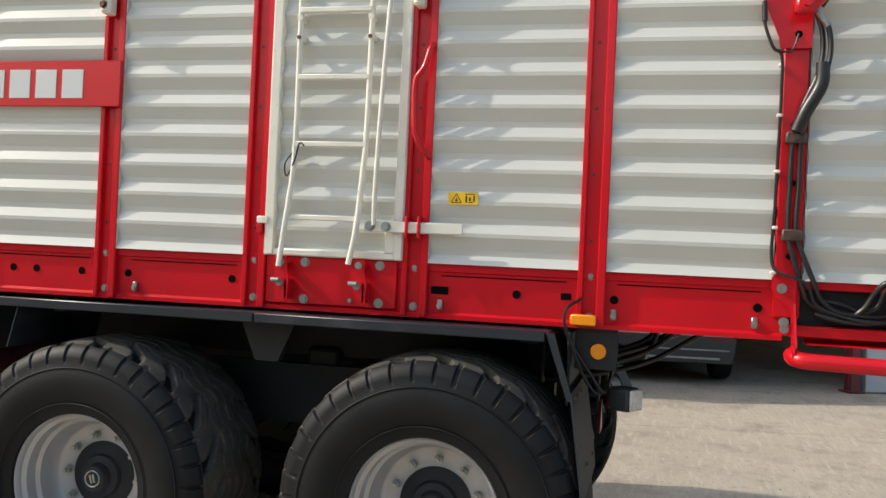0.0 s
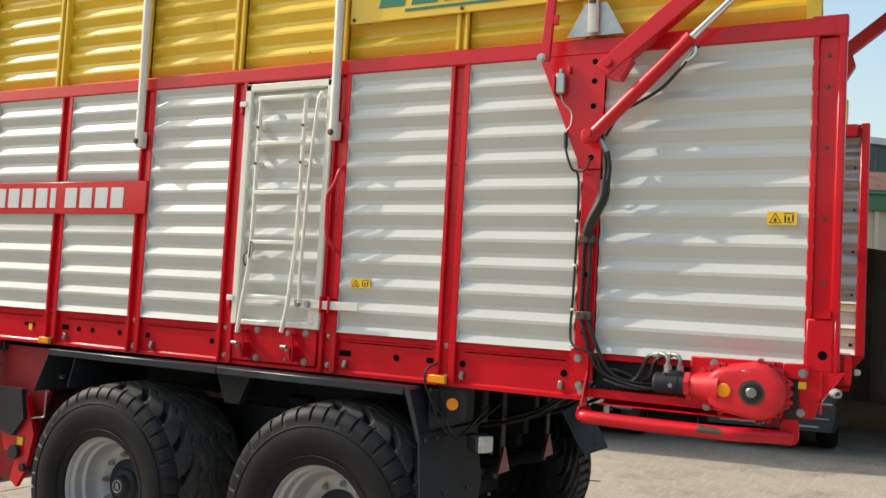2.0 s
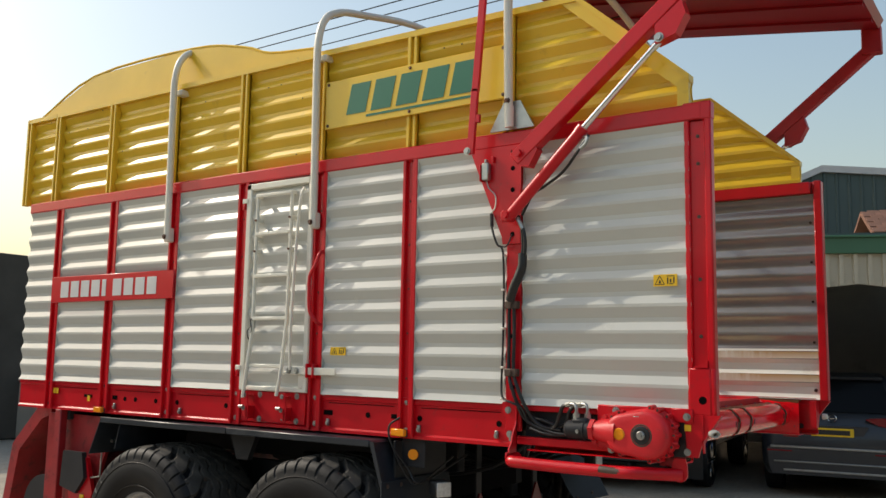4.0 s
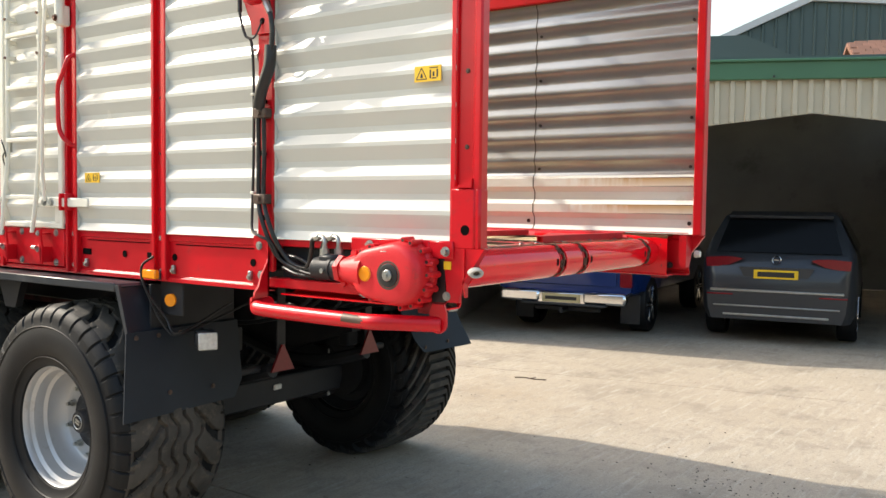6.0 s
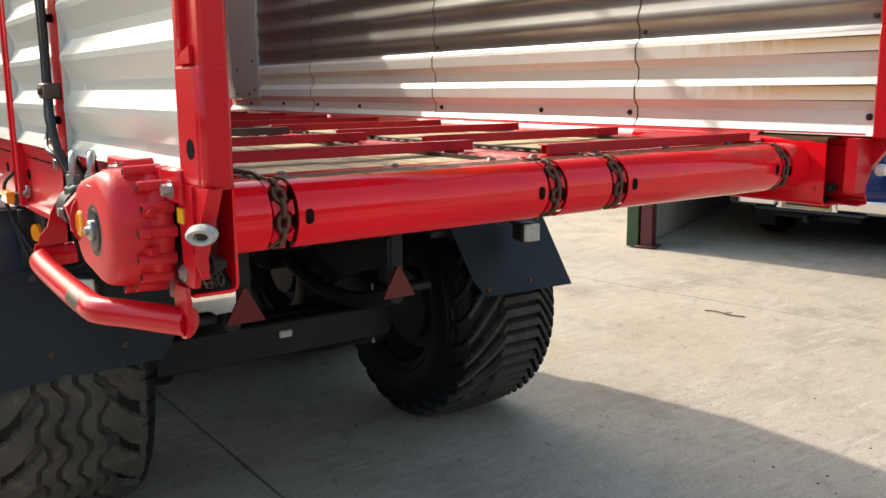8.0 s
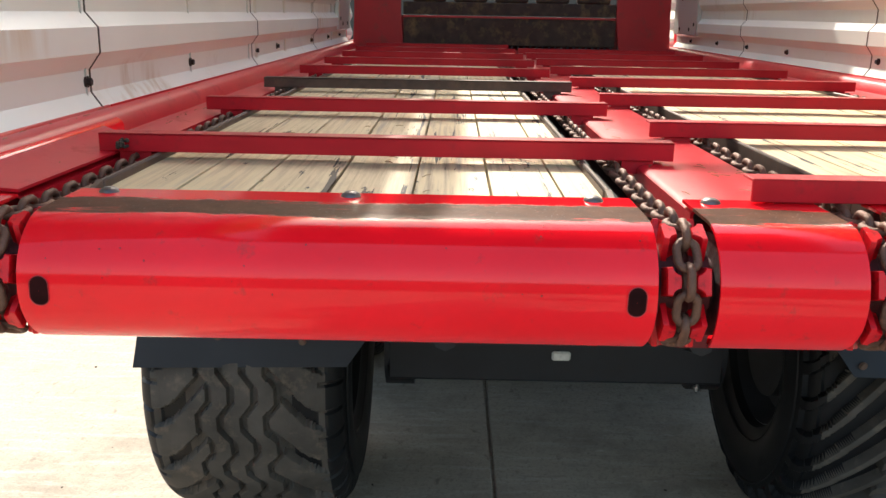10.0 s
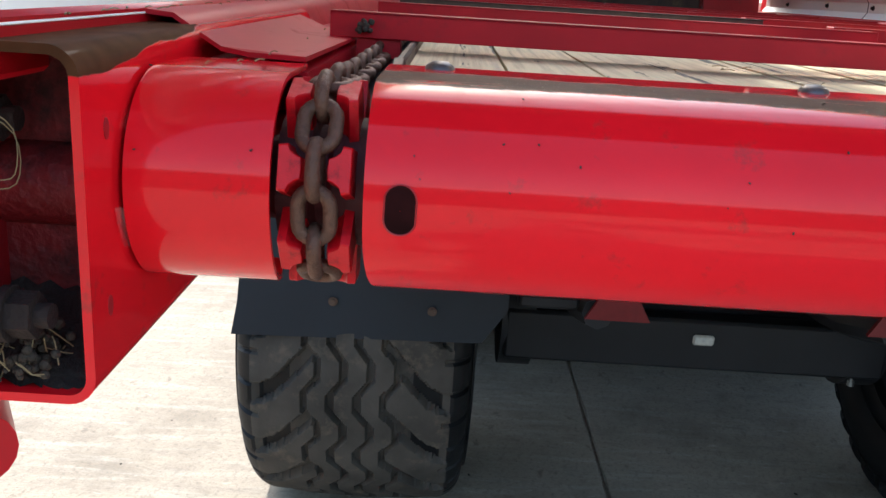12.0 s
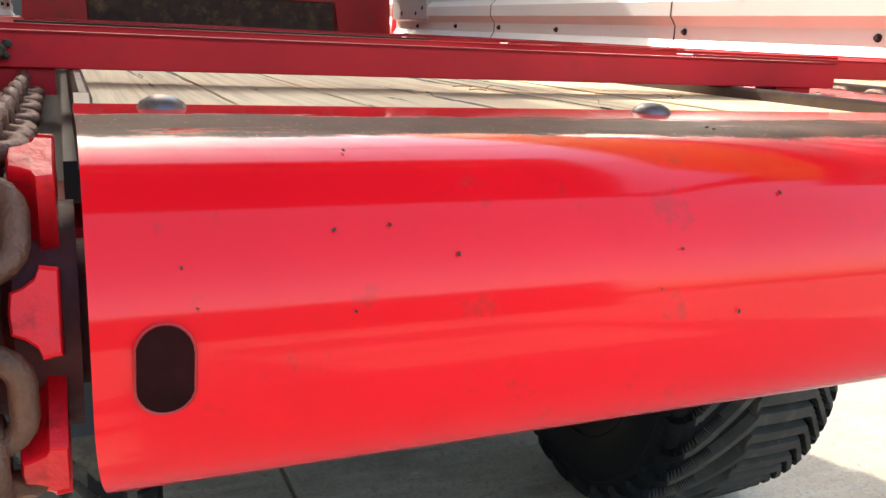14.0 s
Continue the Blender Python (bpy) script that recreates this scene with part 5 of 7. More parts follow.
for near in (True, False):
    Y = (lambda y: y) if near else (lambda y: FAR - y)
    fp = part("front_side_panel", Build().box(fx - 0.02, -4.56, min(Y(0.030), Y(0.056)), max(Y(0.030), Y(0.056)), 1.625, 2.88, 0.004), WHITE, front, "plain pale panel beside the intake")
    hb = Build()
    for x, z in ((-4.62, 1.69), (-4.72, 1.66), (-4.95, 1.66), (-4.64, 1.90), (-4.92, 1.84)):
        hb.mark().rod((x, Y(0.055), z), (x, Y(0.0585), z), 0.011, 12)
    each("panel_hole", hb, HOLE, fp)
part("front_beam", Build().box(fx - 0.5, fx - 0.42, 0.3, 1.9, 1.86, 1.93, 0.01), RED_DULL, front)
part("front_top", Build().box(fx - 0.06, fx, 0.08, FAR - 0.08, 2.9, 3.66, 0.01), YELLOW, front, "yellow upper front board")
part("front_grille", Build().box(fx - 0.55, fx - 0.5, 0.05, FAR - 0.05, 2.2, 2.95, 0.01), RED_DULL, front)


# ---- near side fittings ----
# service door with its ladder
door = Build()
dx0, dx1, dz0, dz1 = -2.998, -2.405, 1.538, 2.872
door.box(dx0, dx0 + 0.045, -0.020, 0.03, dz0, dz1, 0.006).box(dx1 - 0.040, dx1, -0.020, 0.03, dz0, dz1, 0.006)
door.box(dx0, dx1, -0.020, 0.03, dz1 - 0.042, dz1, 0.006).box(dx0, dx1, -0.016, 0.03, dz0, dz0 + 0.030, 0.006)
dr = part("service_door", door, CREAM, wagon, "cream-framed service door with a folding ladder")
part("door_sheet", wavy(dx0 + 0.03, dx1 - 0.03, ZV, WAVES, PITCH, -0.006, 0.018, 1, lo=dz0 + 0.02, hi=dz1 - 0.02), WHITE, dr, "corrugated white door sheet", smooth=0)
part("door_corner", Build().box(dx1 - 0.075, dx1 - 0.035, -0.018, 0.02, 1.565, 1.66, 0.004), CREAM, dr)


def rail_line(pts, r):
    return Build().tube(smooth_path(pts, 5), r, 10)


lad = part("ladder", rail_line([(-2.868, -0.036, 2.79), (-2.868, -0.040, 2.45), (-2.866, -0.042, 2.05), (-2.872, -0.046, 1.86), (-2.892, -0.056, 1.66), (-2.908, -0.062, 1.495)], 0.0115), CREAM, dr, "cream tubular ladder")
part("ladder_rail", rail_line([(-2.566, -0.036, 2.79), (-2.564, -0.040, 2.45), (-2.566, -0.042, 2.05), (-2.572, -0.046, 1.90), (-2.588, -0.056, 1.66), (-2.612, -0.062, 1.515)], 0.0115), CREAM, lad)
for z, xa, xb in ((2.780, -2.868, -2.566), (2.530, -2.868, -2.565), (2.260, -2.867, -2.566), (1.990, -2.868, -2.568), (1.695, -2.888, -2.585)):
    part("rung", Build().box(xa, xb, -0.054, -0.034, z - 0.011, z + 0.011, 0.004), CREAM, lad)
bk = Build()
for z in (2.62, 2.42, 2.78, 2.5):
    for x in (-2.868, -2.566):
        bk.mark().box(x - 0.013, x + 0.013, -0.05, 0.012, z - 0.012, z + 0.012, 0.003)
each("ladder_bracket", bk, CREAM, lad)
bb = Build()
for z in (2.62, 2.42):
    for x in (-2.868, -2.566):
        bb.mark().rod((x, -0.058, z), (x, -0.046, z), 0.008, 8)
each("ladder_bolt", bb, RUST, lad)
part("hand_rail", rail_line([(-2.468, -0.030, 2.80), (-2.474, -0.055, 2.73), (-2.490, -0.062, 2.45), (-2.504, -0.062, 2.15), (-2.514, -0.060, 1.85), (-2.520, -0.045, 1.675)], 0.0095), CREAM, dr, "thin cream hand rail")
b = Build().box(-2.56, -2.16, -0.040, -0.030, 1.648, 1.692, 0.004)
lt = part("latch", b, CREAM, dr, "cream flat bar door latch")
bb = Build()
for x in (-2.535, -2.47):
    bolt(bb, (x, -0.040, 1.670), 0.014, h=0.010)
each("latch_bolt", bb, ZINC, lt)
lk = Build()
for x in (-2.385, -2.335):
    lk.mark().box(x - 0.006, x + 0.006, -0.052, 0.02, 1.63, 1.715, 0.004)
each("latch_keeper", lk, RED, wagon, "red latch keeper lugs")
part("grab_handle", rail_line([(-2.318, 0.010, 2.400), (-2.320, -0.035, 2.375), (-2.338, -0.056, 2.295), (-2.368, -0.060, 2.245), (-2.371, -0.060, 2.155), (-2.360, -0.060, 2.030), (-2.322, -0.040, 1.965), (-2.316, 0.010, 1.945)], 0.011), RED, wagon, "bent red grab handle")
b = Build().box(-2.895, -2.865, -0.030, -0.018, 1.93, 1.985, 0.003)
bolt(b, (-2.88, -0.030, 1.97), 0.010)
cat = part("door_catch", b, ZINC, dr, "small zinc catch with a rubber strap")
part("strap", rail_line([(-2.885, -0.03, 1.955), (-2.905, -0.05, 1.91), (-2.90, -0.04, 1.86), (-2.86, -0.06, 1.92), (-2.825, -0.10, 1.985), (-2.80, -0.11, 1.975)], 0.0035), HOSE, cat)
for z in (1.66, 2.74):
    hb = Build().box(-3.03, -3.005, -0.026, 0.01, z - 0.035, z + 0.005, 0.004)
    hg = part("hinge", hb, RED, dr, "red door hinge")
    part("hinge_pin", Build().box(-3.03, -2.98, -0.028, -0.012, z + 0.006, z + 0.036, 0.004), CREAM, hg)
# step plate under the door
b = Build().box(-2.99, -2.43, 0.002, 0.014, 1.345, 1.535, 0.003)
st = part("step_plate", b, RED, wagon, "red bolted step plate below the door")
for x in (-2.905, -2.575):
    b = Build().prism([(-0.028, 0.0), (0.028, 0.0), (0.030, -0.05), (0.040, -0.09), (0.036, -0.18), (0.0, -0.15), (-0.022, -0.10)], "y", -0.055, -0.047)
    b.box(0.02, 0.034, -0.055, 0.004, -0.17, -0.09, 0.003).box(-0.028, 0.028, -0.055, 0.004, -0.03, -0.022, 0.002)
    pv = part("ladder_foot_bracket", b, RED, st, m=Matrix.Translation((x, 0, 1.535)))
    bb = Build()
    bb.mark().rod((x - 0.03, -0.065, 1.44), (x + 0.005, -0.065, 1.44), 0.010, 10)
    bolt(bb, (x, -0.055, 1.43), 0.010)
    bolt(bb, (x + 0.005, -0.056, 1.512), 0.010)
    each("bracket_bolt", bb, ZINC, st)
bb = Build()
for x in (-2.82, -2.50):
    for z in (1.515, 1.365):
        bolt(bb, (x, 0.002, z), 0.013)
each("step_bolt", bb, ZINC, st)

# name board: a plain board with pale bars in place of the name
b = Build().box(-5.175, -3.690, -0.030, -0.016, 2.140, 2.340, 0.004)
nb = part("name_board", b, RED, wagon, "red name board with pale bars across it")
for k in range(9):
    x = -5.045 + k * 0.1335
    part("name_bar", Build().box(x, x + (0.105 if k != 4 else 0.05), -0.0325, -0.0298, 2.176, 2.300, 0.001), WHITE_INK, nb, "pale grey bar")

# warning stickers
for x0, x1, z0, z1, y in ((-2.230, -2.112, 1.768, 1.816, -0.0080), (-0.215, -0.100, 2.113, 2.168, -0.0080)):
    st_ = part("warning_sticker", Build().box(x0, x1, y, y + 0.0035, z0, z1), YELLOW_SIGN, wagon, "yellow warning sticker with black pictograms")
    ink = Build()
    h, cx = z1 - z0, x0 + (x1 - x0) * 0.27
    tri = [(cx - 0.42 * h, z0 + 0.16 * h), (cx + 0.42 * h, z0 + 0.16 * h), (cx, z0 + 0.88 * h)]
    for p, q in zip(tri, tri[1:] + tri[:1]):
        d = Vector((q[0] - p[0], q[1] - p[1])).normalized() * 0.0016
        nn = (-d.y, d.x)
        ink.prism([(p[0] - nn[0], p[1] - nn[1]), (q[0] - nn[0], q[1] - nn[1]), (q[0] + nn[0], q[1] + nn[1]), (p[0] + nn[0], p[1] + nn[1])], "y", y - 0.0006, y + 0.001)
    ink.prism([(cx - 0.10 * h, z0 + 0.25 * h), (cx + 0.12 * h, z0 + 0.25 * h), (cx + 0.05 * h, z0 + 0.55 * h), (cx - 0.04 * h, z0 + 0.5 * h)], "y", y - 0.0006, y + 0.001)
    rx = x0 + (x1 - x0) * 0.55
    for k, (u, v, w_, h_) in enumerate(((0.05, 0.18, 0.10, 0.55), (0.22, 0.15, 0.30, 0.08), (0.26, 0.30, 0.12, 0.30), (0.52, 0.25, 0.10, 0.50), (0.02, 0.82, 0.60, 0.06))):
        wd = (x1 - x0) * 0.55
        ink.box(rx + u * wd, rx + (u + w_) * wd, y - 0.0006, y + 0.001, z0 + v * h, z0 + (v + h_) * h)
    part("pictogram", ink, BLACK_INK, st_)
for x, z, n in ((-4.66, 1.398, 1), (-5.11, 1.44, 2)):
    for k in range(n):
        part("small_sticker", Build().box(x + k * 0.035, x + 0.03 + k * 0.035, 0.006, 0.0085, z, z + 0.04), YELLOW_SIGN, wagon, "small yellow sticker")

# reflectors and side lamps
for x, z in ((-1.690, 1.351), (-4.46, 1.345)):
    b = Build().box(x - 0.045, x + 0.05, -0.045, -0.018, z - 0.020, z + 0.020, 0.005)
    lp = part("side_marker_lamp", b, AMBER, wagon, "rectangular amber side marker lamp")
    part("lamp_foot", Build().box(x - 0.03, x + 0.045, -0.018, 0.01, z - 0.024, z + 0.014, 0.004), CAR_BLACK, lp)

# ---- upper boards ----
UB = 2.965
side = [(-5.72, UB), (-0.03, UB), (-0.03, 3.115), (-0.62, 3.640), (-2.40, 3.672), (-5.72, 3.700)]
for near in (True, False):
    Y = (lambda y: y) if near else (lambda y: FAR - y)
    ub = Build()
    pit = 0.1215
    waves = 6

    def top_at(x):
        return 3.64 - (x + 0.62) * (0.525 / 0.59) if x > -0.62 else 3.640 + (-0.62 - x) * 0.012
    xs = [-5.72, -5.29, -4.555, -3.815, -3.09, -2.385, -1.67, -1.02, -0.62, -0.42, -0.22, -0.03]
    line = corrugation(UB, waves, pit, Y(0.030), 0.024, 1 if near else -1)
    vs, fs = [], []
    nl = len(line)
    for x in xs:
        tz = min(3.70, top_at(x))
        for y, z in line:
            vs.append((x, y, min(z, tz)))
    fs = [(i * nl + j, i * nl + j + 1, (i + 1) * nl + j + 1, (i + 1) * nl + j) for i in range(len(xs) - 1) for j in range(nl - 1)]
    b = Build().put(vs, fs)
    b.put([(x, y + (0.003 if near else -0.003), z) for x, y, z in vs], [tuple(reversed(f)) for f in fs])
    up = part("upper_board", b, YELLOW, wagon, "yellow corrugated upper side board", smooth=0)
    for x in xs[:8]:
        tz = top_at(x)
        b = Build().box(x - 0.035, x - 0.012, min(Y(-0.004), Y(0.05)), max(Y(-0.004), Y(0.05)), UB, tz, 0.004).box(x - 0.035, x + 0.030, min(Y(0.018), Y(0.036)), max(Y(0.018), Y(0.036)), UB, tz, 0.002).box(x + 0.010, x + 0.030, min(Y(-0.002), Y(0.05)), max(Y(-0.002), Y(0.05)), UB, tz, 0.004)
        part("board_post", b, YELLOW, up)
    b = Build()
    for (xa, za), (xb, zb) in zip(side[2:5], side[3:6]):
        b.prism([(xa, za), (xb, zb), (xb, zb - 0.035), (xa, za - 0.035)], "y", Y(-0.004), Y(0.06))
    b.prism([(-0.034, UB), (-0.09, UB), (-0.09, 3.08), (-0.034, 3.10)], "y", Y(0.002), Y(0.053))
    b.prism([(-0.03, 3.115), (-0.62, 3.64), (-0.72, 3.62), (-0.09, 3.06)], "y", Y(0.004), Y(0.012))
    part("board_edge", b, YELLOW, up, "folded yellow board edge")
    if near:
        hb = Build()
        for i in range(26):
            x = rng.uniform(-5.6, -1.0)
            k = rng.randrange(0, 6)
            hb.mark().rod((x, 0.0285, UB + (k + 0.6) * pit), (x, 0.031, UB + (k + 0.62) * pit), 0.005, 8)
        each("board_hole", hb, BLACK, up)
# raised deflector at the front of the boards
b = Build().prism([(-5.72, 3.69), (-2.50, 3.672), (-2.50, 3.74), (-2.94, 3.79), (-3.20, 3.88), (-3.48, 3.955), (-3.75, 3.975), (-4.95, 3.975), (-5.70, 3.72)], "y", 0.075, 0.085)
b.tube(smooth_path([(-5.70, 0.08, 3.72), (-4.95, 0.08, 3.975), (-3.75, 0.08, 3.975), (-3.2, 0.08, 3.88), (-2.94, 0.08, 3.79), (-2.50, 0.08, 3.74)], 4), 0.010, 6)
part("front_deflector", b, YELLOW, wagon, "raised yellow deflector sheet")
# sign board on the yellow side: green bars in place of the name
b = Build().box(-2.325, -1.015, -0.022, -0.010, 3.148, 3.450, 0.004)
tb = part("sign_board", b, YELLOW, wagon, "yellow sign board with slanted green bars")
for k in range(5):
    x = -2.150 + k * 0.190
    part("sign_bar", Build().prism([(x, 3.218), (x + 0.150, 3.218), (x + 0.190, 3.402), (x + 0.040, 3.402)], "y", -0.0245, -0.0218), GREEN_INK, tb, "slanted dark green bar")
part("sign_underline", Build().prism([(-1.995, 3.186), (-1.225, 3.186), (-1.222, 3.200), (-1.992, 3.200)], "y", -0.0245, -0.0218), GREEN_INK, tb)
bb = Build()
for x in (-2.30, -1.67, -1.04):
    for z in (3.17, 3.43):
        bolt(bb, (x, -0.022, z), 0.007)
each("sign_bolt", bb, RUST, tb)

# roof hoops
for i, (x, z0) in enumerate(((-3.762, 2.545), (-2.372, 2.545), (-0.985, 3.09))):
    pts = [(x, -0.045, z0), (x, -0.05, 3.0), (x - 0.01, -0.05, 3.55), (x - 0.01, -0.045, 3.72), (x - 0.01, -0.005, 3.86), (x - 0.01, 0.10, 3.955), (x - 0.01, 0.35, 4.03), (x - 0.01, 1.1, 4.16), (x - 0.01, 1.85, 4.03),
           (x - 0.01, 2.10, 3.955), (x - 0.01, 2.205, 3.86), (x - 0.01, 2.245, 3.72), (x, 2.25, 3.5), (x, 2.25, 3.0), (x, 2.245, z0)]
    hp = part("roof_hoop", Build().tube(smooth_path(pts, 5), 0.024, 12), CREAM, wagon, "pale tubular roof hoop")
    bb = Build()
    bolt(bb, (x, -0.070, z0 + 0.025), 0.012, h=0.012)
    part("hoop_bolt", bb, RUST, hp)
    if i < 2:
        part("hoop_clamp", Build().box(x - 0.03, x + 0.04, -0.02, 0.05, 3.60, 3.64, 0.005), CREAM, hp)
        part("hoop_clamp", Build().box(x - 0.02, x + 0.02, -0.06, 0.0, z0 - 0.01, z0 + 0.09, 0.006), CREAM, hp)
b = Build().prism([(-1.115, 2.968), (-0.845, 2.968), (-0.93, 3.12), (-1.03, 3.12)], "y", -0.030, -0.018)
hbk = part("hoop_bracket", b, ZINC, wagon, "triangular galvanised hoop bracket")
bb = Build()
bolt(bb, (-0.985, -0.030, 3.02), 0.009)
part("bracket_bolt", bb, BLACK, hbk)
for k in range(6):
    y = 0.35 + k * 0.3
    zt = 4.16 - (abs(y - 1.1) / 0.75) ** 2 * 0.13
    part("roof_wire", Build().tube([(-5.7, y, zt - 0.15), (-3.77, y, zt + 0.026), (-2.38, y, zt + 0.026), (-0.99, y, zt + 0.026)], 0.004, 6), BLACK, wagon, "thin roof wire")

# ---- tailgate lifting gear ----
b = Build().prism([(-1.245, 2.885), (-0.925, 2.885), (-0.93, 2.36), (-1.035, 2.36), (-1.04, 2.40)], "y", -0.022, -0.010)
lp = part("lift_plate", b, RED, wagon, "red triangular lift arm plate")
hb = Build()
for z in (2.85, 2.76, 2.645, 2.41, 2.09, 1.88, 1.62):
    hb.mark().rod((-0.975, -0.0235, z), (-0.975, -0.003, z), 0.013 if z > 2.2 else 0.011, 14)
each("plate_hole", hb, HOLE, lp)


def beam(p, q, w, d, c=0.006):
    """A box beam from p to q in the plane of the side wall."""
    p, q = Vector(p), Vector(q)
    ln = (q - p).length
    ang = math.atan2(q.z - p.z, q.x - p.x)
    m = Matrix.Translation(p) @ Matrix.Rotation(-ang, 4, 'Y')
    return Build().box(-0.04, ln, -d / 2, d / 2, -w / 2, w / 2, c, m=m)


for near in (True, False):
    Y = (lambda y: y) if near else (lambda y: FAR - y)
    g = Y(-0.085)
    b = beam((-0.885, g, 2.805), (0.45, g, 3.875), 0.080, 0.07)
    b.prism([(-0.93, 2.84), (-0.88, 2.745), (-0.83, 2.735), (-0.78, 2.82), (-0.80, 2.86)], "y", g - 0.03, g + 0.03)
    b.prism([(-0.15, 3.34), (-0.02, 3.44), (0.0, 3.37), (-0.05, 3.28), (-0.15, 3.25)], "y", g - 0.035, g + 0.035)
    # the far arm takes the darker of the two reds
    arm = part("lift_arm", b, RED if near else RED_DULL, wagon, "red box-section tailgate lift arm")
    bb = Build()
    bolt(bb, (-0.885, g - 0.035 if near else g + 0.035, 2.81), 0.020, (0, -1 if near else 1, 0), 0.02)
    part("arm_bolt", bb, RED if near else BLACK, arm)
    bb = Build()
    bolt(bb, (-0.13, g - 0.036 if near else g + 0.036, 3.275), 0.016, (0, -1 if near else 1, 0), 0.014)
    part("pin_bolt", bb, ZINC, arm)
    cb = Build().rod((-0.965, g, 2.485), (-0.535, g, 2.905), 0.030, 20).rod((-0.56, g, 2.88), (-0.535, g, 2.905), 0.034, 20).box(-1.0, -0.93, g - 0.025, g + 0.03, 2.465, 2.525, 0.01)
    cyl = part("lift_cylinder", cb, RED, wagon, "red hydraulic cylinder with chrome rod")
    part("piston_rod", Build().rod((-0.545, g, 2.895), (-0.14, g, 3.27), 0.017, 18), CHROME, cyl, "chrome piston rod")
    bb = Build()
    bolt(bb, (-0.962, g - 0.028 if near else g + 0.028, 2.498), 0.017, (0, -1 if near else 1, 0), 0.014)
    part("cylinder_bolt", bb, RED, cyl)
    if near:
        part("link_arm", Build().box(-0.022, 0.022, -0.12, -0.098, 0, 0.36, 0.004, m=Matrix.Translation((-1.185, 0, 2.84)) @ Matrix.Rotation(radians(4), 4, 'Y')).box(0.02, 0.045, -0.12, -0.10, 0.17, 0.215, 0.003, m=Matrix.Translation((-1.185, 0, 2.84)) @ Matrix.Rotation(radians(4), 4, 'Y')).box(-0.022, 0.022, -0.12, -0.098, 0.34, 1.0, 0.004, m=Matrix.Translation((-1.185, 0, 2.84)) @ Matrix.Rotation(radians(4.5), 4, 'Y')), RED, wagon, "flat red tailgate link")
        bb = Build()
        bolt(bb, (-1.20, -0.122, 2.858), 0.014)
        part("link_bolt", bb, ZINC, wagon)
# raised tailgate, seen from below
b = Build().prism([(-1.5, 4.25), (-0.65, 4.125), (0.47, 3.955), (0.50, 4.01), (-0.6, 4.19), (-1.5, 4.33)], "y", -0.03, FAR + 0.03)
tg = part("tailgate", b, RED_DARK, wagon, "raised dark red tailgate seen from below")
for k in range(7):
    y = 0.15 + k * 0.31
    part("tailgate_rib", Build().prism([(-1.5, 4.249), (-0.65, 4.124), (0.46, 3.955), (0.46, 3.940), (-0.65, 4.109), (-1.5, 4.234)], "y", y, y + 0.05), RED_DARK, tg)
b = Build()
for y in (-0.1, FAR + 0.03):
    b.box(0.36, 0.48, y, y + 0.07, 3.80, 3.99, 0.006)
part("tailgate_lug", b, RED_DULL, tg)

# sensor, its cable and the hydraulic hoses
b = Build().box(-1.150, -1.105, -0.060, -0.024, 2.705, 2.80, 0.006).box(-1.135, -1.12, -0.055, -0.03, 2.80, 2.82, 0.003)
sn = part("sensor", b, ZINC, wagon, "grey position sensor")
part("sensor_bracket", Build().box(-1.158, -1.150, -0.065, -0.022, 2.70, 2.79, 0.002).box(-1.10, -1.085, -0.04, -0.022, 2.80, 2.835, 0.003), RED, sn)
part("sensor_cable", Build().tube(smooth_path([(-1.128, -0.04, 2.705), (-1.115, -0.035, 2.665), (-1.075, -0.032, 2.62), (-1.075, -0.032, 2.56), (-1.10, -0.03, 2.53), (-1.095, -0.032, 2.50)], 5), 0.004, 6), ZINC, sn)
part("signal_cable", Build().tube(smooth_path([(-1.095, -0.032, 2.50), (-1.09, -0.035, 2.44), (-1.06, -0.035, 2.36), (-1.03, -0.03, 2.33), (-1.025, -0.022, 2.2), (-1.027, -0.018, 2.0), (-1.03, -0.018, 1.8), (-1.035, -0.02, 1.62), (-1.015, -0.035, 1.565), (-0.96, -0.045, 1.545), (-0.91, -0.03, 1.52), (-0.885, -0.01, 1.46), (-0.84, 0.0, 1.43)], 5), 0.006, 7), HOSE, wagon, "thin black cable")
part("cable_loop", Build().tube(smooth_path([(-1.05, -0.035, 2.352), (-1.0, -0.04, 2.345), (-0.975, -0.024, 2.41)], 5), 0.004, 6), HOSE, wagon, "thin black cable")
part("cable_plug", Build().rod((-1.096, -0.034, 2.525), (-1.092, -0.036, 2.455), 0.010, 10), HOSE, wagon, "black cable plug")
for z in (2.30, 2.12, 1.92, 1.72, 1.56):
    part("cable_tie", Build().box(-1.038, -1.018, -0.030, -0.006, z - 0.006, z + 0.006, 0.003), CREAM, wagon, "white cable tie")
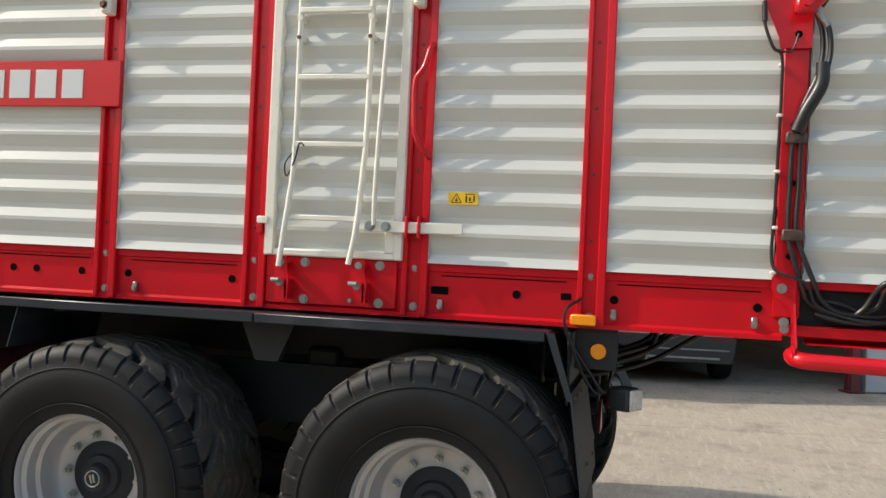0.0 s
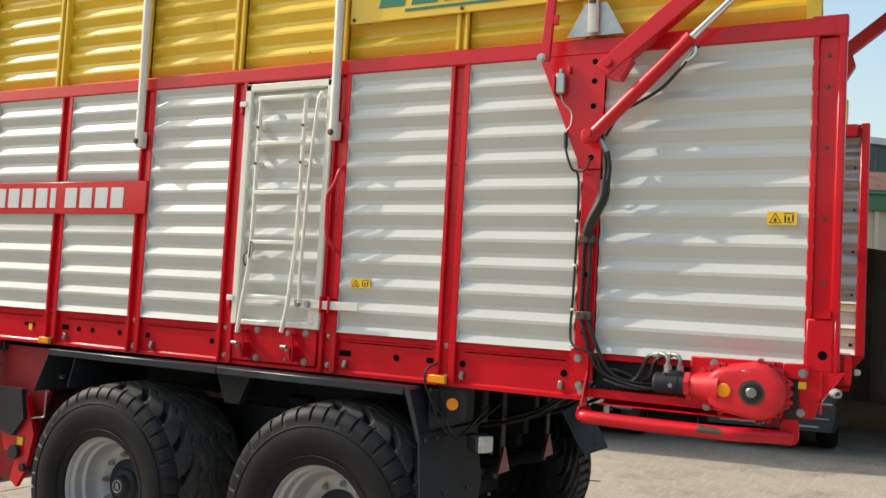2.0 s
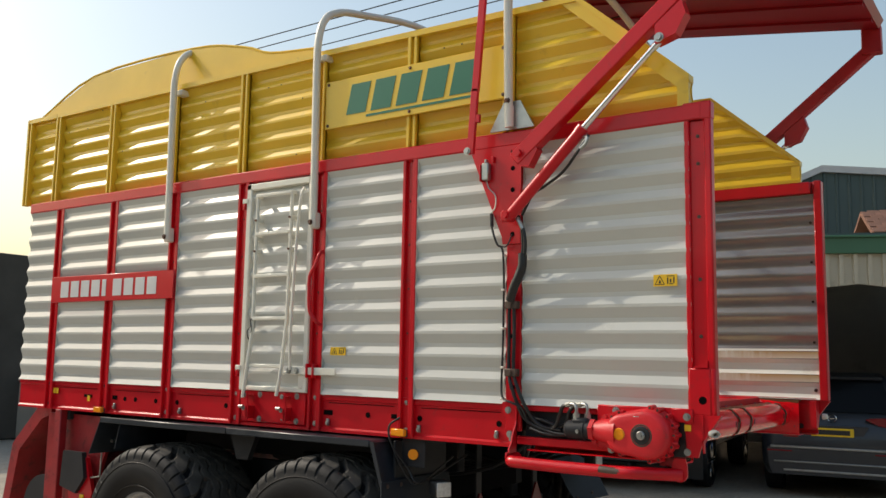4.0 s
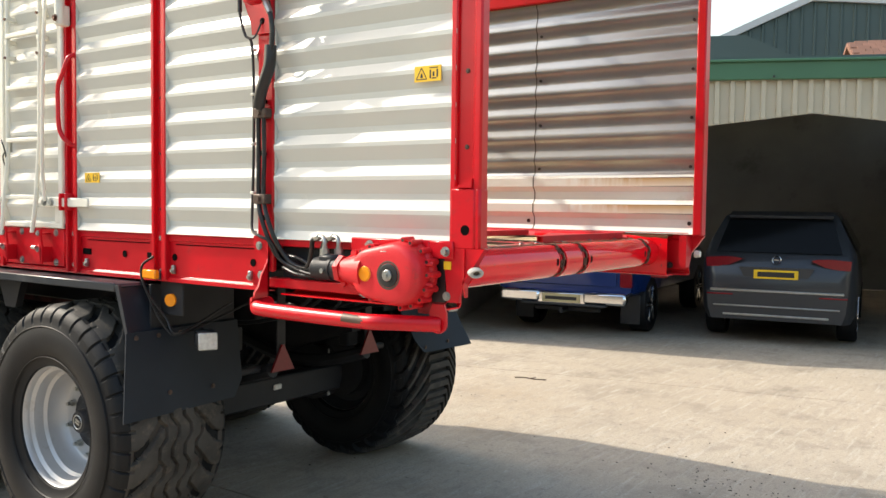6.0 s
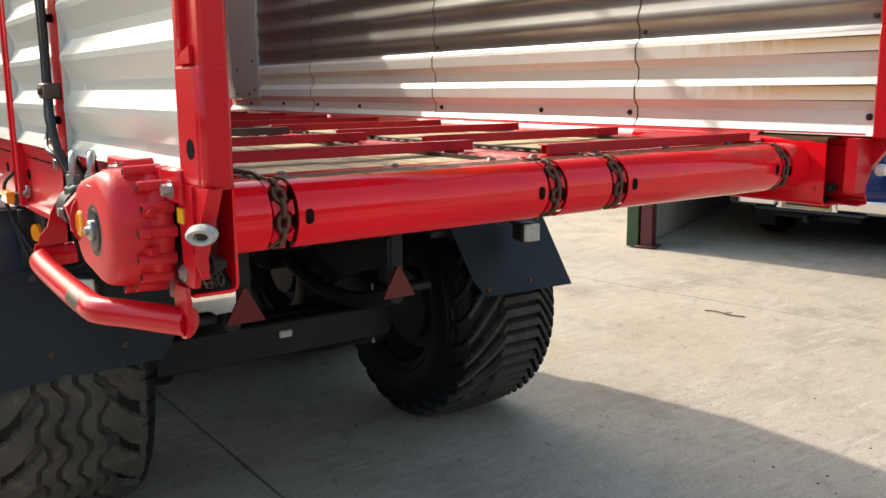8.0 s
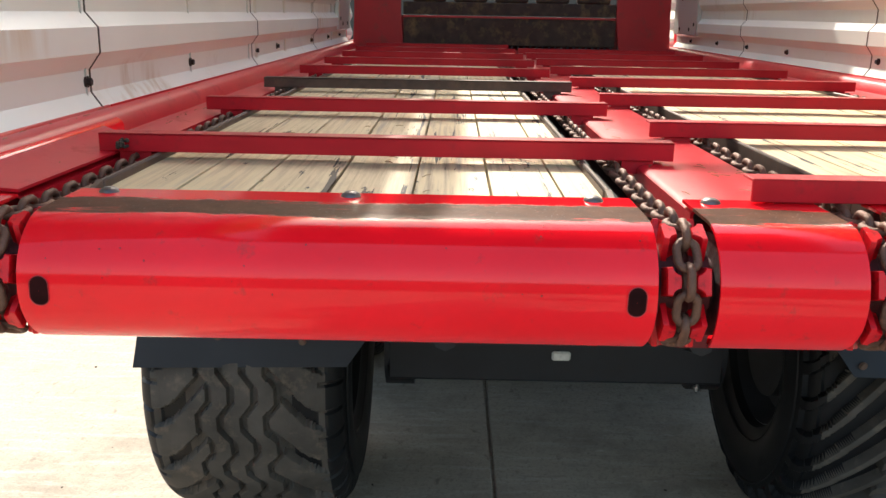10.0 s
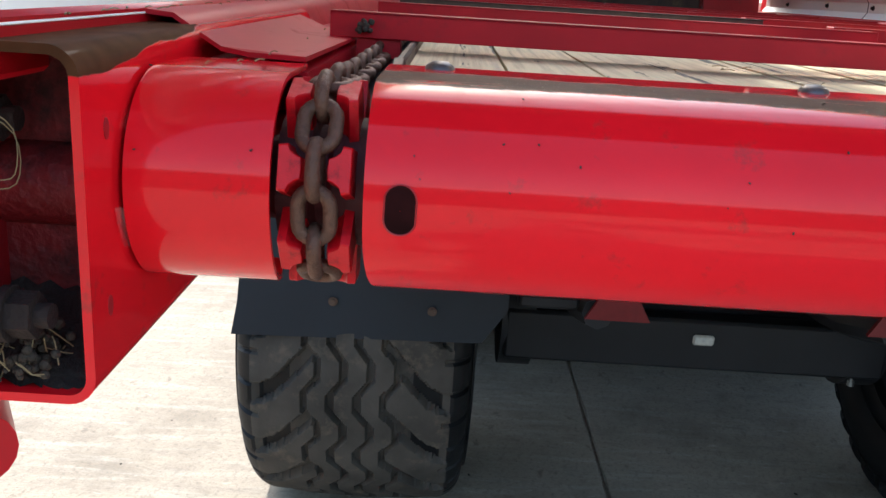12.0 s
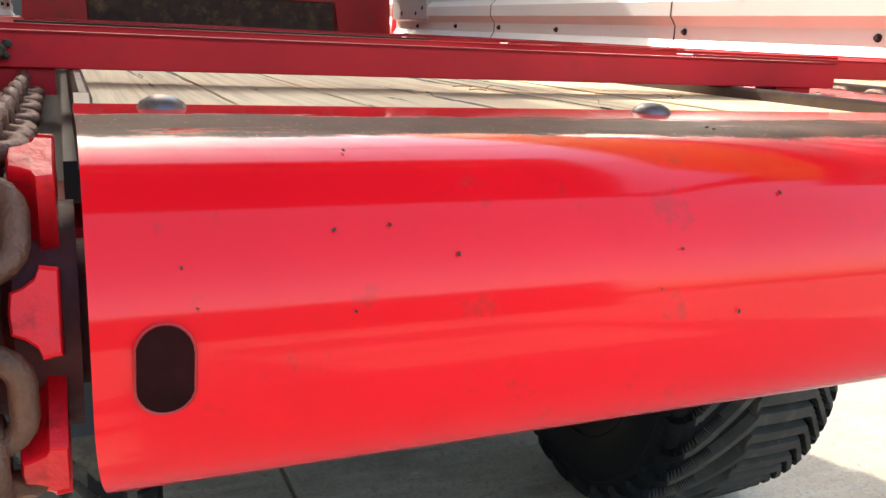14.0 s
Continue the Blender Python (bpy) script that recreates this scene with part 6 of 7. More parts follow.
hoses = [
    [(-0.918, -0.06, 2.47), (-0.885, -0.065, 2.42), (-0.875, -0.062, 2.33), (-0.90, -0.060, 2.22), (-0.955, -0.055, 2.09), (-0.955, -0.035, 2.03), (-0.955, -0.030, 1.86), (-0.958, -0.030, 1.70), (-0.93, -0.035, 1.62), (-0.895, -0.030, 1.54), (-0.86, -0.005, 1.47), (-0.80, 0.0, 1.43), (-0.70, 0.0, 1.42)],
    [(-0.93, -0.04, 2.50), (-0.90, -0.045, 2.40), (-0.905, -0.045, 2.28), (-0.965, -0.048, 2.12), (-0.982, -0.035, 2.03), (-0.985, -0.030, 1.86), (-0.985, -0.030, 1.70), (-0.965, -0.035, 1.62), (-0.93, -0.020, 1.52), (-0.90, 0.0, 1.46), (-0.80, 0.01, 1.41), (-0.70, 0.01, 1.41)],
    [(-0.646, -0.054, 1.547), (-0.670, -0.046, 1.537), (-0.695, -0.025, 1.50), (-0.73, -0.005, 1.44), (-0.79, 0.01, 1.41), (-0.88, 0.015, 1.42)],
    [(-0.602, -0.025, 1.547), (-0.626, -0.018, 1.538), (-0.655, -0.006, 1.51), (-0.68, 0.005, 1.45), (-0.76, 0.01, 1.425), (-0.86, 0.02, 1.43)],
    [(-0.30, -0.06, 2.99), (-0.50, -0.10, 2.86), (-0.545, -0.105, 2.80), (-0.65, -0.075, 2.70), (-0.76, -0.06, 2.64), (-0.84, -0.05, 2.60), (-0.905, -0.045, 2.50)],
    [(-0.88, 0.005, 1.42), (-0.80, -0.005, 1.40), (-0.72, 0.0, 1.395), (-0.64, 0.005, 1.405)],
    [(-0.89, 0.0, 1.45), (-0.82, 0.0, 1.425), (-0.74, -0.005, 1.405), (-0.66, 0.0, 1.40)],
    [(-0.87, 0.02, 1.47), (-0.78, 0.01, 1.455), (-0.70, 0.01, 1.42), (-0.63, 0.01, 1.43)],
]
for i, h in enumerate(hoses):
    if i == 4:
        h = h[1:]
    part("hydraulic_hose", Build().tube(smooth_path(h, 6), 0.0095 if i < 4 else 0.0075, 9), HOSE, wagon, "black hydraulic hose")
part("hose_sleeve", Build().tube(smooth_path([(-0.895, -0.052, 2.30), (-0.90, -0.055, 2.22), (-0.945, -0.053, 2.13), (-0.972, -0.045, 2.06)], 5), 0.024, 12), HOSE, wagon, "black sleeve round the hoses")
for z in (2.04, 1.695):
    b = Build().box(-1.005, -0.935, -0.046, -0.004, z - 0.020, z + 0.020, 0.004)
    bolt(b, (-0.97, -0.046, z), 0.010)
    part("hose_clamp", b, RUST_PLATE, wagon, "rusty hose clamp")
part("hose_fitting", Build().rod((-0.925, -0.06, 2.485), (-0.885, -0.066, 2.425), 0.012, 8), ZINC, wagon, "zinc hose fitting")
part("hose_fitting", Build().tube(smooth_path([(-0.535, -0.085, 2.855), (-0.51, -0.10, 2.85), (-0.515, -0.105, 2.82), (-0.545, -0.105, 2.795)], 4), 0.010, 8), ZINC, wagon, "zinc hose fitting")

# ---- gearbox drive ----
gx, gz = -0.238, 1.431
LOBES = [((-0.222, 1.434), 0.114), ((-0.335, 1.431), 0.094)]
hull = []
for k in range(60):
    t = 2 * math.pi * k / 60
    c, s = math.cos(t), math.sin(t)
    best = max(LOBES, key=lambda o: o[0][0] * c + o[0][1] * s + o[1])
    hull.append((best[0][0] + best[1] * c, best[0][1] + best[1] * s))


def shrink(f):
    mx, mz = -0.265, 1.432
    return [(mx + (x - mx) * f, mz + (z - mz) * f) for x, z in hull]


# flange, casing and its domed face
rings = [(1.03, -0.008), (1.05, -0.012), (1.05, -0.036), (1.02, -0.042), (0.992, -0.046), (0.985, -0.088), (0.970, -0.099), (0.935, -0.108), (0.87, -0.1145), (0.78, -0.1175), (0.62, -0.1188), (0.40, -0.119)]
vs, fs = [], []
for f, y in rings:
    vs += [(x, y, z) for x, z in shrink(f)]
n = len(hull)
fs = [(i * n + j, i * n + (j + 1) % n, (i + 1) * n + (j + 1) % n, (i + 1) * n + j) for i in range(len(rings) - 1) for j in range(n)]
fs += [tuple(range((len(rings) - 1) * n, len(rings) * n)), tuple(range(n - 1, -1, -1))]
b = Build().put(vs, fs)
gb = part("gearbox", b, CAST_RED, wagon, "red cast gearbox of the floor drive")
for k, t in enumerate((0.02, 0.40, 0.78, 1.18, 1.54, 1.92, 2.30, 4.02, 4.40, 4.76, 5.08, 5.46, 5.86)):
    c, s = math.cos(t), math.sin(t)
    best = max(LOBES, key=lambda o: o[0][0] * c + o[0][1] * s + o[1])
    r = best[1] + 0.006
    x, z = best[0][0] + r * c, best[0][1] + r * s
    y1 = -0.064 if k % 3 else -0.076
    b = Build().rod((x, -0.006, z), (x, y1, z), 0.0125, 14, r1=0.0105)
    b.rod((x - 0.013 * c, -0.006, z - 0.013 * s), (x - 0.013 * c, y1 + 0.004, z - 0.013 * s), 0.0135, 12, r1=0.0115)
    boss = part("flange_boss", b, CAST_RED, gb)
    part("boss_bolt", Build().rod((x, y1 + 0.001, z), (x, y1 - 0.0015, z), 0.0062, 6), BOLT_DARK if k % 2 else RUST_PLATE, boss)
# ribs that run out to the side of the casing
for z in (1.470, 1.432, 1.398):
    part("casing_rib", Build().rod((-0.150, -0.066, z), (-0.092, -0.050, z + 0.004), 0.011, 10, r1=0.0085), CAST_RED, gb)
b = Build().prism([(-0.505, 1.470), (-0.470, 1.488), (-0.415, 1.520), (-0.375, 1.535), (-0.35, 1.535), (-0.35, 1.340), (-0.385, 1.340), (-0.440, 1.366), (-0.495, 1.376), (-0.505, 1.395)], "y", -0.060, -0.026)
b.rod((-0.508, -0.062, 1.436), (-0.486, -0.062, 1.436), 0.054, 6).rod((-0.488, -0.062, 1.436), (-0.37, -0.060, 1.434), 0.043, 20, r1=0.074)
part("input_flange", b, CAST_RED, gb)
lb = Build()
for x, z in ((-0.492, 1.384), (-0.440, 1.500)):
    lb.mark().rod((x, -0.026, z), (x, -0.072, z), 0.0125, 12)
each("flange_lug", lb, CAST_RED, gb)
part("gear_hub", Build().lathe([(0.0, -0.131), (0.017, -0.131), (0.020, -0.128), (0.020, -0.118), (0.0, -0.118)], 24, centre=(gx, 0, gz)), ZINC, gb, "steel hub end with a bolt")
part("hub_bolt", Build().rod((gx, -0.131, gz), (gx, -0.138, gz), 0.008, 6), ZINC, gb)
part("worn_ring", Build().lathe([(0.0430, -0.1188), (0.0470, -0.1204), (0.0520, -0.1188)], 36, centre=(gx, 0, gz)), RUST_PLATE, gb, "chipped paint ring round the hub")
part("hub_seal", Build().lathe([(0.020, -0.122), (0.036, -0.1235), (0.042, -0.1215), (0.043, -0.114), (0.030, -0.112)], 32, centre=(gx, 0, gz)), HOSE, gb, "black seal ring")
part("amber_reflector", Build().lathe([(0.0, -0.124), (0.024, -0.124), (0.028, -0.120), (0.028, -0.108)], 26, centre=(-0.345, 0, gz)), AMBER, gb, "round amber cap")
part("data_plate", Build().box(-0.015, 0.015, -0.002, 0.002, -0.012, 0.012, 0.001, m=Matrix.Translation((-0.262, -0.1120, 1.505)) @ Matrix.Rotation(radians(26), 4, 'X')), ZINC, gb, "small metal data plate")
b = Build().rod((-0.628, -0.062, 1.434), (-0.508, -0.062, 1.436), 0.043, 24).rod((-0.640, -0.062, 1.434), (-0.628, -0.062, 1.434), 0.034, 24, r1=0.043).rod((-0.548, -0.062, 1.435), (-0.536, -0.062, 1.435), 0.047, 24).box(-0.602, -0.520, -0.092, -0.024, 1.450, 1.490, 0.010)
mt = part("hydraulic_motor", b, BLACK, wagon, "black hydraulic motor")
part("motor_plug", Build().rod((-0.560, -0.100, 1.430), (-0.560, -0.116, 1.430), 0.010, 6), ZINC, mt)
for x, y in ((-0.582, -0.072), (-0.538, -0.043)):
    b = Build().rod((x, y, 1.484), (x, y, 1.510), 0.0175, 6).rod((x, y, 1.51), (x, y, 1.518), 0.011, 12)
    b.tube(smooth_path([(x, y, 1.514), (x - 0.001, y, 1.536), (x - 0.012, y + 0.004, 1.551), (x - 0.032, y + 0.010, 1.554), (x - 0.045, y + 0.013, 1.551)], 4), 0.0085, 10).rod((x - 0.038, y + 0.011, 1.553), (x - 0.064, y + 0.018, 1.547), 0.0125, 6)
    part("elbow_fitting", b, ZINC, mt, "bright hydraulic elbow fitting")
bb = Build()
for x, z in ((-0.40, 1.530), (-0.425, 1.350), (-0.058, 1.518)):
    bolt(bb, (x, -0.026, z), 0.012, h=0.016)
each("gear_bolt", bb, ZINC, gb)
b = Build().box(-0.50, -0.135, -0.018, 0.006, 1.345, 1.555, 0.004).box(-0.136, -0.034, -0.0174, 0.0056, 1.492, 1.5544, 0.004)
part("gear_plate", b, RED, wagon, "red mounting plate")
# Black strip that colours in the shade of the slit beside the gearbox.
part("gap_seal", Build().box(-0.134, -0.0755, 0.0005, 0.0045, 1.337, 1.490), HOSE, wagon, "black strip standing for the shaded gap beside the gearbox")
# Black sheet in place of the shaded depth behind the drive.
part("drive_recess", Build().box(-0.93, -0.31, 0.055, 0.062, 1.34, 1.525), BLACK, wagon, "black sheet standing for the shade behind the drive")
# guard tube with its two plates
gp = [(-0.950, 0.000, 1.270), (-0.951, -0.045, 1.266), (-0.938, -0.080, 1.262), (-0.885, -0.096, 1.259), (-0.62, -0.106, 1.257), (-0.36, -0.113, 1.259), (-0.285, -0.109, 1.261), (-0.226, -0.070, 1.260), (-0.098, 0.008, 1.257)]
gd = part("guard_tube", Build().tube(smooth_path(gp, 6), 0.0285, 18), RED, wagon, "bent red guard tube, scuffed at the bend")
part("scuff", Build().tube(smooth_path([(-0.44, -0.1190, 1.2625), (-0.37, -0.1205, 1.2615), (-0.297, -0.1180, 1.2600)], 3), 0.0222, 14), RUST_PLATE, gd, "bare scuffed patch")
b = Build().prism([(-1.030, 1.545), (-0.946, 1.545), (-0.946, 1.300), (-0.956, 1.300), (-0.962, 1.430), (-1.012, 1.470), (-1.030, 1.500)], "y", -0.016, -0.008)
b.prism([(-0.008, 1.300), (-0.088, 1.300), (-0.086, 1.320), (-0.064, 1.345), (-0.052, 1.385), (-0.018, 1.440), (-0.012, 1.480), (-0.008, 1.480)], "x", -0.954, -0.946)
b.prism(arc(-0.060, 1.280, 0.040, 150, 395, 14), "x", -0.962, -0.953)
part("guard_plate", b, RED, gd)
b = Build().prism(arc(-0.104, 1.262, 0.037, 180, 360, 12) + [(-0.068, 1.300), (-0.077, 1.330), (-0.128, 1.330), (-0.140, 1.300)], "y", -0.0045, 0.0050)
ep = part("guard_plate", b, RED, gd)
bolt(eb := Build(), (-0.064, -0.008, 1.361), 0.011)
part("plate_bolt", eb, ZINC, ep)
bb = Build()
for x, z in ((-0.995, 1.505), (-0.985, 1.385)):
    bolt(bb, (x, -0.018, z), 0.012)
each("guard_bolt", bb, ZINC, gd)
part("small_sticker", Build().box(-0.076, -0.046, -0.0110, -0.0075, 1.455, 1.483), YELLOW_SIGN, wagon, "small yellow sticker")


# ---- running gear ----
def tread(R=0.600, W=0.605, chevron=False):
    """A tyre with a rounded shoulder: zigzag ribs and leaf-shaped shoulder lugs, or Z-shaped bars right across."""
    half, c, sr = W / 2, W / 2 - 0.072, 0.078
    side = [(c + sr * math.cos(radians(a)), R - 0.012 - sr + sr * math.sin(radians(a))) for a in range(84, 8, -6)]
    side += [(half + 0.0085, R - 0.092), (half + 0.0115, R - 0.100), (half + 0.0140, R - 0.112)]
    crown = [(-c + 2 * c * j / 92, R - 0.012 * (1 - 2 * j / 92) ** 2) for j in range(93)]
    prof = [(-y, r) for y, r in reversed(side)] + crown + side
    lugs = 29 if chevron else 20
    n_around = lugs * (24 if chevron else 28)
    vs = []
    for i in range(n_around):
        a = 2 * math.pi * i / n_around
        ph = a * lugs / (2 * math.pi)
        for v, r in prof:
            s = abs(v)
            g = 0.0
            if chevron:
                u = v / half
                sh = 3.4 * (-0.55 - u) if u < -0.55 else (2.6 * (u - 0.15) if u > 0.15 else 0.0)
                q = (ph - sh) % 1.0
                bar = q < 0.30 or (0.50 < q < 0.80 and u < 0.20)  # every second bar has no inner arm
                g = 0.0 if bar else 0.032
                if r < R - 0.030:
                    g = 0.024 if not bar and r > R - 0.092 else (0.0 if r > R - 0.092 else 0.004)
            elif s < 0.128:
                zig = 0.0175 * min(1, max(-1, math.sin(2 * math.pi * ph) * 1.5))
                for k in (-0.104, -0.035, 0.035, 0.104):
                    if abs(v - k - zig) < 0.0085:
                        g = 0.018
                if s > 0.104 + (zig if v > 0 else -zig) and (ph + (s - 0.104) * 6.2 + 0.35) % 1.0 > 0.72:
                    g = 0.022
            else:
                q = (ph + (s - 0.104) * (6.2 if s < 0.20 else 6.2 * 0.20 / s) + 0.35) % 1.0
                g = 0.024 if q > 0.72 else (0.006 if q > 0.695 or q < 0.03 else 0.0)
                if s > c + 0.01:
                    g = 0.024 * max(0.0, 1 - (s - c - 0.01) / 0.03) if q > 0.72 else 0.0
                    g = max(g, 0.0095 if (a * 40 / (2 * math.pi)) % 1.0 > 0.80 and r > R - 0.090 else 0.0)
                    if r < R - 0.090:
                        g = 0.0045
            n = (v / (half + 0.02)) ** 3 if s > c else 0.0
            d = math.hypot(1.0, n)
            vs.append(((r - g / d) * math.cos(a), v - g * n / d, (r - g / d) * math.sin(a)))
    k = len(prof)
    fs = [(i * k + j, i * k + j + 1, (i + 1) % n_around * k + j + 1, (i + 1) % n_around * k + j) for i in range(n_around) for j in range(k - 1)]
    b = Build().put(vs, fs)
    for s in (-1, 1):
        b.lathe([(R - 0.108, s * (half + 0.0100)), (R - 0.125, s * (half + 0.0165)), (R - 0.16, s * (half + 0.022)), (R - 0.20, s * (half + 0.020)), (R - 0.235, s * (half + 0.010)), (R - 0.266, s * (half - 0.008)), (0.318, s * (half - 0.016)), (0.298, s * (half - 0.020)), (0.288, s * (half - 0.05))], 96)
    # raised rings and plain raised bars in place of the maker's lettering
    for s in (-1, 1):
        y = s * (half + 0.017)
        b.lathe([(R - 0.108, y - s * 0.004), (R - 0.111, y + s * 0.001), (R - 0.116, y - s * 0.003)], 96)
        b.lathe([(0.345, s * (half + 0.004)), (0.341, s * (half + 0.0065)), (0.336, s * (half + 0.001))], 96)
        for a0 in (0.5, 2.4, 4.4):
            for k in range(9):
                a = a0 + k * 0.085
                b.box(R - 0.180, R - 0.135, min(y - s * 0.004, y + s * 0.0012), max(y - s * 0.004, y + s * 0.0012), -0.012, 0.012, 0.002, m=Matrix.Rotation(-a, 4, 'Y'))
    return b


def wheel_meshes(chevron):
    ty = tread(chevron=chevron).mesh("tyre", 35)
    ty.materials.append(RUBBER)
    ty.materials.append(TREAD)
    for p in ty.polygons:
        if abs(p.center.y) < 0.262 and math.hypot(p.center.x, p.center.z) > 0.570:
            p.material_index = 1  # dusty running surface
    o = -0.285
    prof = [(0.301, o + 0.030), (0.298, o + 0.016), (0.291, o + 0.012), (0.286, o + 0.020), (0.284, o + 0.045), (0.268, o + 0.058), (0.263, o + 0.105), (0.248, o + 0.118), (0.244, o + 0.165), (0.237, o + 0.178),
            (0.228, o + 0.206), (0.216, o + 0.214), (0.150, o + 0.216), (0.138, o + 0.210), (0.138, o + 0.30), (0.24, o + 0.32), (0.262, o + 0.46), (0.284, o + 0.52), (0.296, o + 0.555)]
    ri = Build().lathe(prof, 72).mesh("rim", 40)
    ri.materials.append(RIM)
    hu = Build().lathe([(0.146, o + 0.218), (0.146, o + 0.209), (0.136, o + 0.206), (0.112, o + 0.203), (0.096, o + 0.196), (0.088, o + 0.178), (0.062, o + 0.168), (0.058, o + 0.140), (0.051, o + 0.131), (0.0, o + 0.128)], 40).mesh("hub", 40)
    hu.materials.append(BLACK)
    nu = Build().rod((0, 0, 0), (0, -0.026, 0), 0.0165, 6).rod((0, -0.02, 0), (0, -0.042, 0), 0.010, 10).rod((0, 0.004, 0), (0, -0.005, 0), 0.020, 12).mesh("wheel_nut", 30)
    nu.materials.append(ZINC)
    bk = Build().lathe([(0.285, o + 0.54), (0.262, o + 0.50), (0.240, o + 0.47), (0.19, o + 0.465), (0.185, o + 0.53), (0.0, o + 0.535)], 40).mesh("wheel_back", 40)
    bk.materials.append(BLACK)
    return ty, ri, hu, nu, o, bk


MESH_A, MESH_B = wheel_meshes(False), wheel_meshes(True)


def wheel(x, y, outward, turn, meshes, z=0.592):
    ty, ri, hu, nu, o, bk = meshes
    w = new("wheel", ri)
    w.parent = wagon
    w.matrix_basis = Matrix.Translation((x, y, z)) @ (Matrix.Identity(4) if outward < 0 else Matrix.Rotation(math.pi, 4, 'Z')) @ Matrix.Rotation(turn, 4, 'Y')
    tagged(w, "wide flotation wheel on a silver dished rim")
    for nm, me in (("tyre", ty), ("hub", hu), ("brake_plate", bk)):
        q = new(nm, me)
        q.parent = w
    for k in range(10):
        a = 2 * math.pi * k / 10
        q = new("wheel_nut", nu)
        q.parent = w
        q.matrix_basis = Matrix.Translation((0.174 * math.cos(a), o + 0.216, 0.174 * math.sin(a)))
    q = part("hub_badge", Build().lathe([(0.030, o + 0.1275), (0.034, o + 0.125), (0.037, o + 0.1275)], 24).box(-0.018, 0.018, o + 0.125, o + 0.129, 0.004, 0.012).box(-0.018, 0.018, o + 0.125, o + 0.129, -0.010, -0.002), ZINC, w, "plain ring badge on the hub")
    return w


NY, FY = 0.102, FAR - 0.078
wheel(-2.235, NY, -1, 0.35, MESH_A)
wheel(-3.718, NY, -1, 1.3, MESH_A, 0.552)
wheel(-2.235, FY, 1, 0.2, MESH_B)
wheel(-3.718, FY, 1, 0.9, MESH_B, 0.565)

for x in (-2.235, -3.700):
    part("axle", Build().box(x - 0.065, x + 0.065, 0.50, FAR - 0.50, 0.535, 0.665, 0.012), BLACK, wagon, "black square axle beam")
    for y in (0.56, FAR - 0.56):
        part("brake_drum", Build().rod((x, y - 0.05, 0.6), (x, y + 0.05, 0.6), 0.175, 28), BLACK, wagon, "grimy brake drum")
        part("leaf_spring", Build().tube(smooth_path([(x - 0.55, 0, 0.80), (x - 0.25, 0, 0.72), (x, 0, 0.70), (x + 0.25, 0, 0.72), (x + 0.55, 0, 0.80)], 4), 0.04, 8), BLACK, wagon, "black leaf spring", m=Matrix.Translation((0, 0.72 if y < 1 else FAR - 0.72, 0)))
for y in (0.66, FAR - 0.74):
    part("chassis_beam", Build().box(-5.3, -1.75, y, y + 0.08, 1.05, 1.30, 0.01), BLACK, wagon, "black longitudinal chassis beam")
for x in (-1.9, -2.95, -4.0, -5.0):
    part("cross_beam", Build().box(x - 0.04, x + 0.04, 0.06, FAR - 0.06, 1.24, 1.36, 0.008), BLACK, wagon, "black chassis cross beam")
part("underside_sheet", Build().box(-5.2, -0.45, 0.06, FAR - 0.06, 1.40, 1.41), BLACK, wagon, "dark sheet below the floor")
part("underframe_hanger", Build().prism([(-3.10, 1.26), (-2.86, 1.26), (-2.93, 1.10), (-3.03, 1.10)], "y", 0.02, 0.06), BLACK, wagon, "black tapered hanger plate")
part("spring_pedestal", Build().box(-3.05, -2.88, 0.62, 0.80, 0.72, 1.10, 0.02), BLACK, wagon, "black suspension pedestal")
part("spring_pedestal", Build().box(-3.05, -2.88, FAR - 0.80, FAR - 0.62, 0.72, 1.10, 0.02), BLACK, wagon, "black suspension pedestal")

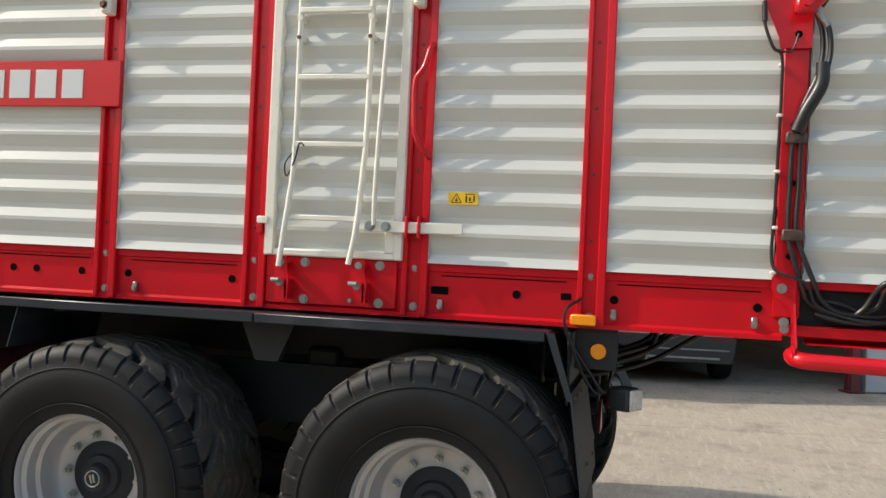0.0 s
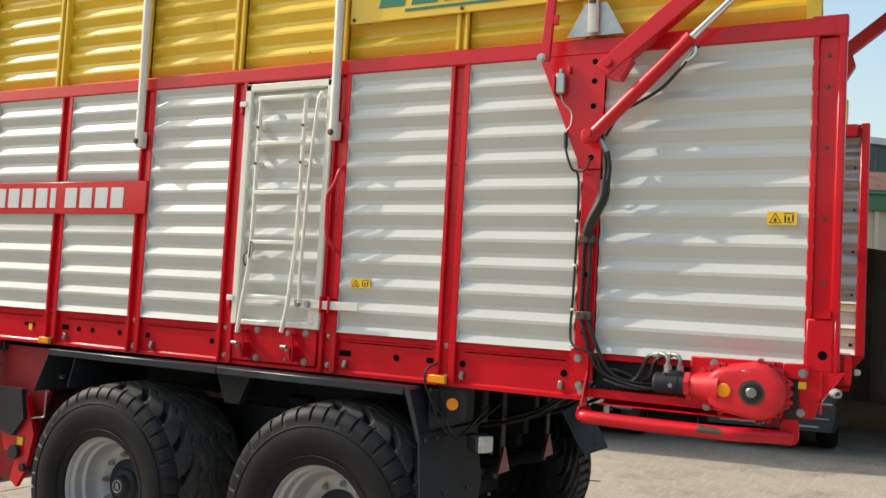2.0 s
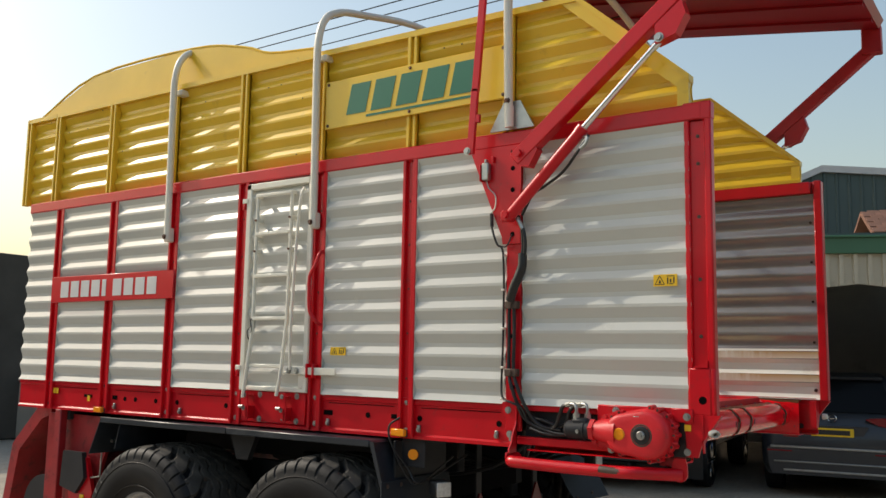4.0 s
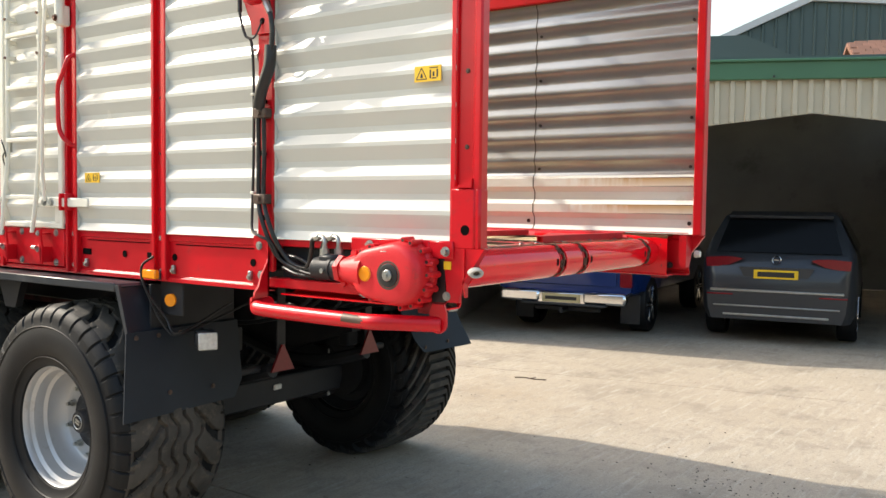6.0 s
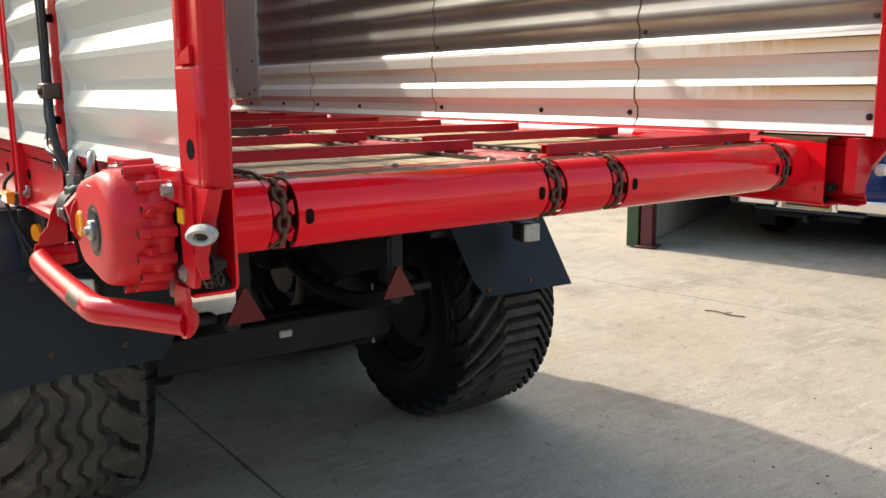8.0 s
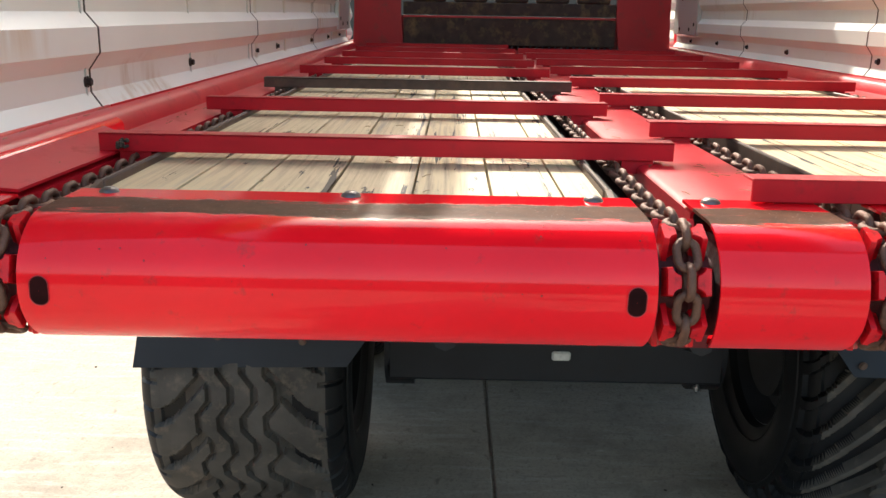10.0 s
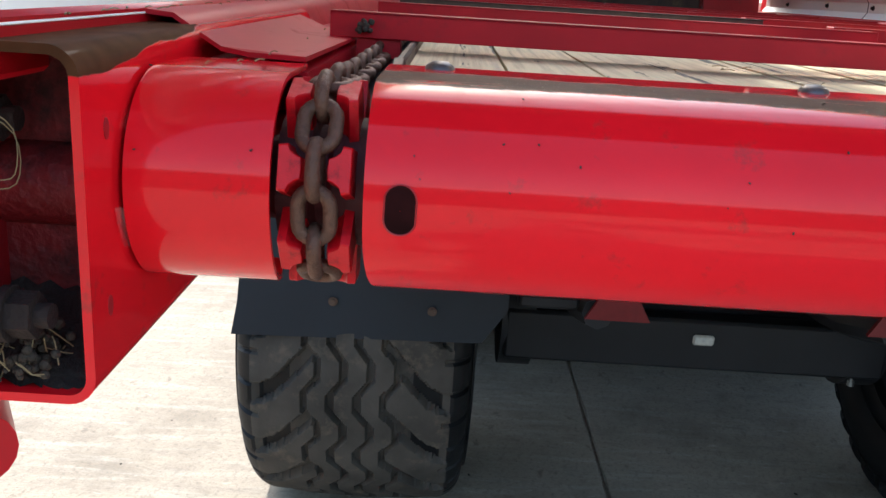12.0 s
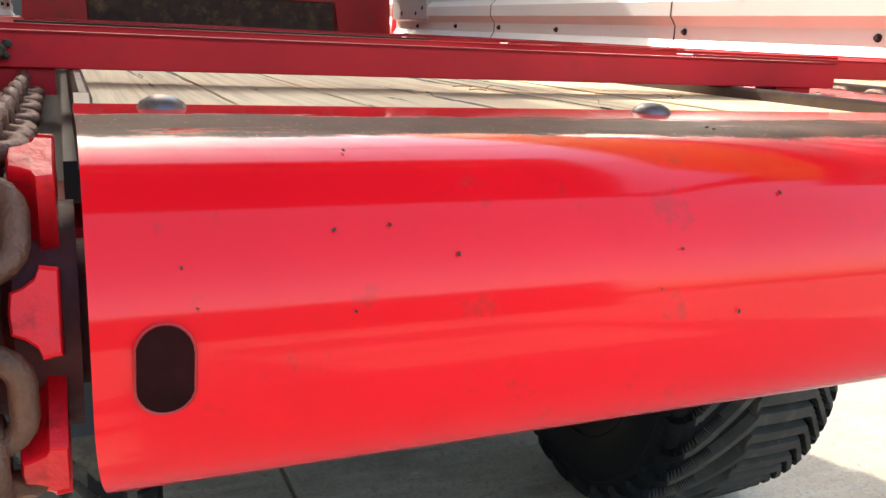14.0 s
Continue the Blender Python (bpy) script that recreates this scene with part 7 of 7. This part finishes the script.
# mudguards
for near in (True, False):
    Y = (lambda y: y) if near else (lambda y: FAR - y)
    s = 1 if near else -1
    xa, xb = -4.285, -1.815
    b = Build().sheet([(xa - 0.115, 1.04), (xa, 1.285), (-2.975, 1.300)], "y", Y(-0.125), Y(0.58), 0.006)
    b.box(xa, -2.978, min(Y(-0.132), Y(-0.120)), max(Y(-0.132), Y(-0.120)), 1.268, 1.307, 0.004)
    b.sheet([(xa + 0.16, 1.09), (xa + 0.21, 1.28)], "y", Y(-0.11), Y(0.5), 0.006)
    mg = part("mudguard", b, FENDER, wagon, "black plastic mudguard over two wheels")
    b = Build().sheet([(-2.972, 1.300), (xb, 1.300), (xb + 0.02, 1.288)], "y", Y(-0.125), Y(0.58), 0.006)
    b.box(-2.972, xb, min(Y(-0.132), Y(-0.120)), max(Y(-0.132), Y(-0.120)), 1.268, 1.307, 0.004)
    part("mudguard_half", b, FENDER, mg)
    b = Build().sheet([(xb + 0.005, 1.300), (xb + 0.085, 1.08), (xb + 0.105, 1.06)], "y", Y(-0.125), Y(0.50), 0.006)
    b.prism([(xb + 0.005, 1.300), (xb + 0.09, 1.06), (xb + 0.11, 1.06), (xb + 0.035, 1.300)], "y", Y(-0.135), Y(-0.122))
    part("mudguard_end", b, FENDER, mg)
    b = Build()
    poly = [(Y(-0.145), 1.09), (Y(0.50), 1.09), (Y(0.49), 0.80), (Y(0.43), 0.715), (Y(-0.205), 0.700)]
    tilt = 0.16
    if not near:  # the far flap hangs further out
        poly, tilt = [(Y(-0.145), 1.09), (Y(0.42), 1.09), (Y(0.37), 0.83), (Y(0.325), 0.760), (Y(-0.200), 0.752)], 0.50
    n = len(poly)
    vs = [(xb + 0.10 + (1.09 - z) * tilt + t, y, z) for t in (0, 0.007) for y, z in poly]
    b.put(vs, [tuple(range(n)), tuple(range(2 * n - 1, n - 1, -1))] + [(i, (i + 1) % n, n + (i + 1) % n, n + i) for i in range(n)])
    fp = part("mud_flap", b, FLAP, mg, "worn dark rubber mud flap")
    bb = Build()
    for y, z in ((-0.10, 1.065), (0.02, 1.065), (0.14, 1.065), (0.05, 0.80), (0.30, 0.79)):
        bolt(bb, (xb + 0.112 + (1.09 - z) * tilt, Y(y), z), 0.008, (1, 0, 0), 0.006)
    each("flap_bolt", bb, RUST_PLATE, fp)
    part("rear_panel", Build().box(xb + 0.07, xb + 0.085, min(Y(0.0), Y(0.50)), max(Y(0.0), Y(0.50)), 1.02, 1.30, 0.004), BLACK, mg)
    # work lamp on the flap
    lm = Matrix.Translation((xb + (0.30 if near else 0.31), Y(0.145 if near else 0.115), 1.044)) @ Matrix.Rotation(radians(-30 if near else -8), 4, 'Z')
    wl = part("work_lamp", Build().box(-0.07, 0.03, -0.048, 0.048, -0.045, 0.045, 0.014), CAR_BLACK, wagon, "small black work lamp", m=lm)
    part("lens", Build().box(0.028, 0.038, -0.043, 0.043, -0.040, 0.040, 0.010), LENS, wl, "clear lamp lens")
    part("lamp_arm", Build().rod((-0.05, 0, 0), (-0.14, 0.0, 0.03), 0.012, 8), BLACK, wl)
b = Build().rod((-1.630, 0.030, 1.231), (-1.634, 0.044, 1.231), 0.029, 24)
part("round_reflector", b, AMBER, wagon, "round amber side reflector")
part("reflector_plate", Build().box(-1.72, -1.56, 0.046, 0.056, 1.16, 1.32, 0.004), BLACK, wagon, "black plate behind the reflector")

# rear lamp carrier below the body
b = Build().box(-2.14, -2.06, 0.52, FAR - 0.52, 0.500, 0.660, 0.01)
lc = part("lamp_carrier", b, BLACK, wagon, "black rear cross bar")
part("number_lamp", Build().box(-2.062, -2.048, 1.085, 1.150, 0.584, 0.618, 0.008), LENS, lc, "small clear lamp")
for yc in (0.765, FAR - 0.765 + 0.04):
    b = Build().prism([(yc - 0.082, 0.797), (yc + 0.082, 0.797), (yc + 0.006, 0.935), (yc - 0.006, 0.935)], "x", -1.662, -1.650)
    rt = part("warning_triangle", b, REDLENS, wagon, "red triangular reflector")
    part("triangle_stem", Build().box(-1.675, -1.663, yc - 0.03, yc + 0.03, 0.86, 1.30, 0.003), BLACK, rt)
for y in (0.54, FAR - 0.64):
    part("lamp_bracket", Build().box(-1.98, -1.90, y, y + 0.10, 0.80, 1.25, 0.01).box(-1.80, -1.72, y - 0.02, y + 0.14, 0.79, 0.83, 0.01), BLACK, wagon, "black lamp bracket")
part("support_rod", Build().rod((-2.10, 1.605, 0.470), (-2.10, 1.605, 0.760), 0.0055, 8).rod((-2.10, 1.605, 0.464), (-2.10, 1.605, 0.480), 0.011, 8), ZINC, wagon, "thin plated rod")
b = Build()
for k in range(7):
    y = 0.6 + k * 0.17
    b.mark().tube(smooth_path([(-1.2 - 0.1 * (k % 3), y, 1.30), (-1.5, y + 0.05, 1.12 + 0.03 * (k % 2)), (-1.9, y + 0.02, 1.05), (-2.3, y - 0.05, 1.15)], 4), 0.012, 7)
each("brake_hose", b, HOSE, wagon, "black brake hose")
for k, (ya, yb) in enumerate(((0.06, 0.35), (0.10, 0.5))):
    part("lamp_cable", Build().tube(smooth_path([(-1.70, -0.005, 1.43), (-1.755, -0.03, 1.38), (-1.74, -0.02, 1.28), (-1.66, 0.03, 1.15 - 0.05 * k), (-1.60, ya, 1.08), (-1.58, yb, 1.20)], 5), 0.006, 7), HOSE, wagon, "loose black lamp cable")

# ---- pick-up at the front ----
pk = part("pickup_side", Build().prism([(-5.30, 1.28), (-4.55, 1.28), (-4.50, 1.10), (-4.60, 0.86), (-4.68, 0.60), (-4.76, 0.42), (-4.90, 0.40), (-5.05, 0.48), (-5.30, 0.45)], "y", 0.10, 0.13), GRIME_RED, wagon, "grimy red pick-up side plate")
part("rotor_housing", Build().rod((-4.95, 0.14, 0.95), (-4.95, FAR - 0.14, 0.95), 0.30, 28), DARK_GRIME, pk)
part("arm_plate", Build().prism([(-4.74, 1.02), (-4.64, 0.98), (-4.55, 0.74), (-4.60, 0.52), (-4.68, 0.40), (-4.74, 0.44), (-4.70, 0.60), (-4.82, 0.62), (-4.88, 0.82)], "y", 0.02, 0.05), RED, pk, "red pick-up arm plate")
part("drive_guard", Build().prism([(-4.90, 1.02), (-4.66, 1.02), (-4.62, 0.84), (-4.72, 0.72), (-4.92, 0.76)], "y", -0.01, 0.03), BLACK, pk, "black drive guard")
part("small_sticker", Build().box(-4.69, -4.64, 0.012, 0.0185, 0.665, 0.715), YELLOW_SIGN, wagon, "small yellow sticker")
part("knuckle", Build().rod((-4.70, -0.01, 0.62), (-4.70, 0.06, 0.62), 0.045, 14).rod((-4.62, 0.0, 0.53), (-4.62, 0.05, 0.53), 0.025, 12), BLACK, pk)
part("hook_bolt", Build().rod((-4.48, 0.03, 1.125), (-4.33, 0.03, 1.125), 0.014, 10).rod((-4.50, 0.03, 1.125), (-4.47, 0.03, 1.125), 0.024, 8).rod((-4.47, 0.03, 1.13), (-4.48, 0.03, 0.86), 0.006, 8).tube([(-4.48, 0.03, 0.86), (-4.60, 0.03, 0.84)], 0.006, 6), ZINC, pk, "plated pin with a hanging rod")
part("side_column", Build().box(-5.06, -4.98, 0.0, 0.06, 0.4, 1.32, 0.006), GRIME_RED, pk)
part("axle_shield", Build().box(-5.6, -4.75, 0.25, FAR - 0.25, 0.55, 1.25, 0.05), DARK_GRIME, pk)


# beams added to block light between the wheels; hood and drum added for shade
for y in (0.58, FAR - 0.66):
    part("bogie_beam", Build().prism([(-4.25, 1.02), (-1.85, 1.02), (-1.85, 0.90), (-2.4, 0.74), (-3.7, 0.74), (-4.25, 0.90)], "y", y, y + 0.08), BLACK, wagon, "black beam added between the axles to block the bright ground")
part("pickup_hood", Build().prism([(-5.95, 0.5), (-5.85, 1.0), (-5.5, 1.32), (-5.32, 1.34), (-5.32, 1.26), (-5.45, 1.22), (-5.75, 0.95), (-5.85, 0.5)], "y", 0.13, FAR - 0.13), GRIME_RED, pk, "grimy red hood added at the pick-up to shade the ground")
part("tine_drum", Build().rod((-5.42, 0.16, 0.52), (-5.42, FAR - 0.16, 0.52), 0.26, 28), BLACK, pk, "dark drum added at the pick-up to shade the ground")


# ---- cars in the shed ----
def loft(stations):
    """A body through cross sections, each (y, half widths and heights from sill to roof)."""
    b = Build()
    vs, n = [], None
    for y, sec in stations:
        pts = [(-w, z) for w, z in sec] + [(w, z) for w, z in reversed(sec)]
        n = len(pts)
        vs += [(x, y, z) for x, z in pts]
    fs = [(i * n + j, i * n + (j + 1) % n, (i + 1) * n + (j + 1) % n, (i + 1) * n + j) for i in range(len(stations) - 1) for j in range(n)]
    fs += [tuple(range(n - 1, -1, -1)), tuple(range((len(stations) - 1) * n, len(stations) * n))]
    return b.put(vs, fs)


def car_wheel(parent, x, y, r=0.35, w=0.235, label=""):
    t = part("wheel", Build().lathe([(r - 0.12, -w / 2), (r - 0.02, -w / 2), (r, -w / 2 + 0.03), (r, w / 2 - 0.03), (r - 0.02, w / 2), (r - 0.12, w / 2)], 36, axis="x"), RUBBER, parent, label, m=Matrix.Translation((x, y, r)))
    b = Build().lathe([(0.0, 0.0), (0.06, 0.0), (r - 0.14, -0.01), (r - 0.115, 0.01)], 30, axis="x", centre=(0, 0, 0))
    part("rim", b, BLACK, t, m=Matrix.Translation((0.095 if x > 0 else -0.095, 0, 0)))
    sp = Build()
    for k in range(6):
        a = 2 * math.pi * k / 6
        m = Matrix.Rotation(a, 4, 'X')
        sp.box(-0.012, 0.012, 0.04, r - 0.12, -0.034, -0.006, 0.004, m=m).box(-0.012, 0.012, 0.04, r - 0.12, 0.008, 0.034, 0.004, m=m)
    part("spokes", sp, CHROME, t, m=Matrix.Translation((0.118 if x > 0 else -0.118, 0, 0)))
    return t


suv = thing("suv", "dark grey family sport utility car parked in the shed", "car")
suv.matrix_basis = Matrix.Translation((-1.22, 8.74, 0)) @ Matrix.Rotation(radians(9), 4, 'Z')
S = [
    (0.00, [(0.66, 0.34), (0.72, 0.42), (0.745, 0.60), (0.745, 0.72), (0.735, 0.76), (0.72, 0.80), (0.70, 0.81)]),
    (0.10, [(0.77, 0.28), (0.83, 0.40), (0.85, 0.60), (0.85, 0.76), (0.845, 0.90), (0.84, 1.02), (0.80, 1.07)]),
    (0.20, [(0.83, 0.28), (0.885, 0.40), (0.895, 0.60), (0.895, 0.80), (0.89, 0.95), (0.88, 1.08), (0.82, 1.13)]),
    (0.30, [(0.85, 0.28), (0.91, 0.40), (0.92, 0.60), (0.92, 0.80), (0.915, 0.98), (0.89, 1.14), (0.78, 1.36)]),
    (0.46, [(0.85, 0.28), (0.91, 0.40), (0.92, 0.60), (0.92, 0.80), (0.915, 0.98), (0.88, 1.16), (0.68, 1.58)]),
    (0.62, [(0.85, 0.28), (0.91, 0.40), (0.92, 0.60), (0.92, 0.80), (0.915, 0.98), (0.87, 1.18), (0.62, 1.635)]),
    (2.20, [(0.85, 0.28), (0.91, 0.40), (0.92, 0.60), (0.92, 0.80), (0.915, 0.98), (0.87, 1.18), (0.62, 1.65)]),
    (2.90, [(0.85, 0.28), (0.91, 0.40), (0.92, 0.60), (0.92, 0.80), (0.90, 0.98), (0.85, 1.08), (0.62, 1.40)]),
    (3.40, [(0.85, 0.28), (0.91, 0.40), (0.92, 0.60), (0.92, 0.80), (0.90, 0.95), (0.82, 1.02), (0.60, 1.06)]),
    (4.40, [(0.75, 0.30), (0.82, 0.40), (0.84, 0.60), (0.82, 0.75), (0.74, 0.85), (0.66, 0.90), (0.50, 0.92)]),
]
body = part("body", loft(S), CAR_GREY, suv, "dark grey metallic body", smooth=50)
b = Build().put([(-0.74, 0.170, 1.135), (0.74, 0.170, 1.135), (0.62, 0.400, 1.545), (-0.62, 0.400, 1.545)], [(0, 1, 2, 3)])
part("rear_window", b, GLASS_DK, body, "dark tinted rear window")
part("spoiler", Build().prism([(0.34, 1.60), (0.64, 1.65), (0.64, 1.62), (0.36, 1.565)], "x", -0.62, 0.62), CAR_GREY, body)
part("brake_lamp", Build().box(-0.14, 0.14, 0.372, 0.40, 1.565, 1.585), CAR_LAMP, body)
for s in (-1, 1):
    b = Build().prism([(s * 0.44, 1.030), (s * 0.56, 0.975), (s * 0.70, 0.950), (s * 0.840, 0.945), (s * 0.850, 1.060), (s * 0.62, 1.078), (s * 0.46, 1.070), (s * 0.40, 1.052)], "y", 0.052, 0.20)
    part("tail_lamp", b, CAR_LAMP, body, "red tail lamp")
    part("low_reflector", Build().box(s * 0.50 if s > 0 else -0.82, 0.82 if s > 0 else -0.50, -0.024, 0.05, 0.596, 0.618, 0.005), CAR_LAMP, body)
    b = Build().put([(s * 0.905, 0.45, 1.16), (s * 0.90, 2.5, 1.18), (s * 0.70, 2.3, 1.57), (s * 0.71, 0.7, 1.55)], [(0, 1, 2, 3)])
    part("side_window", b, GLASS_DK, body)
part("plate_recess", Build().prism([(-0.44, 0.955), (0.44, 0.955), (0.34, 0.775), (-0.34, 0.775)], "y", 0.010, 0.07), CAR_BLACK, body)
part("lower_bumper", Build().prism([(-0.76, 0.30), (0.76, 0.30), (0.80, 0.42), (0.815, 0.640), (-0.815, 0.640), (-0.80, 0.42)], "y", -0.02, 0.07), CAR_BLACK, body, "black lower bumper")
part("bumper_trim", Build().box(-0.74, 0.74, -0.032, 0.02, 0.455, 0.478, 0.008).box(-0.78, 0.78, -0.030, 0.02, 0.642, 0.676, 0.008).box(-0.62, 0.62, -0.026, 0.02, 0.340, 0.372, 0.008), ZINC, body, "bright bumper strip")
pl = part("number_plate", Build().box(-0.26, 0.26, -0.004, 0.012, 0.815, 0.925, 0.004), PLATE, body, "yellow number plate with a plain dark bar")
part("plate_bar", Build().box(-0.215, 0.215, -0.0056, -0.003, 0.838, 0.902, 0.001), BLACK_INK, pl)
part("badge", Build().lathe([(0.044, 0.050), (0.050, 0.044), (0.056, 0.050)], 28, centre=(0, 0, 1.050)).box(-0.030, 0.030, 0.044, 0.055, 1.045, 1.053), CHROME, body, "plain round chrome badge")
for x, y in ((-0.80, 0.85), (0.80, 0.85), (-0.80, 3.50), (0.80, 3.50)):
    car_wheel(suv, x, y)

truck = thing("pickup_truck", "blue pickup truck with chrome rear bumper parked in the shed", "car")
truck.matrix_basis = Matrix.Translation((-3.66, 7.74, 0)) @ Matrix.Rotation(radians(8), 4, 'Z')
T = [
    (0.08, [(0.80, 0.56), (0.90, 0.60), (0.91, 0.80), (0.91, 1.00), (0.90, 1.08)]),
    (0.16, [(0.82, 0.52), (0.92, 0.58), (0.93, 0.80), (0.93, 1.02), (0.92, 1.10)]),
    (1.60, [(0.82, 0.50), (0.92, 0.56), (0.93, 0.80), (0.93, 1.02), (0.92, 1.12)]),
    (4.10, [(0.82, 0.45), (0.92, 0.52), (0.93, 0.80), (0.93, 1.02), (0.90, 1.12)]),
    (5.20, [(0.74, 0.45), (0.84, 0.52), (0.85, 0.75), (0.82, 0.90), (0.74, 0.98)]),
]
tb_ = part("body", loft(T), CAR_BLUE, truck, "deep blue metallic body", smooth=50)
C = [(1.62, [(0.88, 1.10), (0.86, 1.20), (0.72, 1.68), (0.64, 1.74)]), (1.75, [(0.88, 1.10), (0.87, 1.20), (0.73, 1.72), (0.62, 1.79)]), (3.0, [(0.88, 1.10), (0.87, 1.20), (0.74, 1.72), (0.62, 1.80)]), (3.9, [(0.88, 1.10), (0.86, 1.14), (0.78, 1.16), (0.64, 1.18)])]
cab = part("cab", loft(C), CAR_BLUE, truck, smooth=50)
b = Build().put([(-0.68, 1.628, 1.24), (0.68, 1.628, 1.24), (0.62, 1.600, 1.64), (-0.62, 1.600, 1.64)], [(0, 1, 2, 3)])
part("rear_window", b, GLASS_DK, cab)
b = Build().put([(0.875, 1.80, 1.20), (0.875, 2.80, 1.20), (0.765, 2.6, 1.66), (0.755, 1.90, 1.66)], [(0, 1, 2, 3)])
part("side_window", b, GLASS_DK, cab, "dark side window")
part("tailgate", Build().box(-0.72, 0.72, 0.055, 0.09, 0.66, 1.06, 0.012), CAR_BLUE, tb_)
b = Build().box(-0.86, -0.30, -0.03, 0.13, 0.43, 0.585, 0.03).box(0.30, 0.86, -0.03, 0.13, 0.43, 0.585, 0.03).box(-0.34, 0.34, 0.0, 0.12, 0.41, 0.57, 0.02)
bp_ = part("rear_bumper", b, CHROME, truck, "polished chrome rear bumper")
part("bumper_step", Build().box(-0.55, 0.60, -0.035, 0.10, 0.395, 0.425, 0.01), CAR_BLACK, bp_)
pl = part("number_plate", Build().box(-0.26, 0.26, -0.012, 0.0, 0.435, 0.545, 0.004), PLATE_OLD, bp_, "dusty yellow number plate with a plain dark bar")
part("plate_bar", Build().box(-0.215, 0.215, -0.0135, -0.011, 0.468, 0.512, 0.001), BLACK_INK, pl)
for s in (-1, 1):
    part("tail_lamp", Build().box(s * 0.76 if s > 0 else -0.915, 0.915 if s > 0 else -0.76, 0.05, 0.14, 0.66, 0.98, 0.012), CAR_LAMP, tb_)
    part("mud_flap", Build().box(s * 0.62 if s > 0 else -0.88, 0.88 if s > 0 else -0.62, 0.62, 0.635, 0.13, 0.52, 0.004), CAR_BLACK, truck, "black mud flap")
part("tow_bar", Build().rod((0.0, 0.0, 0.32), (0.0, 0.25, 0.32), 0.03, 10).rod((0, 0, 0.31), (0, 0, 0.37), 0.02, 12).box(-0.45, 0.45, 0.22, 0.30, 0.30, 0.36, 0.01), BLACK, truck, "black tow bar")
for x, y in ((-0.80, 1.05), (0.80, 1.05), (-0.80, 4.25), (0.80, 4.25)):
    car_wheel(truck, x, y, 0.375, 0.255)
